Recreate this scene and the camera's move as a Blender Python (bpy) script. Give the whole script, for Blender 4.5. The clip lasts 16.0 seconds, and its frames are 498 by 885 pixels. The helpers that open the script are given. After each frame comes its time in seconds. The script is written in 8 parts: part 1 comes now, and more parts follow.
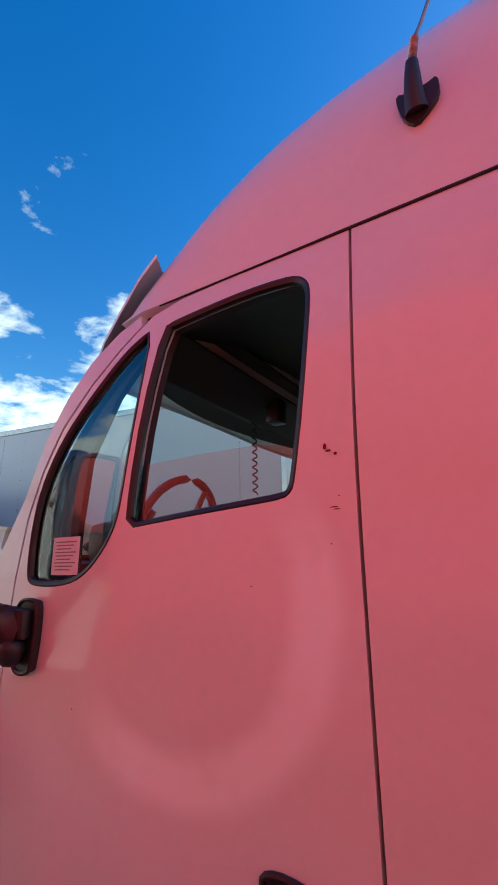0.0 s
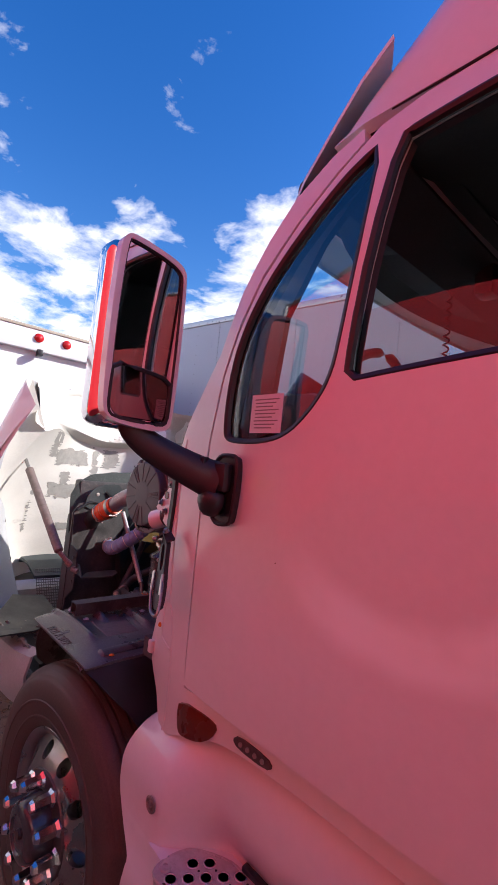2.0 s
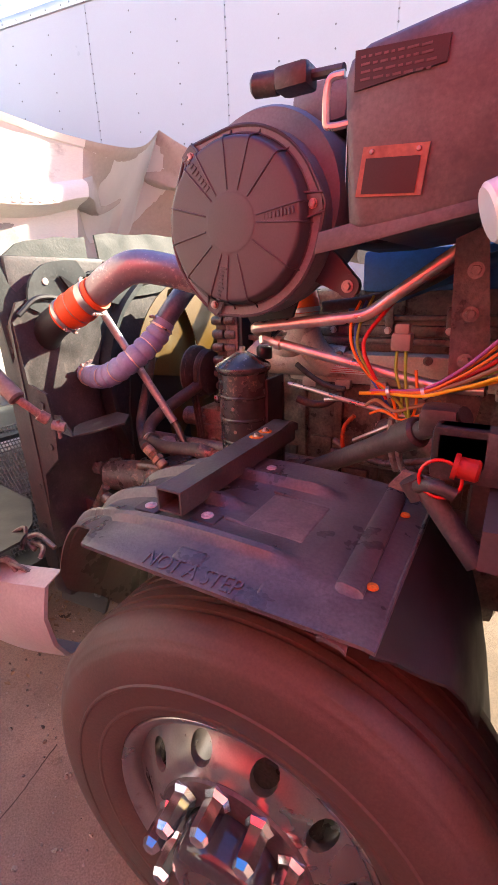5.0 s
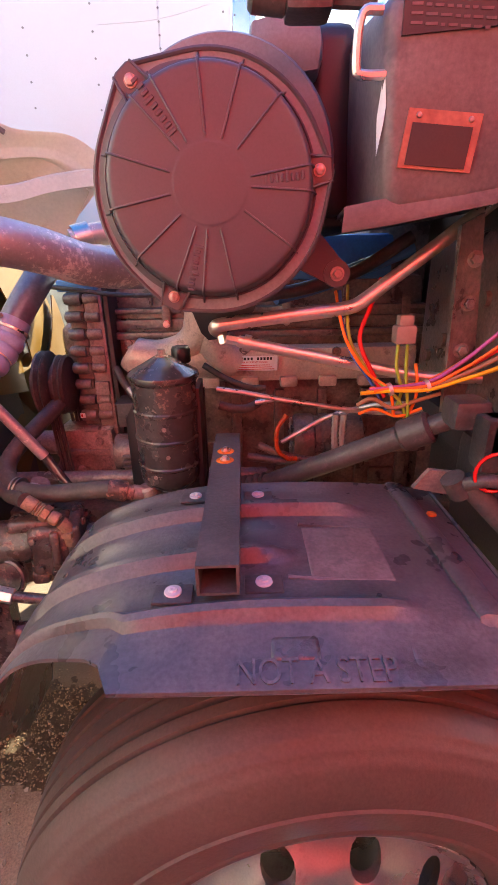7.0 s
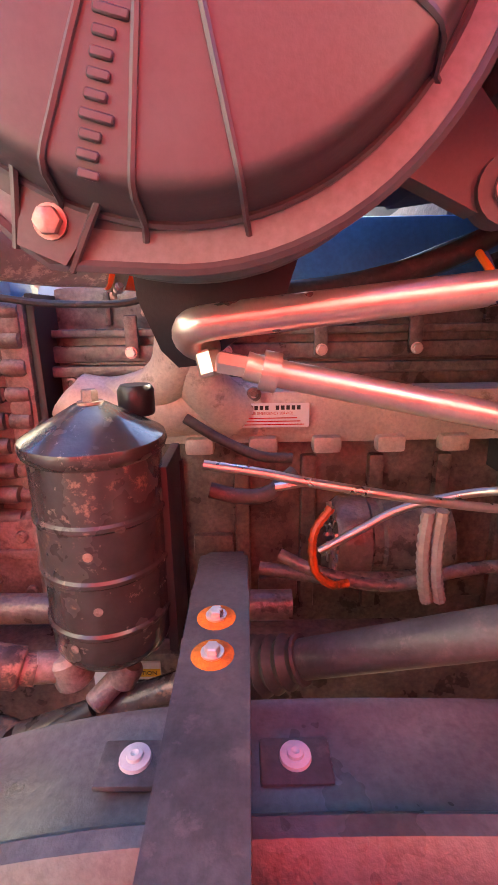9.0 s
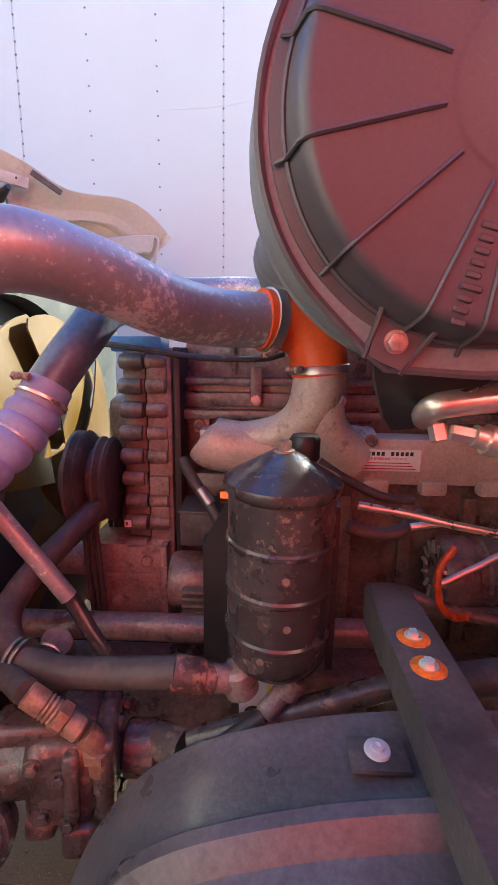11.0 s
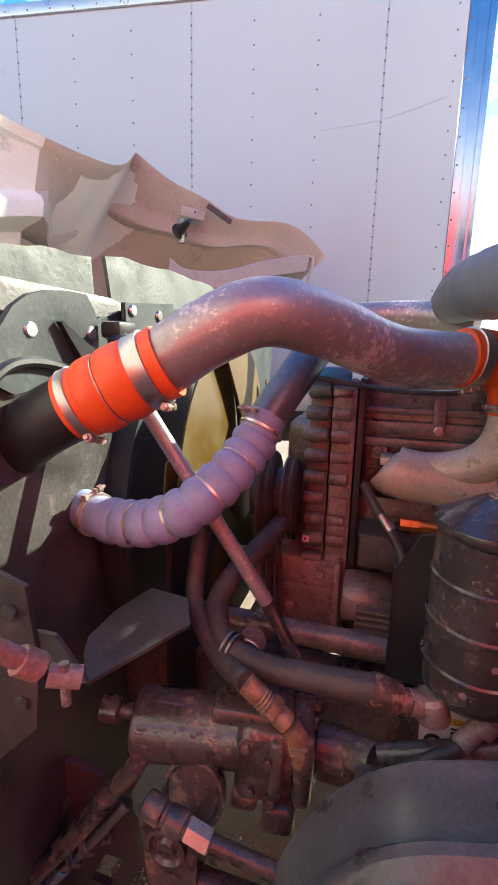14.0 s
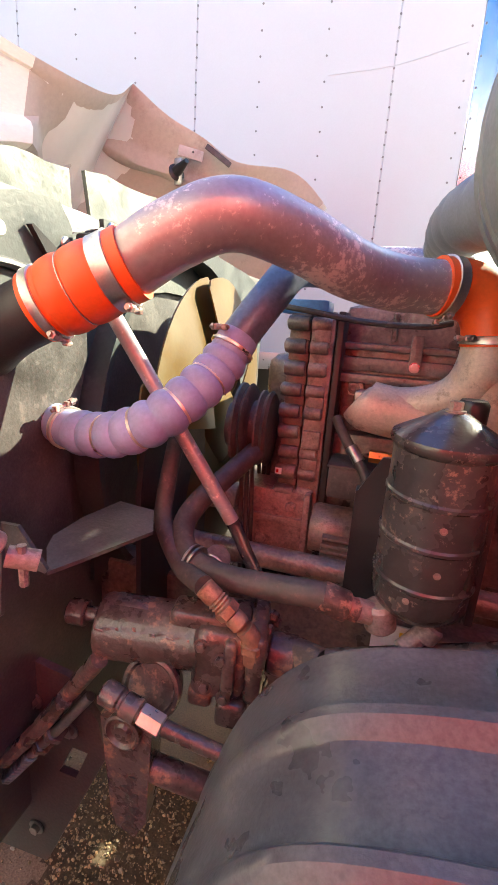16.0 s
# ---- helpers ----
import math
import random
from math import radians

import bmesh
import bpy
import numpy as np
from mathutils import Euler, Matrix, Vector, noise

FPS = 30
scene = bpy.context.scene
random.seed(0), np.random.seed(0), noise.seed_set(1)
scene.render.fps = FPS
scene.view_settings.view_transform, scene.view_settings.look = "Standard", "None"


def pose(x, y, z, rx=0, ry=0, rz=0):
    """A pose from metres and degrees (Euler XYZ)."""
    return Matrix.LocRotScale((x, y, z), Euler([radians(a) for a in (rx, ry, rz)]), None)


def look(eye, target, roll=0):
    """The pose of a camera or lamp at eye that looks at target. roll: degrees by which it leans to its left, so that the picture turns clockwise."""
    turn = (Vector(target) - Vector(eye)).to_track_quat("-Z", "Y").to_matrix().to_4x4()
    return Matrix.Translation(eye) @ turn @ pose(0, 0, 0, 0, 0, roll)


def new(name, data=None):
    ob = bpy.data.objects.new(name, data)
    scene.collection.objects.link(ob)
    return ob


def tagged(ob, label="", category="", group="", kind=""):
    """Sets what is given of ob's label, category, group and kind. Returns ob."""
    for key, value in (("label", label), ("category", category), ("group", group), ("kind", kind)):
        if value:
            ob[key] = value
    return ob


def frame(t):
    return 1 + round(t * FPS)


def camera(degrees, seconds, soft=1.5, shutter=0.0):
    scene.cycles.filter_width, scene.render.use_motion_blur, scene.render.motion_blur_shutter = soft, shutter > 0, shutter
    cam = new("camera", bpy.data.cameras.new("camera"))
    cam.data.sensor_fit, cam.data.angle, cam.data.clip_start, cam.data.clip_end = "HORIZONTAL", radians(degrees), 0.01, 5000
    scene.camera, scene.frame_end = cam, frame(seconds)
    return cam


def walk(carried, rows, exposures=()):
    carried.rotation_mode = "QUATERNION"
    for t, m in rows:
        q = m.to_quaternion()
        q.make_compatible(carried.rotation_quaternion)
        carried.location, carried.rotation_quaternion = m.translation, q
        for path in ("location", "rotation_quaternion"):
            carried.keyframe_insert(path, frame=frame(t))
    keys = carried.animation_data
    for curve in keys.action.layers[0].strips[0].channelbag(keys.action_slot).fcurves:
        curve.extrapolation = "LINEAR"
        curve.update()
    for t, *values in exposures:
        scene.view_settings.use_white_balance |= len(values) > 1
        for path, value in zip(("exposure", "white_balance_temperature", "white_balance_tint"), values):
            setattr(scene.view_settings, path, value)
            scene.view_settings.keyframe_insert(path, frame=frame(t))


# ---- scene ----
cam = camera(58.4, 16.0)
PATH = [
    (0, (2.077, -0.77, 1.944), (1.06, 0.871, 2.466), -0.9),
    (0.5, (2.015, -0.762, 1.913), (0.859, 0.821, 2.31), 0.9),
    (1, (1.949, -0.755, 1.887), (0.657, 0.743, 2.188), 4.8),
    (1.5, (1.899, -0.767, 1.871), (0.465, 0.607, 2.107), 5.6),
    (2, (1.806, -0.758, 1.825), (0.327, 0.583, 1.949), 5.7),
    (2.5, (1.59, -0.639, 1.733), (0.015, 0.588, 1.612), 5.6),
    (3, (1.366, -0.677, 1.583), (-0.194, 0.489, 1.131), 6.1),
    (3.5, (1.18, -0.733, 1.531), (-0.121, 0.607, 0.816), 8.5),
    (4, (0.977, -0.694, 1.553), (-0.26, 0.72, 0.866), 5.9),
    (4.2, (0.877, -0.651, 1.554), (-0.371, 0.758, 0.878), 2.5),
    (6.3, (0.106, -0.493, 1.572), (-0.072, 1.367, 0.86), -1.3),
    (6.5, (0.076, -0.517, 1.563), (0.009, 1.342, 0.828), -0.6),
    (7, (0.046, -0.449, 1.565), (0.059, 1.411, 0.831), -1.1),
    (7.5, (0.074, -0.223, 1.522), (0.062, 1.637, 0.788), -1.8),
    (8, (0.055, -0.017, 1.494), (0.046, 1.905, 0.94), -1.3),
    (8.2, (0.051, 0.043, 1.474), (0.041, 1.962, 0.911), -1.3),
    (10.3, (-0.068, -0.005, 1.483), (-0.087, 1.942, 1.028), 0.5),
    (10.5, (-0.099, -0.026, 1.493), (-0.143, 1.923, 1.049), 0.7),
    (11, (-0.157, -0.047, 1.516), (-0.219, 1.91, 1.11), 0.7),
    (11.5, (-0.189, -0.039, 1.555), (-0.243, 1.924, 1.176), 1.3),
    (12, (-0.207, -0.033, 1.615), (-0.246, 1.937, 1.272), 0.5),
    (12.5, (-0.264, -0.071, 1.626), (-0.52, 1.887, 1.31), -0.8),
    (13, (-0.295, -0.1, 1.589), (-0.738, 1.824, 1.272), -0.8),
    (13.5, (-0.293, -0.12, 1.571), (-0.828, 1.771, 1.201), 0.3),
    (14, (-0.284, -0.123, 1.568), (-0.849, 1.754, 1.17), 1.3),
    (14.5, (-0.277, -0.111, 1.56), (-0.841, 1.762, 1.141), 2.5),
    (15, (-0.269, -0.11, 1.556), (-0.826, 1.76, 1.114), 2.7),
    (15.5, (-0.257, -0.115, 1.529), (-0.809, 1.749, 1.06), 3.2),
    (16, (-0.222, -0.135, 1.49), (-0.772, 1.714, 0.963), 3.9),
]
EXPO = [(0, 0.28, 6150, -13), (1.0, 0.36, 6150, -10), (1.5, 0.28, 6200, 6), (2.0, 0.18, 6250, 15), (2.5, 0.18, 6500, 16), (3.0, 0.06, 6700, 21), (3.5, 0.28, 7000, 16), (4.2, 1.0, 7300, 14), (6.3, 2.38, 8200, 8), (7.0, 2.2, 8100, 8), (7.5, 2.0, 7900, 7), (8.0, 3.08, 8600, 11), (8.2, 3.1, 8600, 11), (10.3, 2.05, 6900, -2), (11.0, 1.90, 7000, -1), (11.5, 2.15, 7100, -1), (12.0, 2.08, 7050, 0), (13.0, 1.45, 7100, -1), (14.0, 1.45, 7100, -3), (15.0, 1.70, 7600, -3), (16.0, 2.12, 8000, -3)]
walk(cam, [(t, look(eye, target, roll)) for t, eye, target, roll in PATH], EXPO)

# ---- world and sun ----
SUN_DIR = Vector((0.80, 1.0, 0.74)).normalized()
world = bpy.data.worlds.new("sky")
scene.world = world
world.use_nodes = True
wn, wl = world.node_tree.nodes, world.node_tree.links
wn.clear()
w_out = wn.new("ShaderNodeOutputWorld")
w_bg = wn.new("ShaderNodeBackground")
w_sky = wn.new("ShaderNodeTexSky")
w_sky.sky_type = 'NISHITA'
w_sky.sun_disc = False
w_sky.sun_elevation = math.asin(SUN_DIR.z)
w_sky.sun_rotation = math.atan2(SUN_DIR.x, SUN_DIR.y)
w_sky.air_density = 1.3
w_sky.dust_density = 0.4
w_sky.ozone_density = 3.0
w_bg.inputs["Strength"].default_value = 0.13
w_tc = wn.new("ShaderNodeTexCoord")
w_sep = wn.new("ShaderNodeSeparateXYZ")
w_div = wn.new("ShaderNodeVectorMath")
w_div.operation = 'DIVIDE'
w_zmax = wn.new("ShaderNodeMath")
w_zmax.operation = 'ADD'
w_zmax.inputs[1].default_value = 0.12
w_comb = wn.new("ShaderNodeCombineXYZ")
w_n = wn.new("ShaderNodeTexNoise")
w_n.inputs["Scale"].default_value = 3.6
w_n.inputs["Detail"].default_value = 10.0
w_n.inputs["Roughness"].default_value = 0.6
w_n.inputs["Distortion"].default_value = 0.25
w_band = wn.new("ShaderNodeMapRange")
w_band.inputs["From Min"].default_value = 0.72
w_band.inputs["From Max"].default_value = 0.12
w_band.inputs["To Min"].default_value = -0.20
w_band.inputs["To Max"].default_value = 0.27
w_add = wn.new("ShaderNodeMath")
w_add.operation = 'ADD'
w_ramp = wn.new("ShaderNodeValToRGB")
w_ramp.color_ramp.elements[0].position = 0.50
w_ramp.color_ramp.elements[1].position = 0.66
w_mix = wn.new("ShaderNodeMixRGB")
w_mix.inputs[2].default_value = (8.5, 8.6, 8.9, 1)
wl.new(w_tc.outputs["Generated"], w_sep.inputs[0])
wl.new(w_sep.outputs[2], w_zmax.inputs[0])
for k in range(3):
    wl.new(w_zmax.outputs[0], w_comb.inputs[k])
wl.new(w_tc.outputs["Generated"], w_div.inputs[0])
wl.new(w_comb.outputs[0], w_div.inputs[1])
wl.new(w_div.outputs[0], w_n.inputs["Vector"])
wl.new(w_sep.outputs[2], w_band.inputs["Value"])
wl.new(w_n.outputs[0], w_add.inputs[0])
wl.new(w_band.outputs[0], w_add.inputs[1])
wl.new(w_add.outputs[0], w_ramp.inputs[0])
wl.new(w_ramp.outputs[0], w_mix.inputs[0])
w_hs = wn.new("ShaderNodeHueSaturation")
w_hs.inputs["Saturation"].default_value = 1.40
w_hs.inputs["Hue"].default_value = 0.516
w_hs.inputs["Value"].default_value = 1.36
wl.new(w_sky.outputs[0], w_hs.inputs["Color"])
wl.new(w_hs.outputs[0], w_mix.inputs[1])
wl.new(w_mix.outputs[0], w_bg.inputs["Color"])
wl.new(w_bg.outputs[0], w_out.inputs["Surface"])

sun = new("sun", bpy.data.lights.new("sun", 'SUN'))
sun.data.energy = 5.0
sun.data.angle = radians(0.55)
sun.data.color = (1.0, 0.95, 0.87)
sun.rotation_euler = SUN_DIR.to_track_quat("Z", "Y").to_euler()


# ---- materials ----
def mat(name, col, rough=0.5, metal=0.0, var=0.15, scale=9.0, patch=None, bump=0.15, bscale=120.0, coat=0.0, rvar=0.12, island=0.0, streak=None, wave=0.0, cluster=0.25):
    """A surface with broad stains, fine grain, uneven gloss and, if patch is given, worn spots: (colour, scale, share, rough, metal)."""
    m = bpy.data.materials.new(name)
    m.use_nodes = True
    n, l = m.node_tree.nodes, m.node_tree.links
    b = n["Principled BSDF"]
    tc = n.new("ShaderNodeTexCoord")
    src = tc.outputs["Object"]
    if streak:
        mp = n.new("ShaderNodeMapping")
        mp.inputs["Scale"].default_value = streak
        l.new(src, mp.inputs[0])
        src = mp.outputs[0]

    def noise_at(sc, det=4.0, ro=0.6):
        t = n.new("ShaderNodeTexNoise")
        t.inputs["Scale"].default_value, t.inputs["Detail"].default_value, t.inputs["Roughness"].default_value = sc, det, ro
        l.new(src, t.inputs["Vector"])
        return t.outputs[0]

    def span(val, a, c, lo, hi):
        r = n.new("ShaderNodeMapRange")
        for key, v in (("From Min", a), ("From Max", c), ("To Min", lo), ("To Max", hi)):
            r.inputs[key].default_value = v
        l.new(val, r.inputs["Value"])
        return r.outputs[0]

    def math2(op, a, c):
        t = n.new("ShaderNodeMath")
        t.operation = op
        l.new(a, t.inputs[0])
        if isinstance(c, float):
            t.inputs[1].default_value = c
        else:
            l.new(c, t.inputs[1])
        return t.outputs[0]

    broad, fine = noise_at(scale), noise_at(bscale, 3.0)
    f = math2('MULTIPLY', span(broad, 0.3, 0.7, 1 - var, 1 + var), span(fine, 0.3, 0.7, 1 - var * 0.6, 1 + var * 0.6))
    if island:
        g = n.new("ShaderNodeNewGeometry")
        f = math2('MULTIPLY', f, span(g.outputs["Random Per Island"], 0, 1, 1 - island, 1 + island))
    vm = n.new("ShaderNodeVectorMath")
    vm.operation = 'SCALE'
    vm.inputs[0].default_value = col
    l.new(f, vm.inputs["Scale"])
    colour, r_out = vm.outputs[0], span(broad, 0.3, 0.7, max(rough - rvar, 0.02), min(rough + rvar, 1.0))
    b.inputs["Metallic"].default_value = metal
    if patch:
        pc, ps, share, pr, pm = patch
        pn = math2('ADD', noise_at(ps, 6.0, 0.7), span(broad, 0.3, 0.7, -0.2 * cluster, 0.2 * cluster))
        edge = 0.5 + (0.5 - share) * 0.45
        k = span(pn, edge - 0.05, edge + 0.05, 0, 0.85)
        mx = n.new("ShaderNodeMixRGB")
        l.new(k, mx.inputs[0])
        l.new(colour, mx.inputs[1])
        mx.inputs[2].default_value = (*pc, 1)
        colour = mx.outputs[0]
        mr = n.new("ShaderNodeMixRGB")
        l.new(k, mr.inputs[0])
        l.new(r_out, mr.inputs[1])
        mr.inputs[2].default_value = (pr, pr, pr, 1)
        r_out = mr.outputs[0]
        l.new(span(k, 0, 1, metal, pm), b.inputs["Metallic"])
    l.new(colour, b.inputs["Base Color"])
    l.new(r_out, b.inputs["Roughness"])
    b.inputs["Coat Weight"].default_value = coat
    b.inputs["Coat Roughness"].default_value = 0.08
    if bump:
        bp = n.new("ShaderNodeBump")
        bp.inputs["Strength"].default_value = bump
        bp.inputs["Distance"].default_value = 0.003
        l.new(fine, bp.inputs["Height"])
        if wave:
            dent = n.new("ShaderNodeBump")
            dent.inputs["Strength"].default_value = wave
            dent.inputs["Distance"].default_value = 0.05
            l.new(noise_at(2.1, 1.5, 0.4), dent.inputs["Height"])
            l.new(dent.outputs[0], bp.inputs["Normal"])
            l.new(dent.outputs[0], b.inputs["Coat Normal"])
        l.new(bp.outputs[0], b.inputs["Normal"])
    return m


def glass(name, tint, ior, rough=0.0):
    m = bpy.data.materials.new(name)
    m.use_nodes = True
    n, l = m.node_tree.nodes, m.node_tree.links
    n.clear()
    o = n.new("ShaderNodeOutputMaterial")
    mx = n.new("ShaderNodeMixShader")
    tr = n.new("ShaderNodeBsdfTransparent")
    gl = n.new("ShaderNodeBsdfGlossy")
    fr = n.new("ShaderNodeFresnel")
    fr.inputs[0].default_value = ior
    tr.inputs[0].default_value = (*tint, 1)
    gl.inputs["Roughness"].default_value = rough
    l.new(fr.outputs[0], mx.inputs[0])
    l.new(tr.outputs[0], mx.inputs[1])
    l.new(gl.outputs[0], mx.inputs[2])
    l.new(mx.outputs[0], o.inputs[0])
    return m


PAINT = mat("white_cab_paint", (0.76, 0.74, 0.73), 0.38, var=0.03, scale=1.6, bump=0.012, bscale=40, coat=0.8, rvar=0.10, wave=0.9)
PAINT_IN = mat("hood_inside_paint", (0.82, 0.79, 0.72), 0.6, var=0.06, scale=3.0, bump=0.12, bscale=90, patch=((0.52, 0.49, 0.44), 3.4, 0.12, 0.8, 0), streak=(1.0, 0.75, 1.7))
SANDED = mat("sanded_primer", (0.40, 0.385, 0.35), 0.7, var=0.15, scale=20, bump=0.2, bscale=140)
# darker tan for the far hood inside: dirt plus the shade there
SHADED_IN = mat("shaded_dirty_fibreglass", (0.50, 0.43, 0.385), 0.55, var=0.10, scale=2.2, bump=0.1, bscale=60, patch=((0.38, 0.30, 0.26), 4, 0.2, 0.75, 0))
FLANGE = mat("grey_gelcoat", (0.50, 0.51, 0.52), 0.5, var=0.12, scale=4)
BLACK = mat("black_moulded_plastic", (0.02, 0.02, 0.022), 0.42, var=0.2, scale=7, bump=0.1, bscale=300)
DUSTY = mat("dusty_black_plastic", (0.062, 0.058, 0.056), 0.46, var=0.35, scale=14, bump=0.2, bscale=160, patch=((0.125, 0.108, 0.10), 50, 0.25, 0.8, 0))
FENDER = mat("scuffed_fender_plastic", (0.088, 0.083, 0.083), 0.36, var=0.4, scale=9, bump=0.2, bscale=160, rvar=0.16, coat=0.06, patch=((0.13, 0.117, 0.113), 60, 0.14, 0.55, 0), cluster=0.6)
RUBBER = mat("tyre_rubber", (0.082, 0.058, 0.045), 0.55, var=0.25, scale=5, bump=0.2, bscale=170, patch=((0.12, 0.085, 0.068), 4, 0.2, 0.8, 0))
HOSE = mat("black_rubber_hose", (0.065, 0.058, 0.052), 0.55, var=0.35, scale=22, patch=((0.17, 0.13, 0.11), 45, 0.2, 0.85, 0))
ALU = mat("brushed_aluminium", (0.55, 0.51, 0.48), 0.40, 1.0, var=0.14, scale=6, bump=0.06, bscale=300, patch=((0.40, 0.34, 0.31), 30, 0.2, 0.5, 0.8))
CHROME = mat("chrome", (0.80, 0.79, 0.80), 0.05, 1.0, var=0.04, bump=0.0, rvar=0.04)
STEEL = mat("dull_steel", (0.34, 0.33, 0.32), 0.42, 1.0, var=0.2, scale=30, bump=0.1, bscale=200)
PIPE = mat("worn_charge_pipe", (0.38, 0.34, 0.34), 0.40, 0.45, var=0.15, scale=6, bump=0.12, bscale=110, patch=((0.80, 0.72, 0.66), 95, 0.22, 0.5, 0.15), cluster=0.95)
TUBEM = mat("dark_coolant_tube", (0.13, 0.15, 0.21), 0.38, 0.3, var=0.25, scale=12, bump=0.1)
LINE = mat("bare_metal_line", (0.74, 0.66, 0.58), 0.34, 0.85, var=0.12, scale=20, bump=0.05)
IRON = mat("oily_cast_iron", (0.19, 0.155, 0.135), 0.34, 0.25, var=0.5, scale=14, bump=0.5, bscale=110, patch=((0.26, 0.195, 0.155), 60, 0.18, 0.6, 0.1), cluster=0.6)
CASTAL = mat("cast_aluminium", (0.54, 0.46, 0.39), 0.45, 0.2, var=0.22, scale=9, bump=0.3, bscale=170, patch=((0.25, 0.20, 0.16), 20, 0.22, 0.65, 0.1))
CASE = mat("grimy_gear_case", (0.27, 0.21, 0.185), 0.45, 0.15, var=0.4, scale=16, bump=0.4, bscale=150, patch=((0.12, 0.095, 0.085), 26, 0.3, 0.6, 0.1))
FILTER = mat("painted_filter_can", (0.045, 0.042, 0.042), 0.24, var=0.3, scale=11, bump=0.25, bscale=70, coat=0.3, patch=((0.30, 0.22, 0.17), 85, 0.11, 0.6, 0.1), cluster=0.7)
ORANGE = mat("orange_silicone", (0.78, 0.10, 0.02), 0.45, var=0.1, scale=10, bump=0.08, bscale=150)
PURPLE = mat("lilac_silicone", (0.28, 0.34, 0.55), 0.5, var=0.14, scale=14, bump=0.1, bscale=130)
RUST = mat("orange_rust", (0.62, 0.17, 0.02), 0.85, var=0.35, scale=60, bump=0.4, bscale=300)
PINKB = mat("dull_clamp_bolt", (0.40, 0.30, 0.27), 0.45, 0.6, var=0.3, scale=60)
BLUE = mat("blue_engine_paint", (0.05, 0.20, 0.45), 0.45, var=0.2, scale=12)
YELLOW = mat("amber_fan_plastic", (0.115, 0.062, 0.007), 0.42, var=0.15, scale=2.5, bump=0.05, patch=((0.12, 0.09, 0.028), 2.2, 0.45, 0.5, 0))
SHROUD = mat("grey_green_shroud", (0.042, 0.053, 0.053), 0.45, var=0.2, scale=9, bump=0.15, patch=((0.075, 0.088, 0.084), 30, 0.25, 0.7, 0))
BAFFLE = mat("worn_rubber_baffle", (0.036, 0.047, 0.042), 0.6, var=0.25, scale=12, bump=0.3, patch=((0.07, 0.085, 0.075), 60, 0.28, 0.8, 0))
REDP = mat("red_trailer_paint", (0.70, 0.024, 0.028), 0.42, var=0.06, scale=2, bump=0.03)
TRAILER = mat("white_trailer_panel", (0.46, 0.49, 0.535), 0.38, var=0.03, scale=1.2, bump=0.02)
BOXW = mat("white_box_panel", (0.78, 0.78, 0.76), 0.5, var=0.05, scale=2, bump=0.03)
REDLENS = mat("red_lens", (0.6, 0.02, 0.02), 0.2, var=0.05, bump=0)
AMBER = mat("amber_lens", (0.12, 0.018, 0.005), 0.25, var=0.1, bump=0, coat=0.3)
LABELW = mat("white_label", (0.75, 0.75, 0.74), 0.5, var=0.05, bump=0)
LABELY = mat("yellow_label", (0.75, 0.5, 0.04), 0.5, var=0.05, bump=0)
INK = mat("black_ink", (0.02, 0.02, 0.02), 0.6, var=0.05, bump=0)
INKG = mat("grey_ink", (0.25, 0.24, 0.24), 0.6, var=0.05, bump=0)
DASH = mat("dark_cab_trim", (0.060, 0.058, 0.061), 0.65, var=0.2, scale=8)
WHEELR = mat("steering_wheel_rim", (0.34, 0.31, 0.29), 0.45, var=0.1)
GROUND = mat("worn_asphalt", (0.27, 0.205, 0.15), 0.9, var=0.42, scale=1.4, bump=1.0, bscale=170, patch=((0.165, 0.12, 0.088), 9, 0.12, 0.95, 0), cluster=0.5)
ACP = mat("air_cleaner_plastic", (0.072, 0.066, 0.075), 0.40, var=0.12, scale=4, bump=0.05, bscale=300, rvar=0.08, patch=((0.10, 0.09, 0.095), 2.5, 0.3, 0.6, 0))
ACH = mat("grey_cleaner_housing", (0.165, 0.178, 0.19), 0.5, var=0.2, scale=6, bump=0.1, bscale=200)
BUMPER = mat("dusty_bumper", (0.44, 0.40, 0.37), 0.42, var=0.15, scale=5, bump=0.05)
GEAR = mat("oily_gear_casting", (0.085, 0.066, 0.058), 0.30, 0.1, var=0.45, scale=18, bump=0.45, bscale=120, coat=0.3, patch=((0.34, 0.20, 0.14), 34, 0.22, 0.55, 0.1), cluster=0.7)
YELLOWP = mat("yellow_machine_paint", (0.75, 0.5, 0.03), 0.4, var=0.05)
STONE = mat("pebble", (0.25, 0.21, 0.17), 0.85, var=0.3, scale=40, island=0.75)
LEAF = mat("dry_leaf", (0.20, 0.13, 0.07), 0.8, var=0.3, scale=40, island=0.8)
GLASS = glass("window_glass", (0.80, 0.88, 0.86), 1.95)
QGLASS = glass("quarter_glass", (0.93, 0.97, 0.97), 2.2)
WSCREEN = glass("windscreen_glass", (0.76, 0.95, 0.92), 1.3)
HALFGLASS = glass("lowered_glass", (0.70, 0.80, 0.79), 1.9)
MIRROR = mat("mirror_glass", (0.80, 0.80, 0.82), 0.02, 1.0, var=0.02, bump=0, rvar=0.01)
MESH = mat("grille_wire", (0.16, 0.16, 0.16), 0.5, 0.6, var=0.2)
WIRES = [mat("wire_insulation", c, 0.45, var=0.08, bump=0) for c in ((0.75, 0.18, 0.02), (0.80, 0.50, 0.02), (0.55, 0.02, 0.02), (0.30, 0.42, 0.05), (0.40, 0.10, 0.30), (0.30, 0.17, 0.09), (0.05, 0.12, 0.45), (0.5, 0.5, 0.5))]


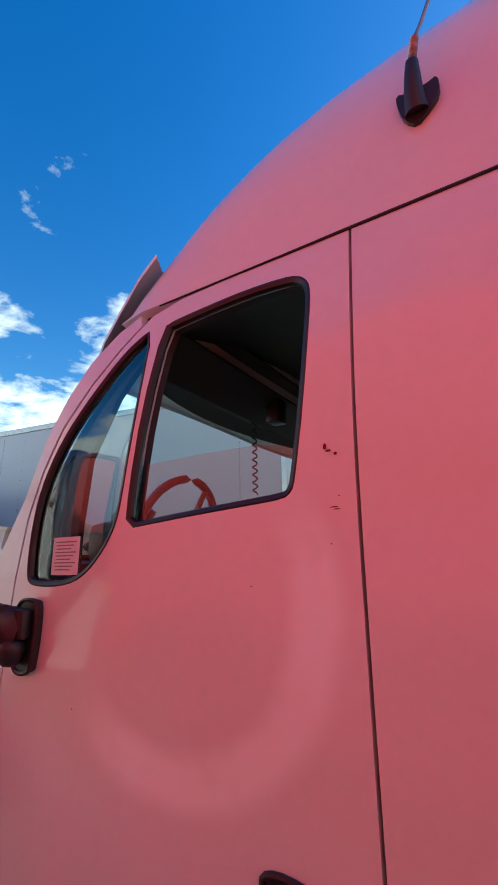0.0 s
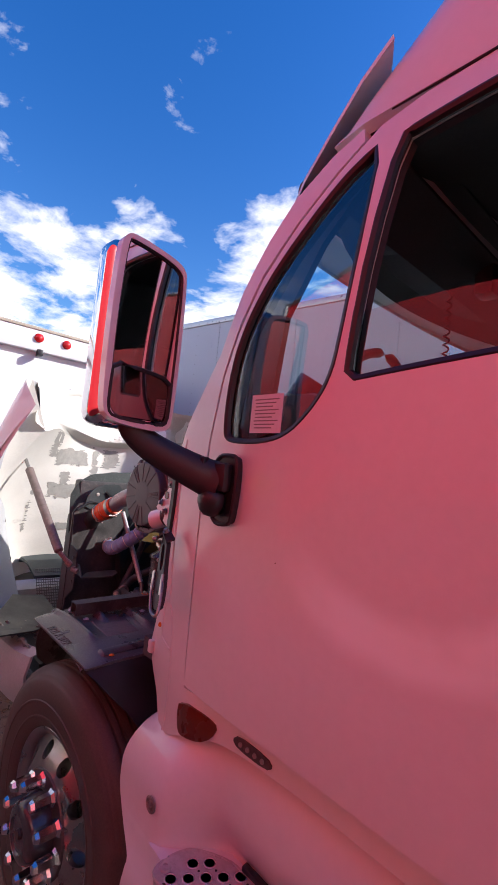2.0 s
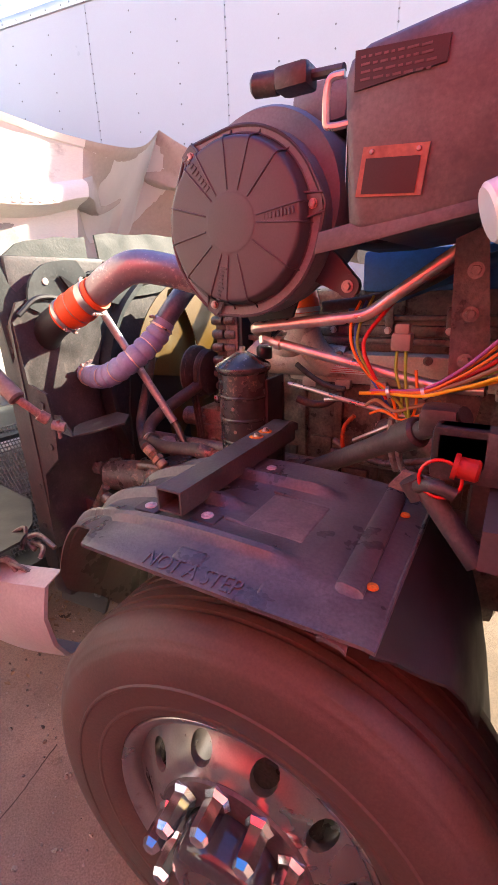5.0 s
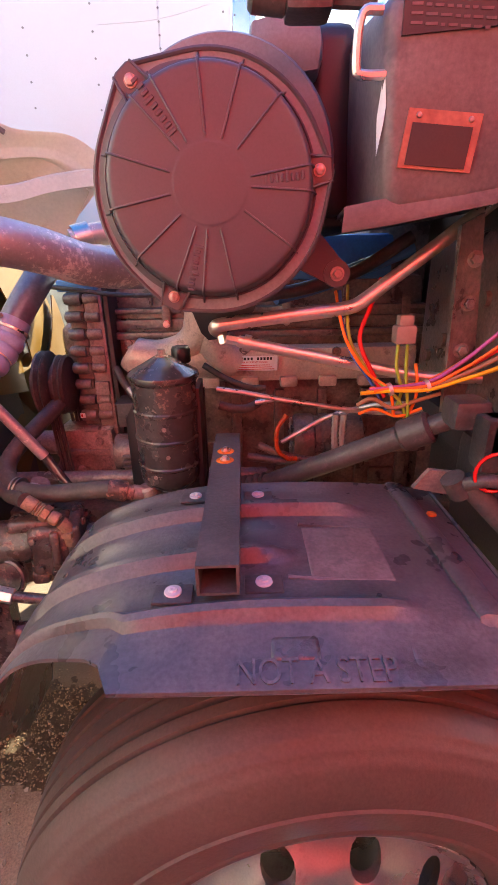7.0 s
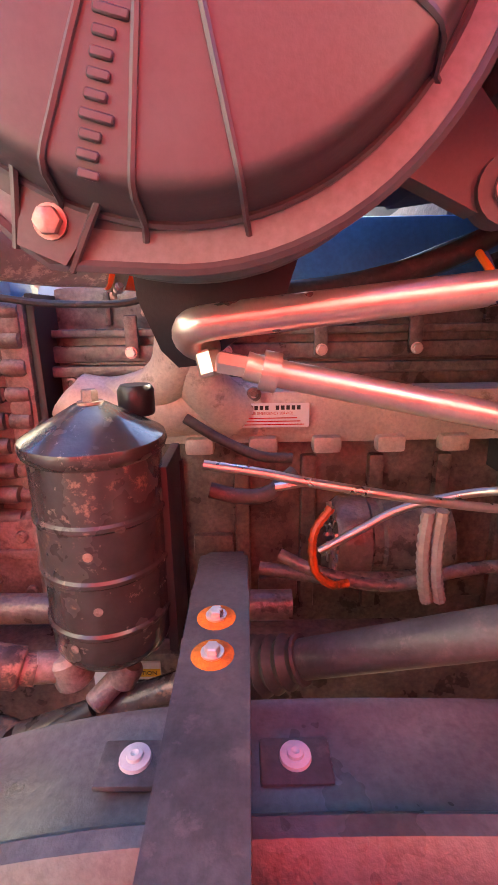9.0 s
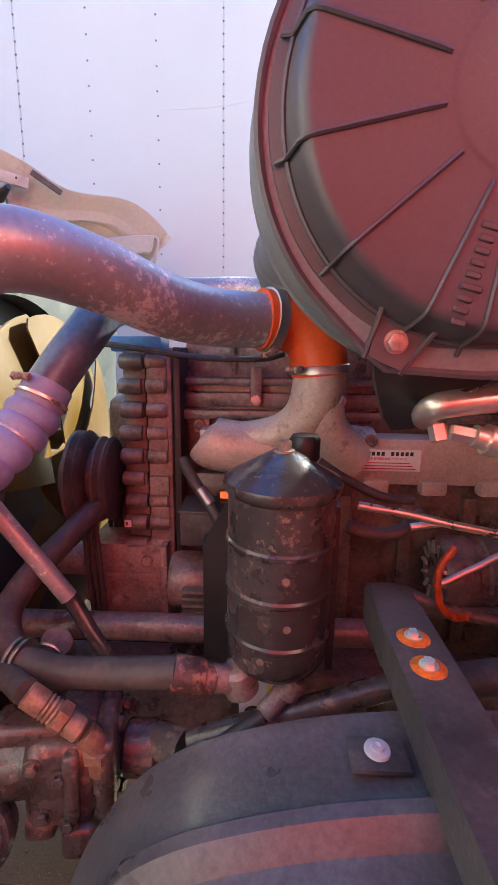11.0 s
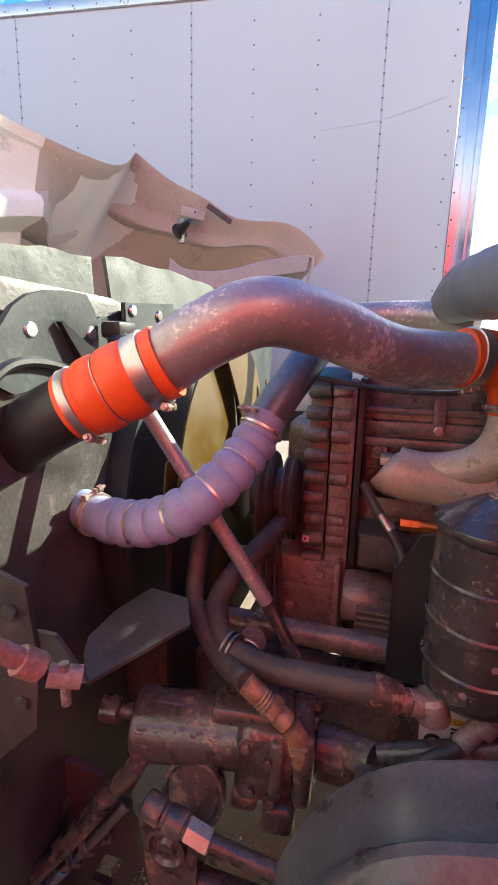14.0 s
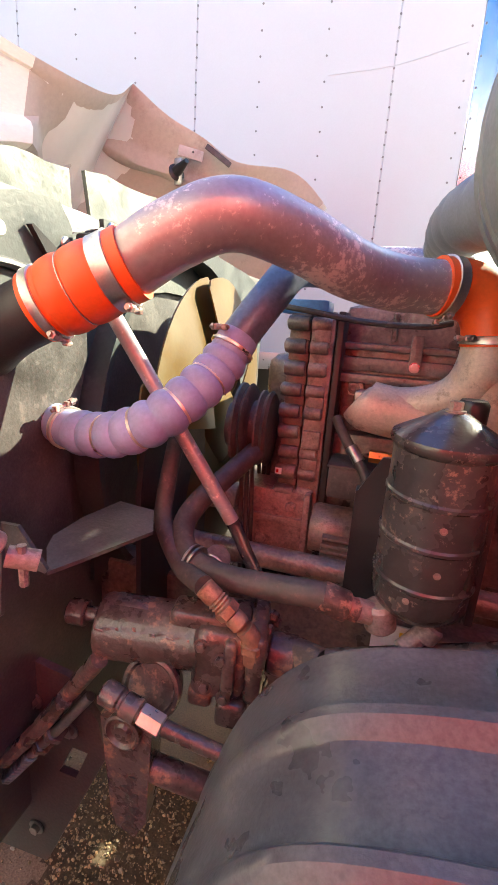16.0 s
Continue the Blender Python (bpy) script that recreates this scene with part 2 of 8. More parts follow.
# ---- building helpers ----
def thing(name, at, label, category, group="", kind=""):
    ob = new(name)
    ob.location = at
    ob.empty_display_size = 0.1
    return tagged(ob, label, category, group, kind)


def settle(ob, parent):
    """Parents ob so that it keeps its own place in the world, three levels deep at most."""
    if parent.parent and parent.parent.parent:
        parent = parent.parent
    bpy.context.view_layer.update()
    ob.parent = parent
    ob.matrix_parent_inverse = parent.matrix_world.inverted()
    return ob


def part(name, bm, material, parent=None, label="", flat=False, matrix=None):
    me = bpy.data.meshes.new(name)
    bmesh.ops.recalc_face_normals(bm, faces=bm.faces)
    bm.to_mesh(me)
    bm.free()
    me.materials.append(material)
    if not flat:
        me.shade_smooth()
        me.set_sharp_from_angle(angle=radians(38))
    ob = new(name, me)
    if matrix is not None:
        ob.matrix_world = matrix
    if parent is not None:
        settle(ob, parent)
    if label:
        ob["label"] = label
    return ob


def facing(ob, way):
    """Turns a single sheet so that its faces look along way."""
    total = sum((Vector(q.normal) * q.area for q in ob.data.polygons), Vector())
    if total.dot(Vector(way)) < 0:
        ob.data.flip_normals()
    return ob


def again(ob, matrix, parent):
    """One more piece on the same mesh."""
    o = new(ob.name.split(".")[0], ob.data)
    o.matrix_world = matrix
    return settle(o, parent)


def box(bm, c, s, bevel=0.0, m=None, seg=2):
    r = bmesh.ops.create_cube(bm, size=1.0)
    v = r["verts"]
    bmesh.ops.scale(bm, vec=s, verts=v)
    if bevel:
        e = list({ed for q in v for ed in q.link_edges})
        g = bmesh.ops.bevel(bm, geom=e, offset=min(bevel, min(s) * 0.45), segments=seg, affect='EDGES', profile=0.6)
        v = list({q for f in g["faces"] for q in f.verts} | {q for q in v if q.is_valid})
    if m is not None:
        bmesh.ops.transform(bm, matrix=m, verts=v)
    bmesh.ops.translate(bm, vec=c, verts=v)
    return bm


def aim(a, b):
    """The pose at a whose z axis points to b."""
    a, b = Vector(a), Vector(b)
    return Matrix.Translation(a) @ (b - a).to_track_quat("Z", "Y").to_matrix().to_4x4()


def lathe(bm, profile, m, seg=32, closed=False):
    """Turns (radius, height) pairs round the z axis of m."""
    rings = []
    for r, h in profile:
        rings.append([bm.verts.new(m @ Vector((max(r, 0.0002) * math.cos(2 * math.pi * k / seg), max(r, 0.0002) * math.sin(2 * math.pi * k / seg), h))) for k in range(seg)])
    for a, b in zip(rings, rings[1:]):
        for k in range(seg):
            bm.faces.new((a[k], a[(k + 1) % seg], b[(k + 1) % seg], b[k]))
    if closed:
        a, b = rings[-1], rings[0]
        for k in range(seg):
            bm.faces.new((a[k], a[(k + 1) % seg], b[(k + 1) % seg], b[k]))
    else:
        bm.faces.new(rings[0])
        bm.faces.new(rings[-1])
    return bm


def rod(bm, a, b, r, seg=14, r2=None, chamfer=0.0):
    d = (Vector(b) - Vector(a)).length
    r2 = r if r2 is None else r2
    c = min(chamfer, r * 0.5)
    prof = [(r - c, 0), (r, c), (r2, d - c), (r2 - c, d)] if c else [(r, 0), (r2, d)]
    return lathe(bm, prof, aim(a, b), seg)


def spline(points, n=8):
    """Points on a smooth curve through the given ones."""
    p = [Vector(q) for q in points]
    p = [2 * p[0] - p[1]] + p + [2 * p[-1] - p[-2]]
    out = []
    for i in range(1, len(p) - 2):
        for k in range(n):
            t = k / n
            out.append(0.5 * ((2 * p[i]) + (p[i + 1] - p[i - 1]) * t + (2 * p[i - 1] - 5 * p[i] + 4 * p[i + 1] - p[i + 2]) * t * t + (3 * p[i] - p[i - 1] - 3 * p[i + 1] + p[i + 2]) * t ** 3))
    out.append(p[-2])
    return out


def tube(bm, points, r, seg=14, n=8, radius=None, smooth=True, flat=1.0):
    """A tube through points; radius(s), s from 0 to 1, multiplies r."""
    c = spline(points, n) if smooth else [Vector(q) for q in points]
    up = Vector((0.13, 0.27, 0.95)).normalized()
    rings = []
    for i, q in enumerate(c):
        d = (c[min(i + 1, len(c) - 1)] - c[max(i - 1, 0)]).normalized()
        side = (up - d * up.dot(d))
        if side.length < 1e-3:
            side = d.orthogonal()
        side.normalize()
        up = side
        o = d.cross(side)
        rr = r * (radius(i / (len(c) - 1)) if radius else 1)
        rings.append([bm.verts.new(q + rr * (math.cos(2 * math.pi * k / seg) * side + flat * math.sin(2 * math.pi * k / seg) * o)) for k in range(seg)])
    for a, b in zip(rings, rings[1:]):
        for k in range(seg):
            bm.faces.new((a[k], a[(k + 1) % seg], b[(k + 1) % seg], b[k]))
    bm.faces.new(rings[0])
    bm.faces.new(rings[-1])
    return bm


def grid(bm, rows, thick=0.0, inward=None):
    """A sheet through rows of points, with thickness along inward (a vector or a function of the point)."""
    def lay(off):
        return [[bm.verts.new(Vector(p) + (off * (inward(Vector(p)) if callable(inward) else Vector(inward)) if off else Vector())) for p in row] for row in rows]
    a = lay(0.0)
    nr, nc = len(a), len(a[0])
    for i in range(nr - 1):
        for j in range(nc - 1):
            bm.faces.new((a[i][j], a[i][j + 1], a[i + 1][j + 1], a[i + 1][j]))
    if thick:
        b = lay(thick)
        for i in range(nr - 1):
            for j in range(nc - 1):
                bm.faces.new((b[i][j], b[i + 1][j], b[i + 1][j + 1], b[i][j + 1]))
        rim = [(0, j) for j in range(nc)] + [(i, nc - 1) for i in range(1, nr)] + [(nr - 1, j) for j in range(nc - 2, -1, -1)] + [(i, 0) for i in range(nr - 2, 0, -1)]
        for (i, j), (k, m) in zip(rim, rim[1:] + rim[:1]):
            bm.faces.new((a[i][j], b[i][j], b[k][m], a[k][m]))
    return bm


def sheet(bm, outline, holes, place, thick, cuts_x=(), cuts_z=()):
    """A flat sheet in x and z with holes, cut into strips, bent by place(x, z, depth) and given thickness."""
    loops = [outline, *holes]
    tmp = bmesh.new()
    edges = []
    for lp in loops:
        vs = [tmp.verts.new((x, 0, z)) for x, z in lp]
        edges += [tmp.edges.new((p, q)) for p, q in zip(vs, vs[1:] + vs[:1])]
    bmesh.ops.triangle_fill(tmp, use_beauty=True, use_dissolve=False, edges=edges, normal=(0, -1, 0))
    for axis, cuts in ((0, cuts_x), (2, cuts_z)):
        for c in cuts:
            co, no = [0, 0, 0], [0, 0, 0]
            co[axis], no[axis] = c, 1
            bmesh.ops.bisect_plane(tmp, geom=tmp.verts[:] + tmp.edges[:] + tmp.faces[:], dist=1e-5, plane_co=co, plane_no=no)
    tmp.verts.ensure_lookup_table()
    front = {v: bm.verts.new(place(v.co.x, v.co.z, 0.0)) for v in tmp.verts}
    back = {v: bm.verts.new(place(v.co.x, v.co.z, thick)) for v in tmp.verts}
    for f in tmp.faces:
        bm.faces.new([front[v] for v in f.verts])
        bm.faces.new([back[v] for v in reversed(f.verts)])
    for e in tmp.edges:
        if len(e.link_faces) == 1:
            p, q = e.verts
            bm.faces.new((front[p], front[q], back[q], back[p]))
    tmp.free()
    return bm


def rounded(pts, times=2):
    """Cuts the corners of a closed loop."""
    for _ in range(times):
        out = []
        for a, b in zip(pts, pts[1:] + pts[:1]):
            a, b = Vector(a), Vector(b)
            out += [tuple(a * 0.75 + b * 0.25), tuple(a * 0.25 + b * 0.75)]
        pts = out
    return pts


def loop_tube(bm, pts, r, seg=8, squash=1.0):
    """A closed bead round a loop of points in space."""
    n = len(pts)
    p = [Vector(q) for q in pts]
    rings = []
    for i in range(n):
        d = (p[(i + 1) % n] - p[i - 1]).normalized()
        side = Vector((0, 1, 0))
        side = (side - d * side.dot(d)).normalized()
        o = d.cross(side)
        rings.append([bm.verts.new(p[i] + r * (squash * math.cos(2 * math.pi * k / seg) * side + math.sin(2 * math.pi * k / seg) * o)) for k in range(seg)])
    for i in range(n):
        a, b = rings[i], rings[(i + 1) % n]
        for k in range(seg):
            bm.faces.new((a[k], a[(k + 1) % seg], b[(k + 1) % seg], b[k]))
    return bm


def hexbolt(bm, at, way, r, h, washer=1.5):
    m = aim(at, Vector(at) + Vector(way))
    lathe(bm, [(r * washer, 0), (r * washer, h * 0.25)], m, 16)
    lathe(bm, [(r, h * 0.25), (r, h * 0.9), (r * 0.85, h)], m, 6)
    return bm


def words(name, text, size, m, material, parent, depth=0.0006, label=""):
    c = bpy.data.curves.new(name, 'FONT')
    c.body, c.size, c.extrude, c.align_x, c.align_y = text, size, depth, 'CENTER', 'CENTER'
    ob = new(name, c)
    dg = bpy.context.evaluated_depsgraph_get()
    me = bpy.data.meshes.new_from_object(ob.evaluated_get(dg))
    bpy.data.objects.remove(ob)
    me.materials.clear()
    me.materials.append(material)
    o = new(name, me)
    o.matrix_world = m
    settle(o, parent)
    if label:
        o["label"] = label
    return o


# ---- setting ----
def ground_height(x, y):
    return 0.012 * noise.noise((x * 0.35, y * 0.35, 0)) + 0.004 * noise.noise((x * 2.1, y * 2.1, 3)) - 0.008


bm = bmesh.new()
axis = [-300, -120, -50, -20, -9] + [-5 + 0.1 * k for k in range(81)] + [6, 12, 30, 100, 300]
axis_y = [-300, -100, -30, -10, -5] + [-2.5 + 0.1 * k for k in range(61)] + [6, 12, 30, 100, 300]
grid(bm, [[(x, y, ground_height(x, y)) for y in axis_y] for x in axis])
GROUND_OB = tagged(part("ground", bm, GROUND), "worn brown-grey asphalt yard with grit and cracks", "ground", kind="structure")

TRUCK = thing("semi_truck", (1.5, 1.12, 0), "white semi truck with its hood tilted open", "truck")
MID = 1.12


def side_y(x, z):
    return 0.16 * max(z - 2.05, 0) ** 2 + 0.32 * max(0.95 - x, 0) ** 2


def near_side(x, z, d):
    return (x, side_y(x, z) + d, z)


def far_side(x, z, d):
    return (x, 2 * MID - side_y(x, z) - d, z)


DOOR = [(0.795, 1.222), (0.79, 1.5), (0.789, 1.74), (0.803, 1.9), (0.838, 2.07), (0.884, 2.2), (0.952, 2.335), (1.05, 2.455), (1.15, 2.55), (1.25, 2.628), (1.35, 2.650),
        (1.5, 2.656), (1.7, 2.657), (1.832, 2.656), (1.830, 2.45), (1.826, 2.245), (1.821, 1.986), (1.818, 1.724), (1.816, 1.49), (1.814, 1.222)]
MAINWIN = [(1.305, 2.572), (1.345, 2.578), (1.45, 2.585), (1.56, 2.589), (1.67, 2.583), (1.71, 2.572), (1.732, 2.55), (1.739, 2.52), (1.738, 2.45), (1.722, 2.25), (1.70, 2.1),
           (1.692, 2.077), (1.675, 2.066), (1.6, 2.06), (1.465, 2.05), (1.35, 2.04), (1.245, 2.03), (1.25, 2.12), (1.27, 2.33)]
QUARTER = [(1.262, 2.582), (1.20, 2.552), (1.166, 2.529), (1.12, 2.488), (1.073, 2.439), (1.02, 2.382), (0.971, 2.321), (0.93, 2.255), (0.901, 2.196), (0.878, 2.13), (0.864, 2.059), (0.859, 1.98),
           (0.862, 1.925), (0.872, 1.905), (0.90, 1.896), (0.946, 1.894), (1.01, 1.896), (1.066, 1.906), (1.11, 1.927), (1.14, 1.952), (1.17, 1.983), (1.196, 2.02), (1.213, 2.06), (1.222, 2.105), (1.235, 2.21), (1.248, 2.34)]
MAINWIN, QUARTER = rounded(MAINWIN, 1), rounded(QUARTER, 1)
CUTX = [0.7 + 0.1 * k for k in range(12)]
CUTZ = [1.3 + 0.1 * k for k in range(14)]



def light_arc(m, centre, radius, wide, a0, a1):
    """Paints an arc of reflected sunlight in x and z into a paint: paler, rougher, duller."""
    n, l = m.node_tree.nodes, m.node_tree.links
    b = n["Principled BSDF"]

    def calc(op, a, c, d=None):
        t = n.new("ShaderNodeMath")
        t.operation = op
        for k, v in enumerate((a, c, d)):
            if v is None:
                continue
            if isinstance(v, (int, float)):
                t.inputs[k].default_value = v
            else:
                l.new(v, t.inputs[k])
        return t.outputs[0]

    def smooth(v, lo, hi):
        r = n.new("ShaderNodeMapRange")
        r.interpolation_type = 'SMOOTHSTEP'
        r.inputs["From Min"].default_value, r.inputs["From Max"].default_value = lo, hi
        l.new(v, r.inputs["Value"])
        return r.outputs[0]
    tc = n.new("ShaderNodeTexCoord")
    sep = n.new("ShaderNodeSeparateXYZ")
    l.new(tc.outputs["Object"], sep.inputs[0])
    noise_t = n.new("ShaderNodeTexNoise")
    noise_t.inputs["Scale"].default_value, noise_t.inputs["Detail"].default_value = 5.0, 3.0
    l.new(tc.outputs["Object"], noise_t.inputs["Vector"])
    dx, dz = calc('SUBTRACT', sep.outputs[0], centre[0]), calc('SUBTRACT', sep.outputs[2], centre[1])
    away = calc('SQRT', calc('ADD', calc('MULTIPLY', dx, dx), calc('MULTIPLY', dz, dz)), 0.0)
    off = calc('ABSOLUTE', calc('ADD', calc('SUBTRACT', away, radius), calc('MULTIPLY', calc('SUBTRACT', noise_t.outputs[0], 0.5), 0.05)), 0.0)
    ring = smooth(off, wide, wide * 0.25)
    ang = calc('ARCTAN2', dz, dx)
    k = calc('MULTIPLY', ring, calc('MULTIPLY', smooth(ang, a0, a0 + 0.7), smooth(ang, a1, a1 - 0.6)))
    k = calc('MULTIPLY', k, smooth(noise_t.outputs[0], 0.15, 0.5))
    for key, to in (("Base Color", (0.88, 0.92, 0.92, 1)), ("Roughness", (0.78, 0.78, 0.78, 1))):
        mx = n.new("ShaderNodeMixRGB")
        l.new(k, mx.inputs[0])
        l.new(b.inputs[key].links[0].from_socket, mx.inputs[1])
        mx.inputs[2].default_value = to
        l.new(mx.outputs[0], b.inputs[key])
    l.new(calc('SUBTRACT', 0.8, calc('MULTIPLY', k, 0.7)), b.inputs["Coat Weight"])
    return m


# the pale arc in the door's colour stands for sunlight thrown onto it
DOORP = light_arc(mat("white_door_paint", (0.76, 0.74, 0.73), 0.38, var=0.03, scale=1.6, bump=0.012, bscale=40, coat=0.8, rvar=0.10, wave=0.9), (1.40, 1.87), 0.335, 0.075, -2.6, 0.75)
door = part("door", sheet(bmesh.new(), DOOR, [MAINWIN, QUARTER], near_side, 0.035, CUTX, CUTZ), DOORP, TRUCK)
far_door = part("door", sheet(bmesh.new(), DOOR, [MAINWIN, QUARTER], far_side, 0.035, CUTX, CUTZ), PAINT, TRUCK)


def seal(loop, r, out, place=near_side, parent=door):
    pts = [place(x, z, out) for x, z in loop]
    return part("window_seal", loop_tube(bmesh.new(), pts, r, 8, 1.0), BLACK, parent, "black rubber seal")


for lp in (MAINWIN, QUARTER):
    seal(lp, 0.0125, 0.011)
    seal(lp, 0.009, 0.010, far_side, far_door)


def pane(loop, place, parent, name="window_glass", d=0.014, material=GLASS):
    tmp = bmesh.new()
    vs = [tmp.verts.new((x, 0, z)) for x, z in loop]
    bmesh.ops.triangle_fill(tmp, use_beauty=True, use_dissolve=False, edges=[tmp.edges.new((a, b)) for a, b in zip(vs, vs[1:] + vs[:1])], normal=(0, -1, 0))
    for axis, cuts in ((0, CUTX), (2, CUTZ)):
        for c in cuts:
            for half in (0.0, 0.05):
                co, no = [0, 0, 0], [0, 0, 0]
                co[axis], no[axis] = c + half, 1
                bmesh.ops.bisect_plane(tmp, geom=tmp.verts[:] + tmp.edges[:] + tmp.faces[:], dist=1e-5, plane_co=co, plane_no=no)
    for v in tmp.verts:
        v.co = place(v.co.x, v.co.z, d)
    return facing(part(name, tmp, material, parent, "clear tinted glass"), (0, -1, 0))


for place, owner in ((near_side, door), (far_side, far_door)):
    part("door_lining", sheet(bmesh.new(), [(0.86, 1.3), (0.845, 1.86), (0.90, 2.2), (1.05, 2.43), (1.26, 2.60), (1.78, 2.62), (1.78, 1.3)], [MAINWIN, QUARTER], lambda x, z, d, q=place: q(x, z, 0.037 + d), 0.02), DASH, owner, "dark inner door lining")
pane(QUARTER, near_side, door, material=QGLASS)
pane(QUARTER, far_side, far_door)
# half-lowered main pane
LOWER = [(1.245, 2.028), (1.35, 2.04), (1.465, 2.05), (1.6, 2.06), (1.70, 2.07), (1.712, 2.12), (1.70, 2.16), (1.67, 2.178), (1.6, 2.188), (1.45, 2.19), (1.256, 2.186)]
pane(LOWER, near_side, door, d=0.022, material=HALFGLASS)

# door handle recess
bm = bmesh.new()
hx, hz = 1.675, 1.375
rim = rounded([(1.612, 1.44), (1.625, 1.452), (1.66, 1.455), (1.72, 1.445), (1.738, 1.43), (1.742, 1.36), (1.74, 1.31), (1.725, 1.297), (1.625, 1.297), (1.612, 1.31)], 1)
sheet(bm, rim, [], lambda x, z, d: (x, -0.004 + d, z), 0.003)
h = part("door_handle", bm, BLACK, door, "black recessed pull handle")
part("handle_rim", loop_tube(bmesh.new(), [(x, -0.004, z) for x, z in rim], 0.006), BLACK, door)
bm = bmesh.new()
box(bm, (1.70, -0.012, 1.36), (0.05, 0.016, 0.10), 0.006)
part("handle_grip", bm, BLACK, door)
part("lock", lathe(bmesh.new(), [(0.017, 0), (0.017, 0.008), (0.012, 0.012), (0.0, 0.012)], aim((1.642, -0.004, 1.42), (1.642, -1, 1.42)), 20), BLACK, door)

for x, z, run, tall in ((1.768, 2.155, 0.004, 0.012), (1.774, 2.146, 0.007, 0.004), (1.788, 2.139, 0.004, 0.006), (1.779, 2.040, 0.010, 0.002), (1.784, 2.036, 0.008, 0.002), (1.790, 2.060, 0.002, 0.002), (1.60, 1.90, 0.002, 0.002), (1.77, 1.975, 0.002, 0.002), (1.10, 1.62, 0.002, 0.003)):
    bm = bmesh.new()
    sheet(bm, rounded([(x - run, z - tall * 0.4), (x + run * 0.6, z - tall * 0.6), (x + run, z + tall * 0.3), (x - run * 0.3, z + tall * 0.6)], 1), [], lambda a, b, d: (a, -0.0008 + d, b), 0.0006)
    part("paint_chip", bm, AMBER, door)

# sleeper side, with the seam left open to the dark jamb
for place, tag in ((near_side, 0), (far_side, 1)):
    bm = bmesh.new()
    sheet(bm, [(1.82, 0.62), (4.8, 0.62), (4.8, 2.655), (1.839, 2.655), (1.837, 2.45), (1.833, 2.245), (1.828, 1.986), (1.825, 1.724), (1.823, 1.49), (1.821, 1.2)], [], place, 0.03, [2.0, 2.5, 3.0, 3.6, 4.2], CUTZ)
    part("sleeper_side", bm, PAINT, TRUCK)
    bm = bmesh.new()
    sheet(bm, [(0.80, 1.3), (0.81, 1.86), (1.0, 1.86), (1.2, 1.95), (1.3, 2.0), (1.75, 2.02), (1.76, 2.62), (1.9, 2.62), (1.9, 1.15), (0.80, 1.15)], [], lambda x, z, d, q=place: q(x, z, 0.045 + d), 0.02)
    part("door_jamb", bm, BLACK, TRUCK)

COWL = [(0.605, 1.86), (0.603, 1.80), (0.604, 1.70), (0.593, 1.61), (0.58, 1.47), (0.564, 1.37), (0.56, 1.32), (0.535, 1.25), (0.543, 1.21), (0.58, 1.172), (0.626, 1.13), (0.655, 1.075), (0.68, 1.035), (0.72, 1.052), (0.786, 1.082), (0.856, 1.110), (0.932, 1.126), (1.05, 1.138), (1.2, 1.145), (1.817, 1.145),
        (1.816, 1.214), (0.79, 1.212), (0.782, 1.5), (0.781, 1.742), (0.795, 1.905), (0.83, 2.077), (0.876, 2.208), (0.944, 2.343), (1.044, 2.463), (1.145, 2.558), (1.21, 2.608), (1.20, 2.648), (1.12, 2.615), (1.02, 2.54), (0.945, 2.441), (0.873, 2.317), (0.803, 2.14), (0.72, 2.03), (0.655, 1.955)]


def sill(x):
    """How far the sill under the door lies behind the door's face."""
    t = min(max((x - 0.74) / 0.26, 0), 1)
    return 0.040 * t * t * (3 - 2 * t)


def cowl_place(x, z, d):
    return (x, side_y(x, z) + d + sill(x) * (z < 1.25), z)


for place in (far_side, cowl_place):
    bm = bmesh.new()
    sheet(bm, COWL, [], place, 0.03, CUTX + [0.75, 0.85, 0.95], CUTZ)
    cowl = part("cowl_side", bm, PAINT, TRUCK)
# folded front return of the cowl, towards the engine
bm = bmesh.new()
FR = [(0.605, 1.86), (0.603, 1.70), (0.593, 1.61), (0.58, 1.47), (0.562, 1.34), (0.535, 1.25), (0.545, 1.208), (0.60, 1.155), (0.655, 1.075)]
grid(bm, [[(x, side_y(x, z) + 0.002, z), (x + 0.003, side_y(x, z) + 0.06, z), (x + 0.03, side_y(x, z) + 0.09, z)] for x, z in FR], 0.012, (1, 0, 0))
part("cowl_return", bm, PAINT, TRUCK)
# pressed lines, pocket and screws on the cowl side
for run, r in (([(0.655, 1.90), (0.640, 1.78), (0.640, 1.66), (0.640, 1.54), (0.655, 1.42), (0.690, 1.36), (0.700, 1.28), (0.708, 1.18), (0.706, 1.10), (0.695, 1.05)], 0.0042), ([(0.622, 1.29), (0.620, 1.36), (0.630, 1.398), (0.655, 1.41)], 0.003), ([(0.622, 1.29), (0.665, 1.280), (0.690, 1.278)], 0.003)):
    bm = bmesh.new()
    tube(bm, [(x, side_y(x, z) + 0.0015, z) for x, z in run], r, 8, 6)
    part("pressed_line", bm, PAINT, cowl)
for x, z in ((0.600, 1.318), (0.560, 1.232)):
    bm = bmesh.new()
    hexbolt(bm, (x, side_y(x, z), z), (0, -1, 0), 0.005, 0.006)
    part("cowl_screw", bm, RUST, cowl)
# small stepped lip low on the cowl
bm = bmesh.new()
box(bm, (0.556, 0.045, 1.236), (0.022, 0.02, 0.04), 0.006)
part("cowl_lip", bm, PAINT, TRUCK)
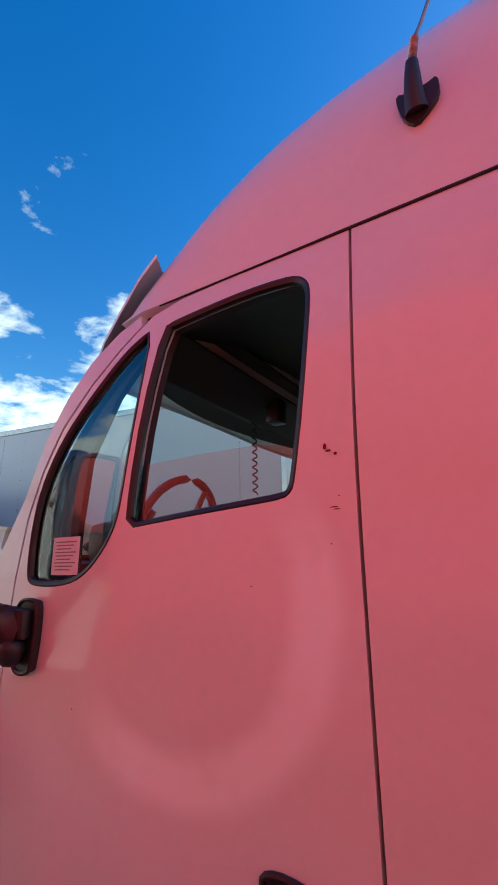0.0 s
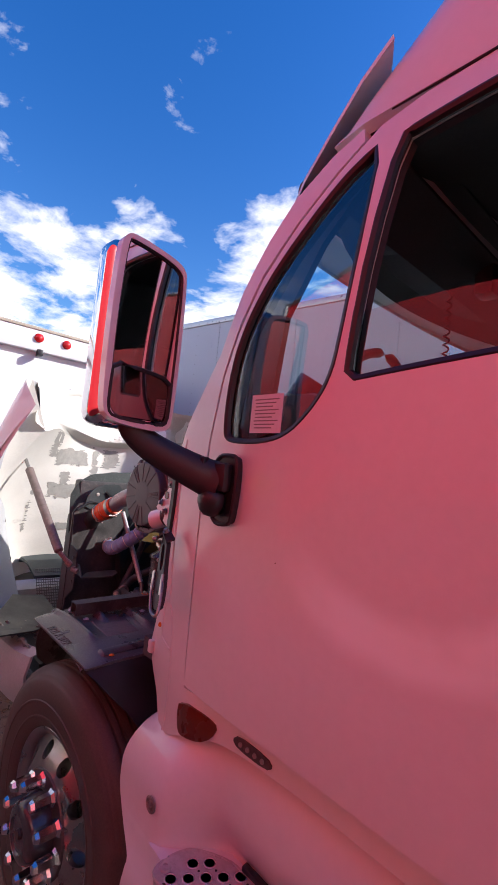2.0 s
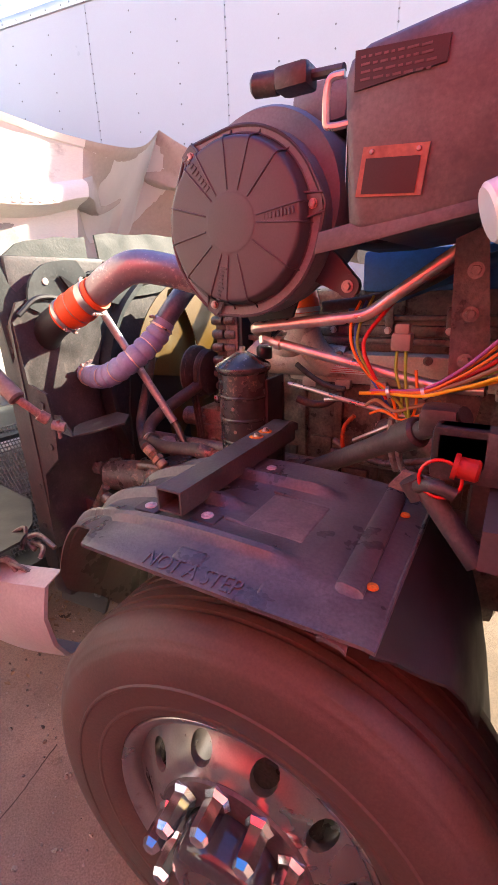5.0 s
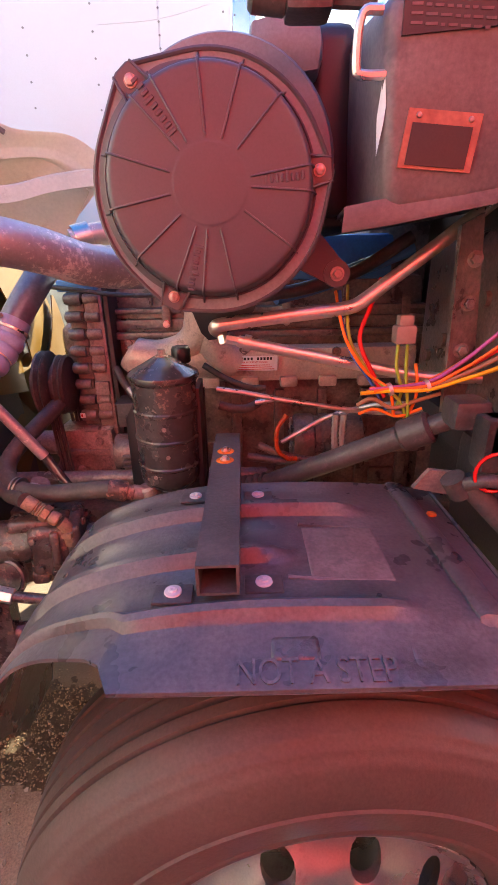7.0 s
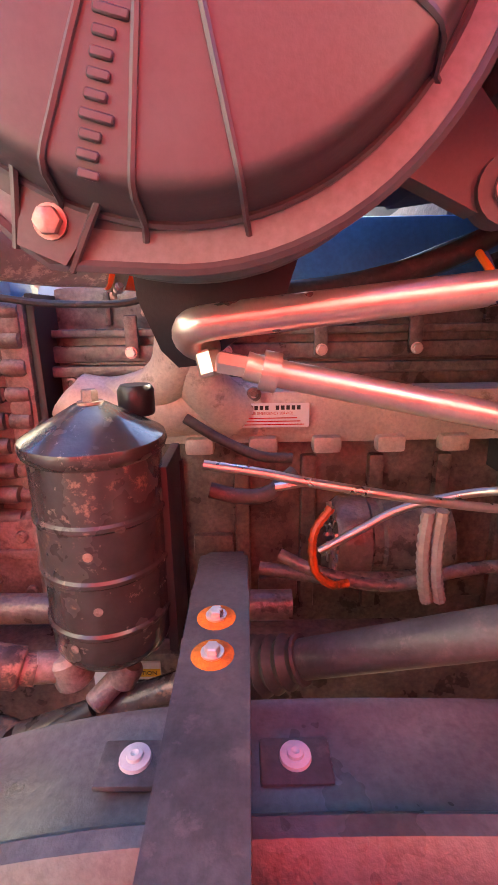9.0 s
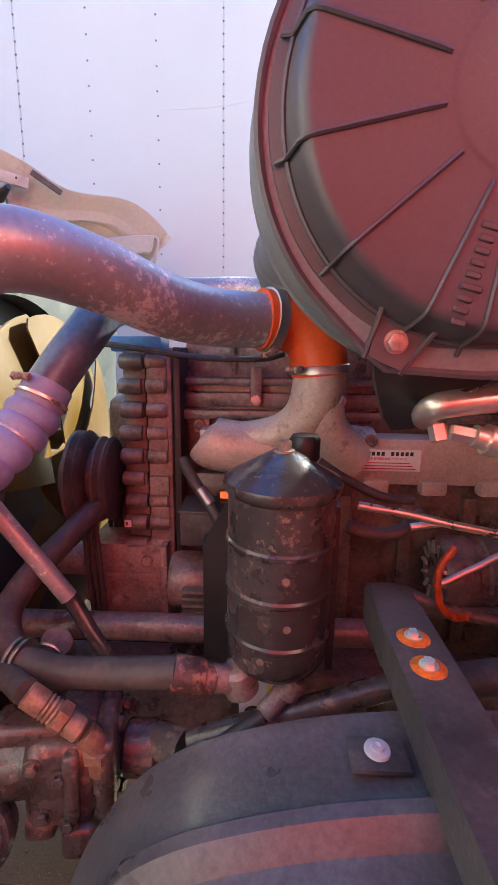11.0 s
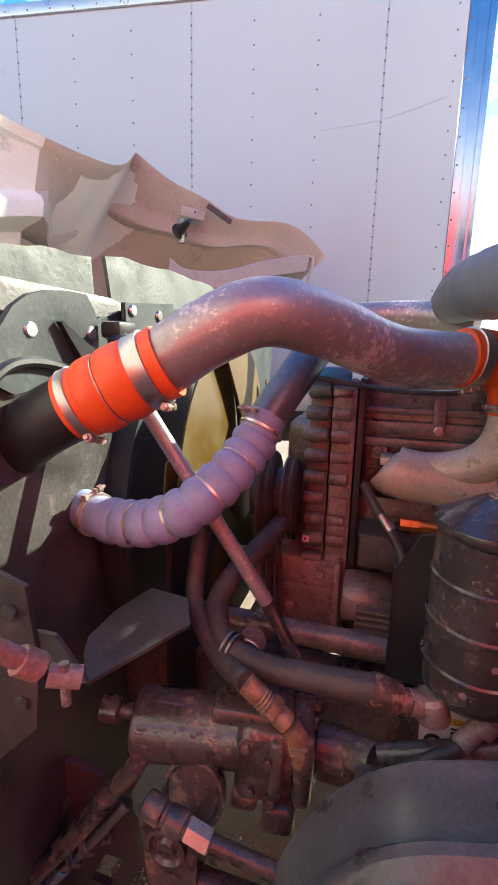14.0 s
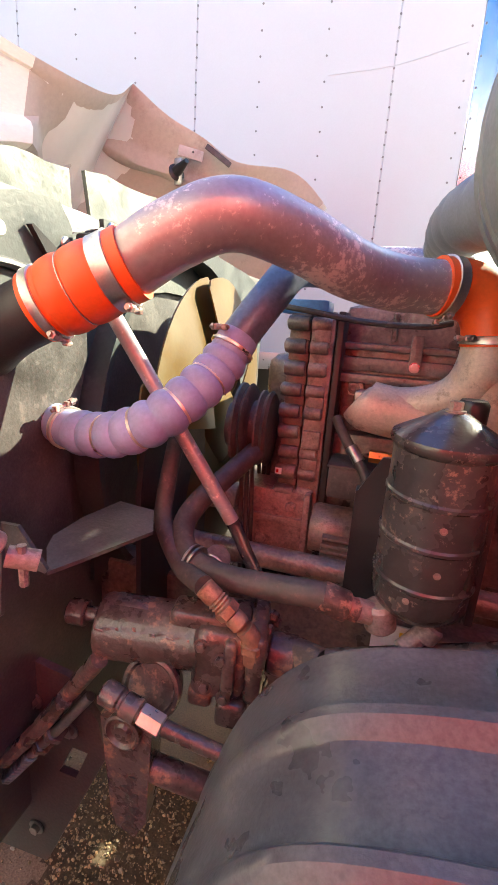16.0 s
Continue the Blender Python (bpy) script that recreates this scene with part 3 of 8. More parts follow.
# roof
TOPS = [(1.10, 2.676), (1.15, 2.70), (1.2, 2.804), (1.27, 2.94), (1.35, 3.069), (1.42, 3.16), (1.5, 3.237), (1.58, 3.30), (1.65, 3.343), (1.8, 3.411), (2.0, 3.464), (2.2, 3.493), (2.5, 3.514), (3.0, 3.525), (3.8, 3.528), (4.8, 3.528)]


def roof_row(x, top, shrink=0.0):
    row = []
    for k in range(49):
        a = math.pi * k / 48
        row.append((x, MID - (MID - 0.055 - shrink) * math.copysign(abs(math.cos(a)) ** 0.692, math.cos(a)), 2.660 + (top - 2.660) * math.sin(a) ** 0.539))
    return row


bm = bmesh.new()
grid(bm, [roof_row(x, z, 0.18 * max(1.2 - x, 0)) for x, z in TOPS], 0.03, lambda p: (Vector((p.x, MID, 2.4)) - p).normalized())
part("roof_fairing", bm, PAINT, TRUCK)
bm = bmesh.new()
sheet(bm, [(1.25, 2.60), (4.8, 2.60), (4.8, 2.70), (1.25, 2.70)], [], lambda x, z, d: near_side(x, z, 0.04 + d), 0.02)
part("roof_joint", bm, BLACK, TRUCK)
bm = bmesh.new()
box(bm, (4.8, MID, 2.2), (0.05, 2.2, 3.2), 0.01)
part("sleeper_back", bm, PAINT, TRUCK)

# visor over the windscreen
bm = bmesh.new()
rows = []
for k in range(21):
    s = k / 20
    y = 0.03 + s * 2.18
    f = math.sin(math.pi * s) ** 0.6
    g = 0.14 * math.sin(math.pi * s)
    rows.append([(1.275 - 0.22 * f, y, 2.812 + g), (1.18 - 0.27 * f, y + (0.5 - s) * 0.05, 2.782 + g), (1.07 - 0.30 * f, y + (0.5 - s) * 0.12, 2.73 + g), (0.95 - 0.34 * f, y + (0.5 - s) * 0.2, 2.672 + g), (0.885 - 0.36 * f, y + (0.5 - s) * 0.26, 2.63 + g), (0.90 - 0.36 * f, y + (0.5 - s) * 0.27, 2.605 + g)])
grid(bm, rows, 0.012, (0.35, 0, -0.9))
part("sun_visor", bm, PAINT, TRUCK, "white painted outside visor")
bm = bmesh.new()
grid(bm, [[(1.22, 0.10 + 2.04 * s, 2.77), (1.0, 0.15 + 1.94 * s, 2.64), (1.03, 0.15 + 1.94 * s, 2.60), (1.2, 0.1 + 2.04 * s, 2.68)] for s in (0, 0.25, 0.5, 0.75, 1)], 0.01, (0, 0, -1))
part("visor_bracket", bm, DASH, TRUCK)

# windscreen
bm = bmesh.new()
rows = []
for k in range(49):
    s = 0.5 - 0.5 * math.cos(math.pi * k / 48)
    f = math.sin(math.pi * k / 48)
    rows.append([(0.68 + 0.42 * t - 0.40 * f, 0.05 + 0.07 * t + s * (2.14 - 0.14 * t), 1.97 + (0.64 + 0.13 * f) * t) for t in (0, 0.2, 0.4, 0.6, 0.8, 1)])
grid(bm, rows)
facing(part("windscreen", bm, WSCREEN, TRUCK, "tinted curved windscreen"), (1, 0, 0))
# dark pillar trim inside
bm = bmesh.new()
sheet(bm, [(0.60, 1.85), (0.92, 1.93), (0.919, 2.048), (0.945, 2.262), (1.055, 2.442), (1.153, 2.536), (1.28, 2.63), (1.06, 2.63), (0.86, 2.34), (0.66, 2.0)], [], lambda x, z, d: (x, 0.115 + d, z), 0.02)
part("pillar_trim", bm, DASH, TRUCK)

# cab inside: dashboard, floor, headliner, back wall, wheel, CB cord
bm = bmesh.new()
box(bm, (0.66, MID, 1.86), (0.32, 2.05, 0.2), 0.05)
dash = part("dashboard", bm, DASH, TRUCK)
bm = bmesh.new()
box(bm, (0.80, 0.62, 2.02), (0.22, 0.6, 0.16), 0.05)
part("instrument_hood", bm, DASH, dash)
bm = bmesh.new()
box(bm, (2.6, MID, 1.22), (4.2, 2.14, 0.06))
part("cab_floor", bm, DASH, TRUCK)
bm = bmesh.new()
box(bm, (0.66, MID, 1.28), (0.06, 2.08, 1.19), 0.01)
part("firewall", bm, DUSTY, TRUCK)
bm = bmesh.new()
rows = []
for k in range(17):
    s = k / 16
    f = math.sin(math.pi * s) ** 0.7
    y = 0.12 + 2.0 * s
    rows.append([(1.10 - 0.40 * f, y, 2.61 + 0.07 * f), (1.16 - 0.36 * f, y, 2.62 + 0.12 * f), (1.3, y, 2.66 + 0.16 * f), (1.7, y, 2.68 + 0.20 * f), (2.9, y, 2.70 + 0.22 * f)])
grid(bm, rows, 0.02, (0, 0, 1))
part("headliner", bm, DASH, TRUCK)
bm = bmesh.new()
box(bm, (0.95, MID, 2.765), (0.34, 1.7, 0.10), 0.03)
console = part("overhead_console", bm, DASH, TRUCK)
bm = bmesh.new()
box(bm, (0.93, 0.92, 2.738), (0.16, 0.10, 0.012), 0.004)
dl = part("dome_lamp", bm, INKG, console)
bm = bmesh.new()
for k in (-1, 1):
    box(bm, (0.93 + 0.035 * k, 0.92, 2.73), (0.05, 0.07, 0.006), 0.002)
part("lamp_lens", bm, LABELW, dl)
bm = bmesh.new()
box(bm, (0.97, 0.55, 2.70), (0.24, 0.34, 0.025), 0.01, m=Euler((0, radians(12), 0)).to_matrix().to_4x4())
part("inner_visor", bm, DASH, console)
for yy in (0.09, 2.15):
    bm = bmesh.new()
    sheet(bm, [(1.84, 1.3), (2.9, 1.3), (2.9, 2.85), (1.84, 2.8)], [], lambda x, z, d, q=yy: (x, q + d * (1 if q < 1 else -1), z), 0.02)
    part("sleeper_trim", bm, DASH, TRUCK)
bm = bmesh.new()
box(bm, (2.9, MID, 2.1), (0.05, 2.1, 1.7))
part("bunk_curtain", bm, DASH, TRUCK)
for yy in (0.55, 1.70):
    bm = bmesh.new()
    box(bm, (1.75, yy, 1.55), (0.5, 0.5, 0.14), 0.05)
    seat = part("seat", bm, DASH, TRUCK)
    bm = bmesh.new()
    box(bm, (1.98, yy, 1.95), (0.14, 0.46, 0.75), 0.06)
    part("backrest", bm, DASH, seat)
m = Matrix.Translation((0.944, 0.54, 2.047)) @ Euler((0, radians(-74), 0)).to_matrix().to_4x4()
bm = bmesh.new()
pts = [m @ Vector((0.215 * math.cos(a), 0.215 * math.sin(a), 0)) for a in [2 * math.pi * k / 40 for k in range(40)]]
loop_tube(bm, pts, 0.016, 10)
for a in (0.5, 2.64, 4.71):
    rod(bm, m @ Vector((0, 0, -0.03)), m @ Vector((0.21 * math.cos(a), 0.21 * math.sin(a), 0)), 0.012, 8)
lathe(bm, [(0.06, -0.05), (0.07, -0.02), (0.0, -0.01)], m, 20)
part("steering_wheel", bm, WHEELR, TRUCK)
bm = bmesh.new()
tube(bm, [(0.95 + 0.012 * math.cos(k * 1.3), 1.1 + 0.012 * math.sin(k * 1.3), 2.66 - 0.008 * k) for k in range(50)], 0.004, 6, 2)
part("coiled_cord", bm, BLACK, TRUCK, "coiled radio cord")
bm = bmesh.new()
box(bm, (1.16, 0.95, 2.62), (0.07, 0.09, 0.13), 0.02)
part("radio_handset", bm, BLACK, TRUCK)

# notice in the quarter window
bm = bmesh.new()
box(bm, (1.01, 0.0115, 1.97), (0.11, 0.001, 0.098))
st = part("window_notice", bm, LABELW, door, "white printed notice stuck to the quarter glass")
bm = bmesh.new()
for k in range(9):
    box(bm, (1.01 - 0.004 * (k % 3), 0.0108, 2.006 - 0.009 * k), (0.085 - 0.012 * (k % 3), 0.0006, 0.003))
part("printing", bm, INKG, st)

# aerial
bm = bmesh.new()
sheet(bm, rounded([(1.966, 2.935), (1.966, 2.90), (1.978, 2.855), (2.0, 2.833), (2.03, 2.858), (2.052, 2.885), (2.054, 2.935), (2.03, 2.925), (1.99, 2.925)], 1), [], lambda x, z, d: (x, 0.046 + d, z), 0.02)
aer = part("aerial_base", bm, BLACK, TRUCK, "black moulded aerial foot")
bm = bmesh.new()
tube(bm, [(2.004, 0.046, 2.862), (2.004, 0.034, 2.90), (2.007, 0.026, 2.94), (2.010, 0.022, 2.972)], 0.022, 14, 6, lambda s: 1.1 - 0.5 * s)
part("aerial_mount", bm, BLACK, aer)
bm = bmesh.new()
tube(bm, [(2.010, 0.022, 2.972), (2.015, 0.024, 3.0), (2.021, 0.026, 3.036)], 0.0085, 10, 20, lambda s: 1.0 + 0.14 * math.sin(s * 90))
part("aerial_spring", bm, STEEL, aer)
bm = bmesh.new()
tube(bm, [(2.021, 0.026, 3.036), (2.045, 0.03, 3.09), (2.085, 0.03, 3.20), (2.2, 0.03, 3.6)], 0.0045, 8, 4)
part("aerial_rod", bm, STEEL, aer)
# dark joint under the roof fairing
bm = bmesh.new()
tube(bm, [(x, side_y(x, 2.658) - 0.001, 2.6585) for x in (1.27, 1.4, 1.6, 1.84, 2.2, 3.0, 4.75)], 0.0042, 6, 3, lambda s: 0.55 + 0.5 * min(s * 2, 1))
part("joint_seal", bm, BLACK, TRUCK)

# side mirror
bm = bmesh.new()
box(bm, (0.725, -0.232, 2.135), (0.105, 0.200, 0.475), 0.05, seg=5)
mir = part("side_mirror", bm, CHROME, TRUCK, "chrome-backed tall side mirror")
bm = bmesh.new()
MO = rounded([(-0.335, 2.33), (-0.325, 2.36), (-0.30, 2.37), (-0.20, 2.355), (-0.155, 2.34), (-0.143, 2.31), (-0.140, 2.1), (-0.143, 1.93), (-0.155, 1.905), (-0.19, 1.898), (-0.29, 1.905), (-0.325, 1.92), (-0.337, 1.95), (-0.34, 2.15)], 2)
MI = rounded([(-0.318, 2.349), (-0.305, 2.357), (-0.205, 2.343), (-0.163, 2.327), (-0.152, 2.304), (-0.150, 2.1), (-0.153, 1.938), (-0.166, 1.919), (-0.2, 1.913), (-0.29, 1.918), (-0.314, 1.933), (-0.322, 1.965), (-0.325, 2.15)], 2)
sheet(bm, MO, [MI], lambda x, z, d: (0.812 - d, x + 0.010, z), 0.03)
part("mirror_frame", bm, PAINT, mir, "white painted frame")
bm = bmesh.new()
loop_tube(bm, [(0.805, y + 0.010, z) for y, z in MI], 0.005, 6)
part("mirror_seal", bm, BLACK, mir)
bm = bmesh.new()
sheet(bm, MI, [], lambda x, z, d: (0.790 - d + 0.012 * (x + 0.235) + 0.055 * (z - 2.13), x + 0.010, z), 0.004)
part("mirror_glass", bm, MIRROR, mir, "flat mirror glass", flat=True)
bm = bmesh.new()
rows = [[(0.800 + 0.006 * math.cos((y + 0.233) * 16) + 0.005 * math.cos((z - 1.985) * 20), y, z + 0.10 * (-0.15 - y) * max((z - 1.95) / 0.1, 0)) for y in np.linspace(-0.306, -0.150, 9)] for z in np.linspace(1.925, 2.035, 7)]
grid(bm, rows, 0.008, (-1, 0, 0))
part("wide_angle_glass", bm, mat("smoked_mirror", (0.22, 0.20, 0.21), 0.05, 1.0, var=0.04, bump=0, rvar=0.02), mir, "curved wide-angle glass")
bm = bmesh.new()
loop_tube(bm, [(0.808, y, z) for y, z in rounded([(-0.309, 2.052), (-0.23, 2.045), (-0.148, 2.036), (-0.146, 1.98), (-0.148, 1.925), (-0.165, 1.915), (-0.23, 1.916), (-0.295, 1.920), (-0.311, 1.935), (-0.312, 1.99)], 1)], 0.006, 6)
part("wide_angle_frame", bm, BLACK, mir)
bm = bmesh.new()
tube(bm, [(0.768, -0.236, 1.935), (0.772, -0.222, 1.90), (0.785, -0.185, 1.868), (0.815, -0.135, 1.838), (0.852, -0.085, 1.812), (0.885, -0.05, 1.795), (0.915, -0.030, 1.785)], 0.046, 20, 6, lambda s: 0.62 + 0.55 * s, flat=0.44)
arm = part("mirror_arm", bm, BLACK, TRUCK, "black moulded mirror arm")
bm = bmesh.new()
MB = rounded([(0.868, 1.855), (0.94, 1.86), (0.955, 1.845), (0.958, 1.78), (0.95, 1.70), (0.94, 1.682), (0.89, 1.678), (0.868, 1.70), (0.862, 1.78)], 2)
sheet(bm, MB, [], lambda x, z, d: (x, -0.018 + d, z), 0.02)
base = part("arm_base", bm, BLACK, arm)
bm = bmesh.new()
loop_tube(bm, [(x, -0.018, z) for x, z in MB], 0.006, 6)
part("base_rim", bm, BLACK, arm)
bm = bmesh.new()
lathe(bm, [(0.0, -0.046), (0.020, -0.042), (0.034, -0.030), (0.041, -0.012), (0.042, 0.0), (0.040, 0.012), (0.030, 0.022), (0.0, 0.028)], Matrix.Translation((0.893, -0.040, 1.742)) @ Matrix.Diagonal((1, 0.8, 1, 1)), 28)
part("arm_pivot", bm, BLACK, arm)
bm = bmesh.new()
box(bm, (0.905, -0.034, 1.80), (0.075, 0.03, 0.075), 0.012)
part("arm_socket", bm, BLACK, arm)
bm = bmesh.new()
box(bm, (0.873, -0.062, 1.838), (0.022, 0.022, 0.022), 0.006)
rod(bm, (0.873, -0.075, 1.841), (0.873, -0.06, 1.841), 0.004, 8)
part("arm_lug", bm, BLACK, arm)

# lamps below the door
bm = bmesh.new()
AL = rounded([(0.795, 1.192), (0.90, 1.187), (0.932, 1.175), (0.915, 1.14), (0.88, 1.117), (0.82, 1.105), (0.80, 1.112), (0.79, 1.155)], 1)
sheet(bm, AL, [], lambda x, z, d: (x - 0.005, sill(x) - 0.003 - 0.009 * math.sin(max(min((z - 1.10) / 0.09, 1), 0) * math.pi) * math.sin(max(min((x - 0.79) / 0.14, 1), 0) * math.pi) + d, z - 0.011), 0.02, [0.82, 0.84, 0.86, 0.88, 0.90], [1.12, 1.14, 1.16, 1.175])
part("marker_lamp", bm, AMBER, TRUCK, "dark amber side lamp")
# step lamp: shade under the door is put into its dark body and lenses
bm = bmesh.new()
SL = rounded([(0.985, 1.176), (1.005, 1.192), (1.105, 1.192), (1.125, 1.178), (1.105, 1.164), (1.005, 1.162)], 1)
sheet(bm, SL, [], lambda x, z, d: (x - 0.008, 0.036 + d, z - 0.015), 0.02)
sl = part("step_lamp", bm, DUSTY, TRUCK, "step lamp, darkened for the shade under the door")
bm = bmesh.new()
for k in range(4):
    lathe(bm, [(0.006, 0), (0.005, 0.004), (0.0, 0.005)], aim((1.010 + 0.025 * k, 0.035, 1.163), (1.010 + 0.025 * k, -1, 1.163)), 12)
part("step_lamp_lens", bm, INKG, sl)

# ---- lower side fairing with steps ----
ZS = [1.14, 1.11, 1.07, 1.02, 0.96, 0.90, 0.862, 0.8425, 0.8385, 0.80, 0.772, 0.757, 0.735, 0.68, 0.58, 0.46, 0.36, 0.28]
XF = [0.70, 0.668, 0.622, 0.585, 0.568, 0.570, 0.584, 0.600, 0.604, 0.645, 0.688, 0.704, 0.704, 0.700, 0.704, 0.718, 0.738, 0.764]
Y_POD = [0.10, 0.07, 0.03, -0.012, -0.038, -0.046, -0.050, -0.053, -0.054, -0.062, -0.072, -0.078, -0.084, -0.090, -0.094, -0.098, -0.100, -0.09]
Y_STEP = [0.11, 0.09, 0.07, 0.055, 0.055, 0.075, 0.096, 0.100, -0.060, -0.066, -0.072, -0.076, -0.080, -0.086, -0.092, -0.098, -0.10, -0.09]


def fair_y(k, x):
    s = min(max((x - 0.80) / 0.16, 0), 1)
    s = s * s * (3 - 2 * s)
    return Y_POD[k] * (1 - s) + Y_STEP[k] * s


bm = bmesh.new()
rows = []
for k, z in enumerate(ZS):
    row = [(XF[k] + 0.07, 0.34, z), (XF[k] + 0.012, 0.20, z), (XF[k], fair_y(k, 0.6) + 0.07, z), (XF[k] + 0.006, fair_y(k, 0.6) + 0.03, z), (XF[k] + 0.022, fair_y(k, 0.6) + 0.008, z)]
    for x in [0.80, 0.83, 0.86, 0.89, 0.92, 0.95, 1.0, 1.15, 1.4, 1.75, 2.2, 3.0, 4.7]:
        lift = 0.0
        if z < 0.5:
            lift = min(max((x - 0.78) / 0.45, 0), 1) * 0.28 * (0.5 - z) / 0.22
        row.append((max(x, XF[k] + 0.05), fair_y(k, x), z + lift))
    rows.append(row)
rows = [list(q) for q in zip(*(spline(col[:8], 4)[:-1] + spline(col[7:9], 1)[:-1] + spline(col[8:], 4) for col in zip(*rows)))]
grid(bm, rows, 0.012, (0, 1, 0))
fairing = part("side_fairing", bm, PAINT, TRUCK)
bm = bmesh.new()
lathe(bm, [(0.021, 0), (0.021, 0.004), (0.016, 0.006), (0.014, 0.003), (0.009, 0.003), (0.008, 0.008), (0, 0.008)], aim((0.779, -0.0465, 0.921), (0.77, -1, 0.93)), 24)
part("fairing_pin", bm, CASE, fairing, "grey fastener")
bm = bmesh.new()
box(bm, (1.34, 0.104, 0.858), (0.66, 0.02, 0.014), 0.004, m=Euler((0, 0, radians(3))).to_matrix().to_4x4())
part("step_slot", bm, BLACK, fairing)


STEPM = mat("dull_step_aluminium", (0.52, 0.50, 0.50), 0.45, 0.35, var=0.15, scale=18, bump=0.1, patch=((0.28, 0.26, 0.26), 30, 0.22, 0.6, 0.2))


def step_plate(z, x0, x1, yo, yi, parent, yaw=0.06):
    """A perforated tread with a rounded nose, dimpled holes in a slanting lattice, rivets between them and a folded skirt."""
    m = Matrix.Translation((x0, (yo + yi) / 2, z)) @ Matrix.Rotation(yaw, 4, 'Z')
    h, n = (yi - yo) / 2, x1 - x0
    out = [(0.022, h * 0.40), (0.006, h * 0.05), (0.0, -h * 0.45), (0.003, -h * 0.78), (0.014, -h * 0.95), (0.035, -h), (n, -h), (n, h), (0.125, h), (0.075, h * 0.78)]
    bolts = [(0.175, h * 0.12), (0.022, -h * 0.62)]
    holes, pips = [], []
    for r in range(6):
        for k in range(int(n / 0.0505) + 2):
            x, y = 0.054 + 0.0505 * k + 0.0255 * r - 0.0505 * (r // 2), -h + 0.026 + 0.0335 * r
            if not (0.03 + max(y, 0) * 0.95 < x - 0.012 < n - 0.04 and y < h - 0.014):
                continue
            if min(math.hypot(x - bx, y - by) for bx, by in bolts) > 0.022:
                holes.append((x, y))
            if x + 0.045 < n and y + 0.012 < h:
                pips.append((x + 0.0255, y - 0.002))
    bm = bmesh.new()
    rings = [[(x + 0.0125 * math.cos(2 * math.pi * j / 14), y + 0.0125 * math.sin(2 * math.pi * j / 14)) for j in range(14)] for x, y in holes]
    sheet(bm, out, rings, lambda x, y, d: m @ Vector((x, y, -d)), 0.004)
    o = part("step_plate", bm, STEPM, parent, "perforated aluminium step plate")
    bm = bmesh.new()
    for x, y in holes:
        lathe(bm, [(0.0128, 0.0), (0.0138, 0.0016), (0.0155, 0.0012), (0.0165, 0.0)], m @ Matrix.Translation((x, y, 0)), 14)
    tagged(part("hole_rim", bm, STEPM, o), kind="stuff")
    bm = bmesh.new()
    for x, y in pips:
        lathe(bm, [(0.0034, 0), (0.003, 0.0006), (0.0, 0.0006)], m @ Matrix.Translation((x, y, 0)), 8)
    for k in range(int(n / 0.05)):
        lathe(bm, [(0.0046, 0), (0.004, 0.0008), (0, 0.0008)], m @ Matrix.Translation((0.055 + 0.05 * k, -h + 0.006, 0)), 8)
    tagged(part("drain_hole", bm, BLACK, o), kind="stuff")
    bm = bmesh.new()
    loop_tube(bm, [m @ Vector((x, y, -0.003)) for x, y in rounded(out, 1)], 0.0045, 6)
    part("plate_edge", bm, STEPM, o)
    for bx, by in bolts:
        bm = bmesh.new()
        lathe(bm, [(0.015, 0), (0.013, 0.005), (0.007, 0.006), (0.006, 0.003), (0.0, 0.003)], m @ Matrix.Translation((bx, by, 0)), 18)
        part("plate_bolt", bm, STEPM, o)
    bm = bmesh.new()
    rim_s = out[:7]
    grid(bm, [[m @ Vector((x, y, -0.004)) for x, y in rim_s], [m @ Vector((x + 0.003, y + 0.003, -0.034)) for x, y in rim_s]], 0.003, (0, 1, 0))
    part("plate_skirt", bm, STEPM, o)
    bm = bmesh.new()
    sheet(bm, [(min(x + 0.006, n), max(min(y, h - 0.006), -h + 0.006)) for x, y in out], [], lambda x, y, d: m @ Vector((x, y, -0.028 - d)), 0.004)
    part("step_pan", bm, BLACK, o)
    return o


step_plate(0.846, 0.866, 1.62, -0.098, 0.078, fairing)
low = step_plate(0.37, 0.885, 1.62, -0.150, 0.026, fairing, 0.0)
bm = bmesh.new()
box(bm, (1.0, -0.06, 0.378), (0.11, 0.07, 0.012), 0.005)
part("grip_mat", bm, HOSE, low, "dark worn bristle mat")
bm = bmesh.new()
box(bm, (1.3, 0.06, 0.45), (0.9, 0.02, 0.35), 0.005)
part("step_back", bm, BLACK, fairing)

# ---- front wheel ----
HUB = Vector((0.153, -0.055, 0.497))
PSI = 0.068
WM = aim(HUB, HUB + Vector((math.sin(PSI), -math.cos(PSI), 0)))


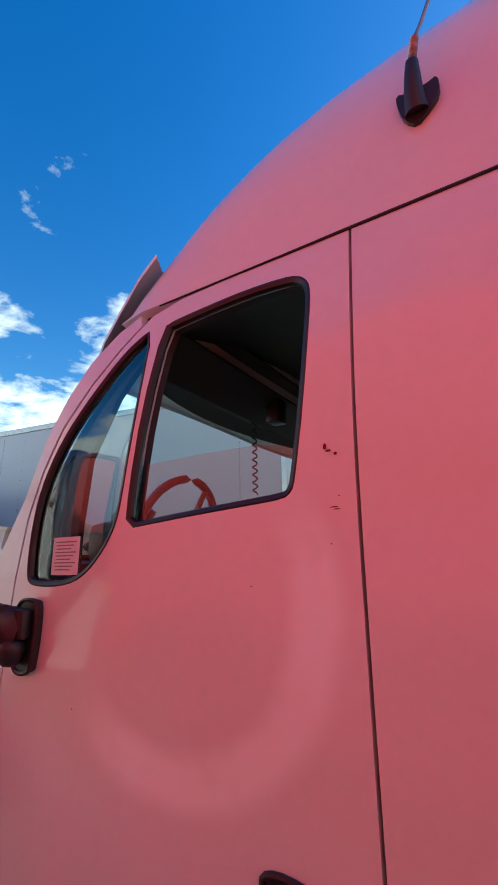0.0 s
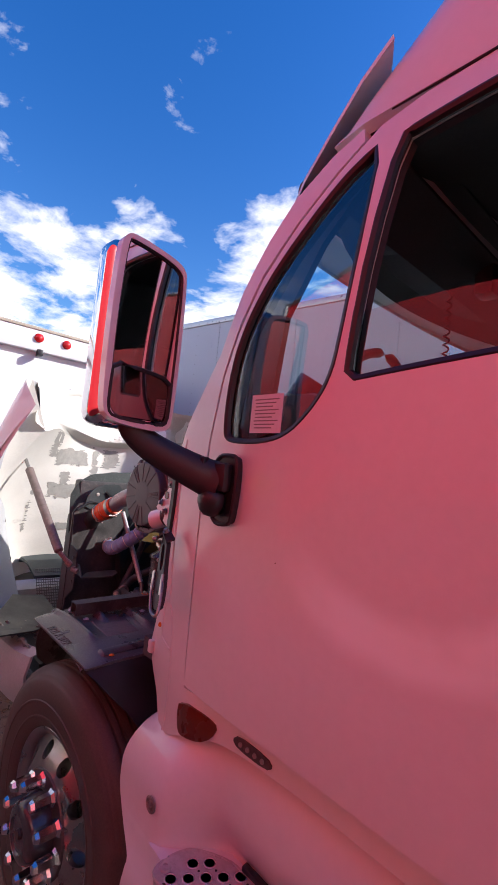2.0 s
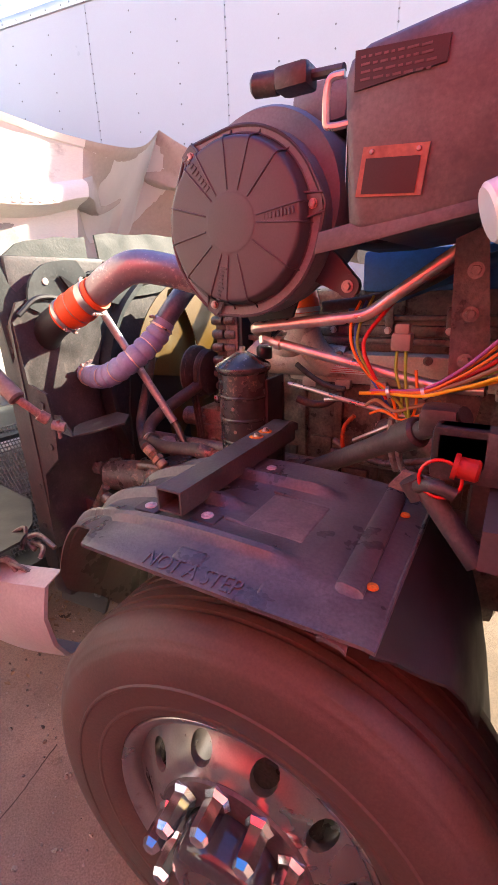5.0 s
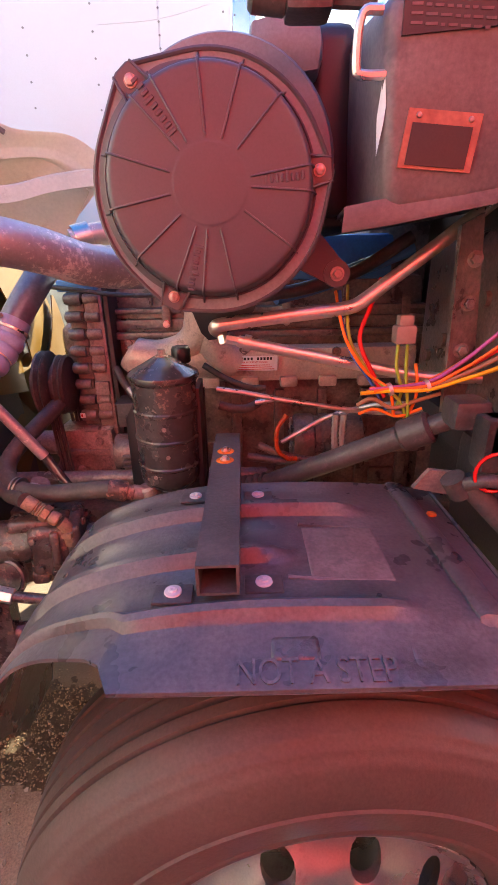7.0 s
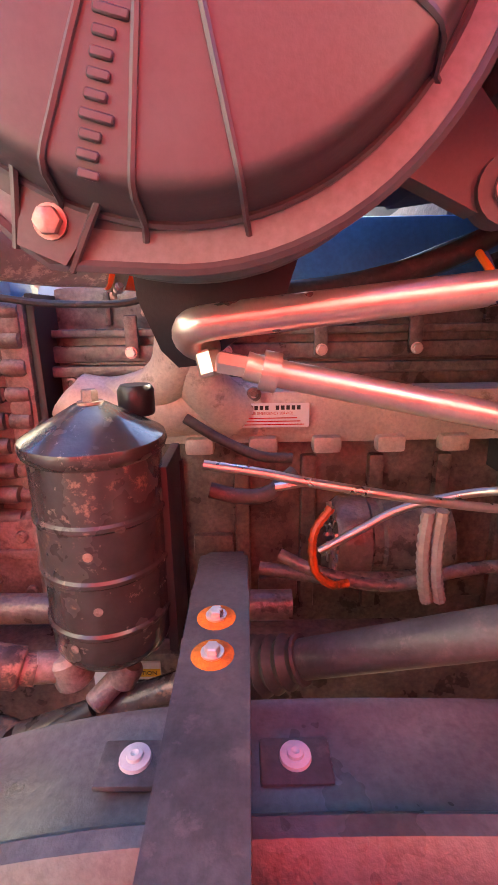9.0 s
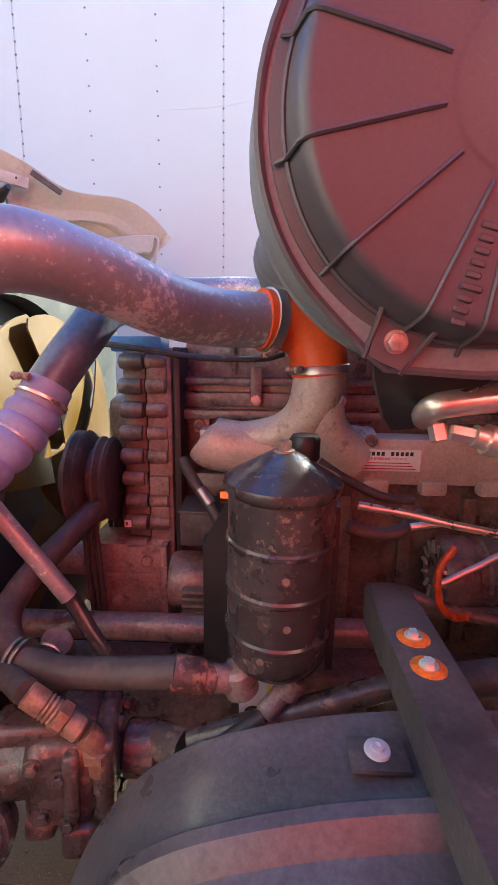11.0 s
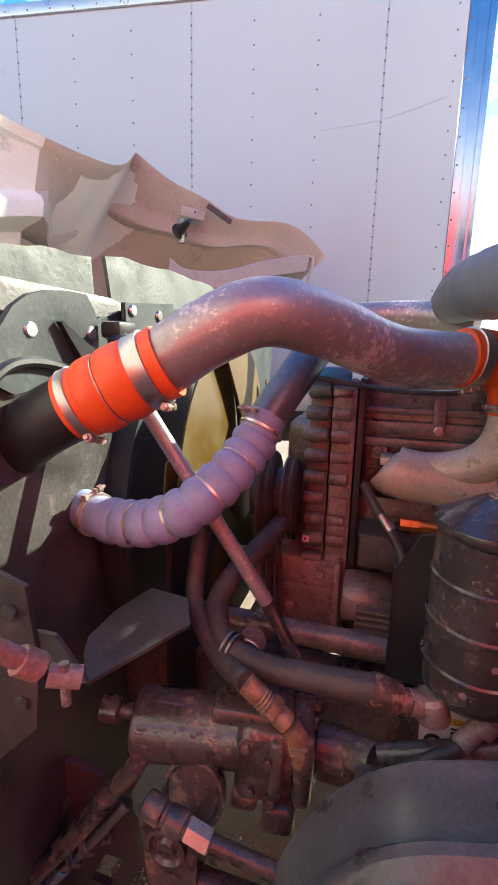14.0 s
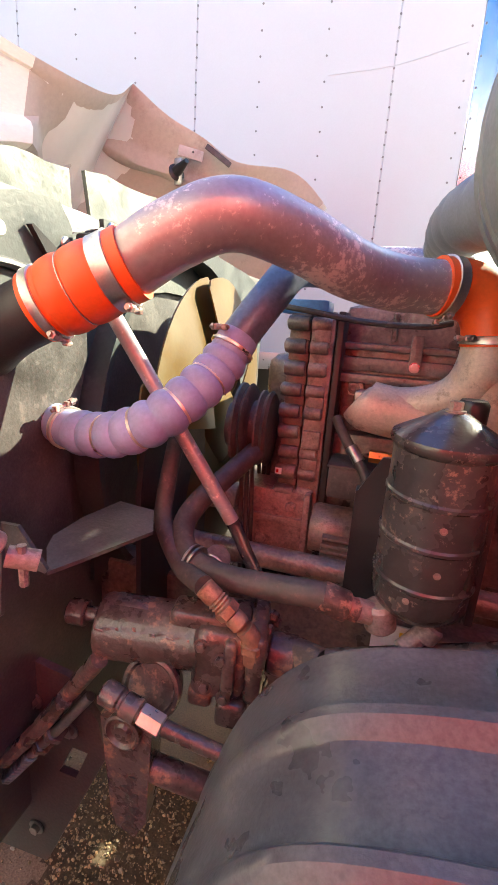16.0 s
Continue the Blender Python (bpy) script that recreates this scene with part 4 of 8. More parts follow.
def wheel(m):
    bm = bmesh.new()
    prof = [(0.285, -0.02), (0.297, -0.004), (0.303, 0.006), (0.312, 0.014), (0.33, 0.022), (0.338, 0.0235), (0.340, 0.0265), (0.344, 0.0268), (0.347, 0.0252), (0.37, 0.030), (0.392, 0.031), (0.394, 0.0338), (0.399, 0.0338), (0.402, 0.0305), (0.41, 0.030), (0.43, 0.0272), (0.450, 0.0225), (0.460, 0.0185), (0.468, 0.0155), (0.471, 0.0120), (0.480, 0.0065), (0.485, 0.0035), (0.4865, 0.0005), (0.494, -0.005), (0.4985, -0.009), (0.4995, -0.012), (0.507, -0.02), (0.511, -0.034), (0.512, -0.042), (0.504, -0.044), (0.504, -0.050), (0.513, -0.052)]
    for g in (0.075, 0.115, 0.155, 0.195):
        prof += [(0.515, -g + 0.012), (0.515, -g + 0.006), (0.502, -g + 0.004), (0.502, -g - 0.004), (0.515, -g - 0.006)]
    prof += [(0.509, -0.235), (0.49, -0.262), (0.45, -0.285), (0.38, -0.29), (0.30, -0.27), (0.285, -0.25)]
    lathe(bm, prof, m, 96, closed=True)
    tyre = part("tyre", bm, RUBBER, TRUCK, "worn dusty steer tyre")
    bm = bmesh.new()
    lathe(bm, [(0.268, -0.03), (0.276, -0.006), (0.288, 0.002), (0.297, 0.004), (0.301, 0.0), (0.301, -0.01), (0.29, -0.03), (0.28, -0.10), (0.275, -0.25), (0.262, -0.25), (0.262, -0.06)], m, 72, closed=True)
    WHEELAL = mat("satin_wheel_aluminium", (0.42, 0.385, 0.365), 0.30, 1.0, var=0.12, scale=8, bump=0.03, bscale=300, patch=((0.30, 0.25, 0.23), 14, 0.2, 0.45, 0.8))
    rim = part("rim", bm, WHEELAL, tyre, "brushed aluminium wheel")

    def disc_h(r):
        t = min(max((0.27 - r) / 0.09, 0), 1)
        return -0.032 + 0.050 * t * t * (3 - 2 * t)
    circ = lambda r, n, cx=0, cy=0: [(cx + r * math.cos(2 * math.pi * j / n), cy + r * math.sin(2 * math.pi * j / n)) for j in range(n)]  # noqa: E731
    holes = [circ(0.027, 16, 0.222 * math.cos(radians(36 * k + 1)), 0.222 * math.sin(radians(36 * k + 1))) for k in range(10)]
    bm = bmesh.new()
    cuts = [-0.24 + 0.04 * k for k in range(13)]
    sheet(bm, circ(0.27, 72), [circ(0.165, 48)] + holes, lambda x, z, d: m @ Vector((x, z, disc_h(math.hypot(x, z)) - d)), 0.016, cuts, cuts)
    part("wheel_disc", bm, WHEELAL, tyre)
    bm = bmesh.new()
    lathe(bm, [(0.17, 0.0), (0.172, 0.018), (0.168, 0.024), (0.11, 0.026), (0.104, 0.020), (0.0, 0.02)], m, 60)
    part("hub_flange", bm, mat("grimy_hub_steel", (0.10, 0.085, 0.08), 0.5, 0.5, var=0.3, scale=24), tyre, "dark grimy hub flange")
    bm = bmesh.new()
    lathe(bm, [(0.104, 0.02), (0.104, 0.05), (0.100, 0.058), (0.098, 0.085), (0.090, 0.098), (0.074, 0.104), (0.06, 0.106), (0.055, 0.100), (0.0, 0.098)], m, 48)
    part("hub_cover", bm, mat("smoked_hub_cap", (0.06, 0.058, 0.058), 0.16, var=0.15, scale=20, bump=0.02, coat=0.4), tyre, "dark glossy oil-bath hub cap")
    bm = bmesh.new()
    lathe(bm, [(0.018, 0.097), (0.016, 0.106), (0.0, 0.107)], m, 20)
    part("hub_plug", bm, BLACK, tyre)
    bm = bmesh.new()
    lathe(bm, [(0.030, 0), (0.030, 0.006), (0.0225, 0.016), (0.0205, 0.070), (0.0150, 0.082), (0.0, 0.084)], Matrix(), 6)
    NUTCHROME = mat("cloudy_chrome", (0.72, 0.71, 0.73), 0.16, 1.0, var=0.05, bump=0.0, rvar=0.04)
    first = None
    for k in range(10):
        a = radians(36 * k + 26)
        mm = m @ Matrix.Translation((0.1425 * math.cos(a), 0.1425 * math.sin(a), 0.022)) @ Matrix.Rotation(a, 4, 'Z')
        if first is None:
            first = part("nut_cover", bm, NUTCHROME, tyre, "chrome nut cover", flat=True, matrix=mm)
        else:
            again(first, mm, tyre)
    return tyre


wheel(WM)
bm = bmesh.new()
rod(bm, (0.153, 0.1, 0.45), (0.153, 2.1, 0.45), 0.06, 12)
part("front_axle", bm, IRON, TRUCK)
bm = bmesh.new()
box(bm, (0.153, 0.22, 0.5), (0.2, 0.10, 0.26), 0.04)
part("brake_drum", bm, IRON, TRUCK)
bm = bmesh.new()
lathe(bm, [(0.30, -0.29), (0.515, -0.27), (0.515, -0.02), (0.30, 0.0)], aim((0.153, 2.3, 0.5), (0.153, 3.3, 0.5)), 48)
part("tyre", bm, RUBBER, TRUCK)
# ---- wheel-arch fender ----
SCUFF = mat("dust_rubbed_plastic", (0.155, 0.13, 0.122), 0.6, var=0.3, scale=30, bump=0.2, bscale=160, patch=((0.10, 0.09, 0.088), 26, 0.3, 0.5, 0))
LETTER = mat("worn_raised_letter", (0.094, 0.088, 0.089), 0.35, var=0.4, scale=60)
FP = [(-0.43, 0.66), (-0.405, 0.78), (-0.375, 0.89), (-0.338, 0.985), (-0.29, 1.058), (-0.235, 1.105), (-0.17, 1.132), (-0.09, 1.152), (0.0, 1.163), (0.08, 1.166), (0.16, 1.165), (0.24, 1.162), (0.30, 1.157), (0.36, 1.149), (0.41, 1.140)]
FY = [(-0.1005, -0.029), (-0.101, -0.027), (-0.096, -0.0245), (-0.082, -0.021), (-0.066, -0.0175), (-0.053, -0.0135), (-0.043, -0.010), (-0.037, -0.007), (-0.031, -0.005), (-0.025, -0.002), (-0.017, 0.012), (-0.007, 0.015), (0.004, 0.008), (0.013, 0.001), (0.05, 0.0), (0.075, 0.0),
      (0.083, 0.002), (0.089, 0.011), (0.097, 0.020), (0.108, 0.020), (0.116, 0.011), (0.122, 0.002), (0.13, 0.0), (0.17, 0.0), (0.205, 0.0),
      (0.212, 0.002), (0.218, 0.011), (0.226, 0.020), (0.238, 0.020), (0.246, 0.011), (0.252, 0.002), (0.26, 0.0), (0.30, 0.0), (0.325, 0.001), (0.333, 0.004), (0.340, 0.003), (0.341, -0.006)]
bm = bmesh.new()
fine = [tuple(q)[:2] for q in spline([(x, z, 0) for x, z in FP], 4)]
rows = []
for x, z in fine:
    row = []
    for y, dz in FY:
        yy = y
        lip = dz * min(max((z - 1.141) / 0.026, 0.06), 1) if dz < 0 and y < 0.04 else dz
        if x < -0.115:
            ye = float(np.interp(-x, (0.115, 0.135, 0.28, 0.36, 0.385, 0.405, 0.43), (-0.100, -0.055, -0.005, 0.005, 0.03, 0.12, 0.22)))
            if x < -0.37:
                yy = ye + (y + 0.101) * (0.341 - ye) / 0.442
            elif y < 0.03:
                yy = ye + (y + 0.101) * (0.03 - ye) / 0.131
        if dz > 0:
            end = 0.27 if y < 0.05 else 0.115 if y < 0.13 else 0.25
            lip = dz if y > 0.3 else dz * min(max((x + 0.36) / 0.10, 0), 1) * min(max((end - x) / 0.04, 0), 1)
        row.append((x, yy, z + lip))
    rows.append(row)
grid(bm, rows, 0.006, (0, 0, -1))
fender = part("inner_fender", bm, FENDER, TRUCK, "scuffed black plastic wheel-arch fender")
# moulded pads in the top
for at, size, turn, material in (((0.190, 0.112, 1.1588), (0.118, 0.135, 0.012), (0, 2, 0), SCUFF), ((0.098, -0.054, 1.1450), (0.062, 0.034, 0.018), (14, 0, 0), FENDER), ((0.262, -0.062, 1.1385), (0.066, 0.048, 0.018), (12, 4, 0), FENDER)):
    bm = bmesh.new()
    box(bm, at, size, 0.010, m=Euler([radians(q) for q in turn]).to_matrix().to_4x4(), seg=3)
    part("fender_pad", bm, material, fender)
bm = bmesh.new()
tube(bm, [(0.128, 0.185, 1.168), (0.250, 0.182, 1.157), (0.258, 0.045, 1.155), (0.10, 0.052, 1.167)], 0.004, 6, smooth=False)
part("pad_border", bm, FENDER, fender)
for text, x in (("NOT", 0.064), ("A", 0.121), ("STEP", 0.176)):
    words("lettering", text, 0.046, Matrix.Translation((x, -0.0835, 1.1455)) @ Euler((radians(13), 0, 0)).to_matrix().to_4x4() @ Matrix.Diagonal((0.72, 0.92, 1, 1)), LETTER, fender, 0.002, "raised worn lettering")
# rear strip and splash panel
bm = bmesh.new()
PY = (-0.100, -0.090, -0.03, -0.02, 0.15, 0.34)
grid(bm, [[(x + 0.035 * (0.34 - y), y, z + d) for y, d in zip(PY, (-0.027, -0.021, -0.008, 0.004, 0.006, 0.006))] for x, z in ((0.318, 1.154), (0.326, 1.158), (0.350, 1.154), (0.358, 1.147))], 0.006, (0, 0, -1))
part("fender_strip", bm, FENDER, fender)
bm = bmesh.new()
rows = []
for x, z, y0, s in ((0.404, 1.142, -0.095, 0.6), (0.43, 1.118, -0.072, 0.4), (0.46, 1.07, -0.035, 0.2), (0.49, 1.01, 0.02, 0), (0.515, 0.93, 0.08, 0), (0.54, 0.82, 0.14, 0), (0.57, 0.65, 0.19, 0), (0.59, 0.45, 0.21, 0)):
    rows.append([(x, y0 + (0.34 - y0) * f, z + d * s) for f, d in ((0, -0.028), (0.03, -0.022), (0.18, -0.010), (0.2, 0.0), (0.6, 0.002), (1, 0.002))])
grid(bm, rows, 0.006, (-0.5, 0, -0.8))
part("splash_panel", bm, BLACK, fender)
bm = bmesh.new()
tube(bm, [(0.407, y, 1.1425 - 0.010 * (y < 0)) for y in (-0.07, 0.0, 0.1, 0.2, 0.33)], 0.0035, 6, 3)
part("panel_hem", bm, FENDER, fender)
for x, y, z in ((-0.054, 0.024, 1.166), (0.066, 0.04, 1.166), (-0.05, 0.29, 1.164), (0.066, 0.29, 1.164)):
    bm = bmesh.new()
    lathe(bm, [(0.0118, 0), (0.0112, 0.0025), (0.0062, 0.003), (0.0058, 0.0055), (0.003, 0.006), (0, 0.0045)], Matrix.Translation((x, y, z + 0.004)), 20)
    part("fender_bolt", bm, FLANGE, fender)
    bm = bmesh.new()
    box(bm, (x, y - 0.002, z + 0.001), (0.052, 0.036, 0.006), 0.003)
    part("bolt_tab", bm, DUSTY, fender)
for x, y, z in ((0.372, 0.235, 1.150), (0.376, 0.005, 1.149)):
    bm = bmesh.new()
    lathe(bm, [(0.009, 0), (0.008, 0.003), (0.0, 0.004)], Matrix.Translation((x, y, z)), 14)
    part("fender_bolt", bm, RUST, fender)

# unseen far-side fender, added to keep sun off the ground below
bm = bmesh.new()
grid(bm, [[(x, 2 * MID - y, z + d) for y, d in ((-0.07, -0.06), (-0.02, -0.01), (0.03, 0), (0.35, 0), (0.36, -0.1))] for x, z in fine], 0.006, (0, 0, -1))
grid(bm, [[(0.41, 2 * MID - y, 1.10) for y in (-0.06, 0.34)], [(0.60, 2 * MID - y, 0.85) for y in (-0.06, 0.34)], [(0.66, 2 * MID - y, 0.40) for y in (-0.06, 0.34)]], 0.006, (0, 0, -1))
part("inner_fender", bm, FENDER, TRUCK)
# unseen pan below the block, added to stop sun reaching the ground
bm = bmesh.new()
box(bm, (0.15, MID, 0.60), (0.85, 0.34, 0.40), 0.05)
part("unseen_oil_pan", bm, IRON, TRUCK)
# square bracket bar across the fender
bm = bmesh.new()
x0, x1, zt, zb, w = -0.021, 0.034, 1.222, 1.176, 0.004
outer = [(x0, zb), (x1, zb), (x1, zt), (x0, zt)]
inner = [(x0 + w, zb + w), (x1 - w, zb + w), (x1 - w, zt - w), (x0 + w, zt - w)]
sheet(bm, outer, [inner], lambda x, z, d: (x, 0.008 + d, z + 0.0 * d), 0.40)
bar = part("support_bar", bm, DUSTY, TRUCK, "black square-section steel bar")
bm = bmesh.new()
box(bm, (0.006, 0.44, 1.195), (0.056, 0.10, 0.05), 0.006)
grid(bm, [[(-0.022, 0.40, 1.222), (0.034, 0.40, 1.222)], [(-0.018, 0.47, 1.226), (0.03, 0.47, 1.226)], [(-0.012, 0.52, 1.205), (0.026, 0.52, 1.205)]], 0.02, (0, 0, -1))
part("bar_foot", bm, DUSTY, bar)
for y in (0.331, 0.376):
    bm = bmesh.new()
    lathe(bm, [(0.018, 0), (0.015, 0.0018), (0.0, 0.002)], Matrix.Translation((0.005, y, 1.2215)), 22)
    st = part("rust_ring", bm, RUST, bar, "bright orange rust ring")
    bm = bmesh.new()
    hexbolt(bm, (0.005, y, 1.2235), (0, 0, 1), 0.0062, 0.007)
    part("bar_bolt", bm, LINE, bar)

# ---- air cleaner ----
AC = Vector((0.004, 0.270, 1.672))
AM = aim(AC, AC + Vector((0.03, -1, 0.0))) @ Matrix.Diagonal((0.95, 0.95, 1, 1))
bm = bmesh.new()
lathe(bm, [(0.170, -0.040), (0.169, -0.026), (0.160, -0.024), (0.157, -0.018), (0.1545, -0.008), (0.1520, 0.001), (0.1505, 0.0055), (0.1480, 0.0088), (0.1450, 0.0100), (0.1420, 0.0103), (0.12, 0.0108), (0.10, 0.0113), (0.08, 0.0117), (0.0575, 0.0120), (0.0565, 0.0121), (0.0550, 0.0123), (0.0535, 0.0126), (0.0520, 0.0127), (0.03, 0.0128), (0, 0.0128)], AM, 96)
air = part("air_cleaner", bm, ACP, TRUCK, "dusty black round air cleaner housing")
EARS = ((-0.099, 1.800), (0.160, 1.692), (-0.062, 1.523))
# flange whose outline runs straight from ear to ear
ring = [(AC.x + 0.1685 * math.cos(2 * math.pi * k / 72), AC.z - 0.004 + 0.1685 * math.sin(2 * math.pi * k / 72)) for k in range(72)]
for bx, bz in EARS:
    ring += [(bx + 0.020 * math.cos(2 * math.pi * k / 7), bz + 0.020 * math.sin(2 * math.pi * k / 7)) for k in range(7)]
ring.sort()


def half_hull(pts):
    out = []
    for p in pts:
        while len(out) > 1 and (out[-1][0] - out[-2][0]) * (p[1] - out[-2][1]) - (out[-1][1] - out[-2][1]) * (p[0] - out[-2][0]) <= 0:
            out.pop()
        out.append(p)
    return out[:-1]


hull = half_hull(ring) + half_hull(ring[::-1])
bm = bmesh.new()
sheet(bm, hull, [], lambda x, z, d: (x, 0.294 + d, z), 0.022)
flange = part("cover_flange", bm, ACH, air)
bm = bmesh.new()
loop_tube(bm, [(x, 0.294, z) for x, z in hull], 0.0035, 6)
part("flange_bead", bm, ACP, flange)
first = None
for deg in (94, 71.5, 47, 9.5, -3.5, -35, -77.5, -97, -113, -140, -168.5, 164, 134, 120):
    a = radians(deg)
    d = Vector((math.cos(a), 0, math.sin(a)))
    bm = bmesh.new()
    tube(bm, [AC + d * r * 0.95 + Vector((0, 0.03 * d.x * r - h, 0)) for r, h in ((0.060, 0.0118), (0.07, 0.0125), (0.10, 0.0120), (0.142, 0.0107), (0.1475, 0.0095), (0.1525, 0.0045), (0.1565, -0.008), (0.160, -0.019), (0.168, -0.024))], 0.0019, 6, smooth=False)
    part("cover_rib", bm, ACP, air)
bm = bmesh.new()
loop_tube(bm, [AC + Vector((0.1515 * math.cos(2 * math.pi * k / 72), 0.0045 * math.cos(2 * math.pi * k / 72) + 0.0205, 0.1515 * math.sin(2 * math.pi * k / 72))) for k in range(72)], 0.0022, 6)
part("cover_bead", bm, ACP, air)
# ear bosses with bolts
for bx, bz in EARS:
    c = Vector((bx, 0.292, bz))
    n = (c - Vector((AC.x, 0.292, AC.z))).normalized()
    t = Vector((-n.z, 0, n.x))
    bm = bmesh.new()
    pf = [c + n * 0.017 + t * 0.013, c + n * 0.017 - t * 0.013, c - n * 0.022 - t * 0.022, c - n * 0.022 + t * 0.022]
    grid(bm, [[pf[0], pf[1]], [pf[3], pf[2]]], 0.004, (0, -1, 0))
    for s in (-1, 1):
        tube(bm, [c + n * 0.019 + t * s * 0.015 + Vector((0, 0.001, 0)), c - n * 0.006 + t * s * 0.019 + Vector((0, -0.006, 0)), c - n * 0.026 + t * s * 0.023 + Vector((0, -0.012, 0))], 0.0022, 6, 3)
    ear = part("cover_ear", bm, ACP, air)
    bm = bmesh.new()
    hexbolt(bm, c + Vector((0, -0.004, 0)), (0, -1, 0), 0.0070, 0.007, 1.25)
    part("ear_bolt", bm, PINKB, ear)
# raised maker's marks as plain bars
for deg, r0, span_m in ((127, 0.120, 0.072), (4, 0.106, 0.058), (-105, 0.117, 0.060)):
    a = radians(deg)
    d = Vector((math.cos(a), 0, math.sin(a)))
    up = Vector((0, -1, 0))
    mm = Matrix((d, up.cross(d), up)).transposed().to_4x4()
    mm.translation = AC + d * r0 * 0.95 + Vector((0, 0.03 * d.x * r0 - 0.0122 + (r0 - 0.10) * 0.03, 0))
    bm = bmesh.new()
    for k in range(9):
        box(bm, (span_m * (k / 8 - 0.5), 0.0015 if k in (0, 5, 8) else 0, 0), (span_m * 0.07, 0.015 if k in (0, 5) else 0.010, 0.0022), 0.0008, seg=1)
    tagged(part("raised_mark", bm, ACP, air, matrix=mm), kind="stuff")
bm = bmesh.new()
lathe(bm, [(0.166, -0.030), (0.172, -0.045), (0.180, -0.060), (0.183, -0.085), (0.180, -0.10), (0.183, -0.105), (0.178, -0.12), (0.170, -0.17), (0.173, -0.175), (0.168, -0.18), (0.150, -0.26), (0.11, -0.31), (0.05, -0.33), (0, -0.33)], AM, 64)
part("filter_housing", bm, ACH, air)
bm = bmesh.new()
lathe(bm, [(0.10, 0), (0.165, 0.006), (0.172, 0.02), (0.172, 0.16), (0.16, 0.2), (0.10, 0.22), (0, 0.22)], aim((0.022, 0.345, 1.710), (0.03, 1.0, 1.710)), 56)
part("housing_back", bm, ACH, air)
bm = bmesh.new()
box(bm, (0.20, 0.66, 1.76), (0.16, 0.28, 0.26), 0.03)
part("intake_box", bm, BLACK, air)
bm = bmesh.new()
box(bm, (0.12, 0.48, 1.88), (0.12, 0.16, 0.08), 0.03)
part("housing_top", bm, ACH, air)
bm = bmesh.new()
grid(bm, [[(0.09, 0.36, 1.60), (0.13, 0.36, 1.565), (0.188, 0.36, 1.538)], [(0.14, 0.36, 1.64), (0.18, 0.36, 1.61), (0.225, 0.36, 1.56)]], 0.02, (0, 1, 0))
lathe(bm, [(0.022, 0), (0.022, 0.02)], aim((0.206, 0.375, 1.551), (0.206, 0, 1.551)), 20)
e2 = part("mounting_ear", bm, ACP, air)
bm = bmesh.new()
hexbolt(bm, (0.206, 0.354, 1.551), (0, -1, 0), 0.008, 0.01)
part("ear_bolt", bm, STEEL, e2)
bm = bmesh.new()
grid(bm, [[(-0.052, 0.40, 1.53), (0.08, 0.40, 1.53)], [(-0.048, 0.40, 1.49), (0.066, 0.40, 1.49)], [(-0.034, 0.41, 1.45), (0.03, 0.41, 1.46)], [(-0.022, 0.42, 1.435), (0.0, 0.42, 1.437)]], 0.012, (0, 1, 0))
part("cleaner_bracket", bm, BLACK, air)
bm = bmesh.new()
tube(bm, [(0.03, 0.57, 1.69), (-0.04, 0.68, 1.70), (-0.10, 0.80, 1.70), (-0.12, 0.98, 1.71), (-0.115, 1.19, 1.72), (-0.11, 1.4, 1.72)], 0.060, 24, 20, lambda s: 1.0 + 0.09 * abs(math.sin(s * 34)) ** 0.5)
part("ribbed_duct", bm, ACH, TRUCK, "grey ribbed intake duct")
bm = bmesh.new()
tube(bm, [(-0.05, 1.30, 1.66), (-0.2, 1.36, 1.69), (-0.35, 1.37, 1.69), (-0.47, 1.34, 1.685), (-0.56, 1.30, 1.66)], 0.04, 14, 6)
p2 = part("coolant_pipe", bm, PIPE, TRUCK)
bm = bmesh.new()
rod(bm, (-0.50, 1.33, 1.68), (-0.55, 1.305, 1.665), 0.048, 16)
part("pipe_clamp", bm, ALU, p2)

# ---- heater box behind the air cleaner ----
HEAT = mat("dusty_heater_plastic", (0.13, 0.105, 0.105), 0.5, var=0.3, scale=9, bump=0.15, bscale=140, patch=((0.07, 0.062, 0.066), 5, 0.35, 0.55, 0))
bm = bmesh.new()
rows = []
for y, s, up in ((0.236, 0.016, 0.0), (0.240, 0.006, 0.004), (0.250, 0.0, 0.006), (0.40, 0.0, 0.035), (0.60, 0.0, 0.06), (0.80, 0.0, 0.06)):
    rows.append([(0.240 + s, y, 1.645 + s), (0.232 + s, y, 1.75), (0.228 + s, y, 1.84 + up), (0.236 + s, y, 1.862 - s + up), (0.262 + s, y, 1.876 - s + up), (0.36, y, 1.888 - s + up), (0.50, y, 1.902 - s + up), (0.62, y, 1.905 - s + up), (0.62, y, 1.68 + s), (0.43, y, 1.652 + s), (0.255 + s, y, 1.632 + s), (0.240 + s, y, 1.645 + s)])
grid(bm, rows)
bm.faces.new([bm.verts.new(p) for p in rows[0][:-1]])
bmesh.ops.remove_doubles(bm, verts=bm.verts, dist=0.0005)
heater = part("heater_box", bm, HEAT, TRUCK, "dusty dark heater housing")
bm = bmesh.new()
grid(bm, [[(0.186, 0.236, 1.612), (0.26, 0.234, 1.622), (0.40, 0.232, 1.646), (0.62, 0.23, 1.68)], [(0.19, 0.244, 1.640), (0.262, 0.242, 1.652), (0.40, 0.242, 1.668), (0.62, 0.24, 1.70)], [(0.21, 0.40, 1.642), (0.27, 0.40, 1.655), (0.41, 0.40, 1.67), (0.62, 0.40, 1.70)]], 0.006, (0, 0.3, -1))
part("box_ledge", bm, HEAT, heater, "worn lower ledge with bare patches")
bm = bmesh.new()
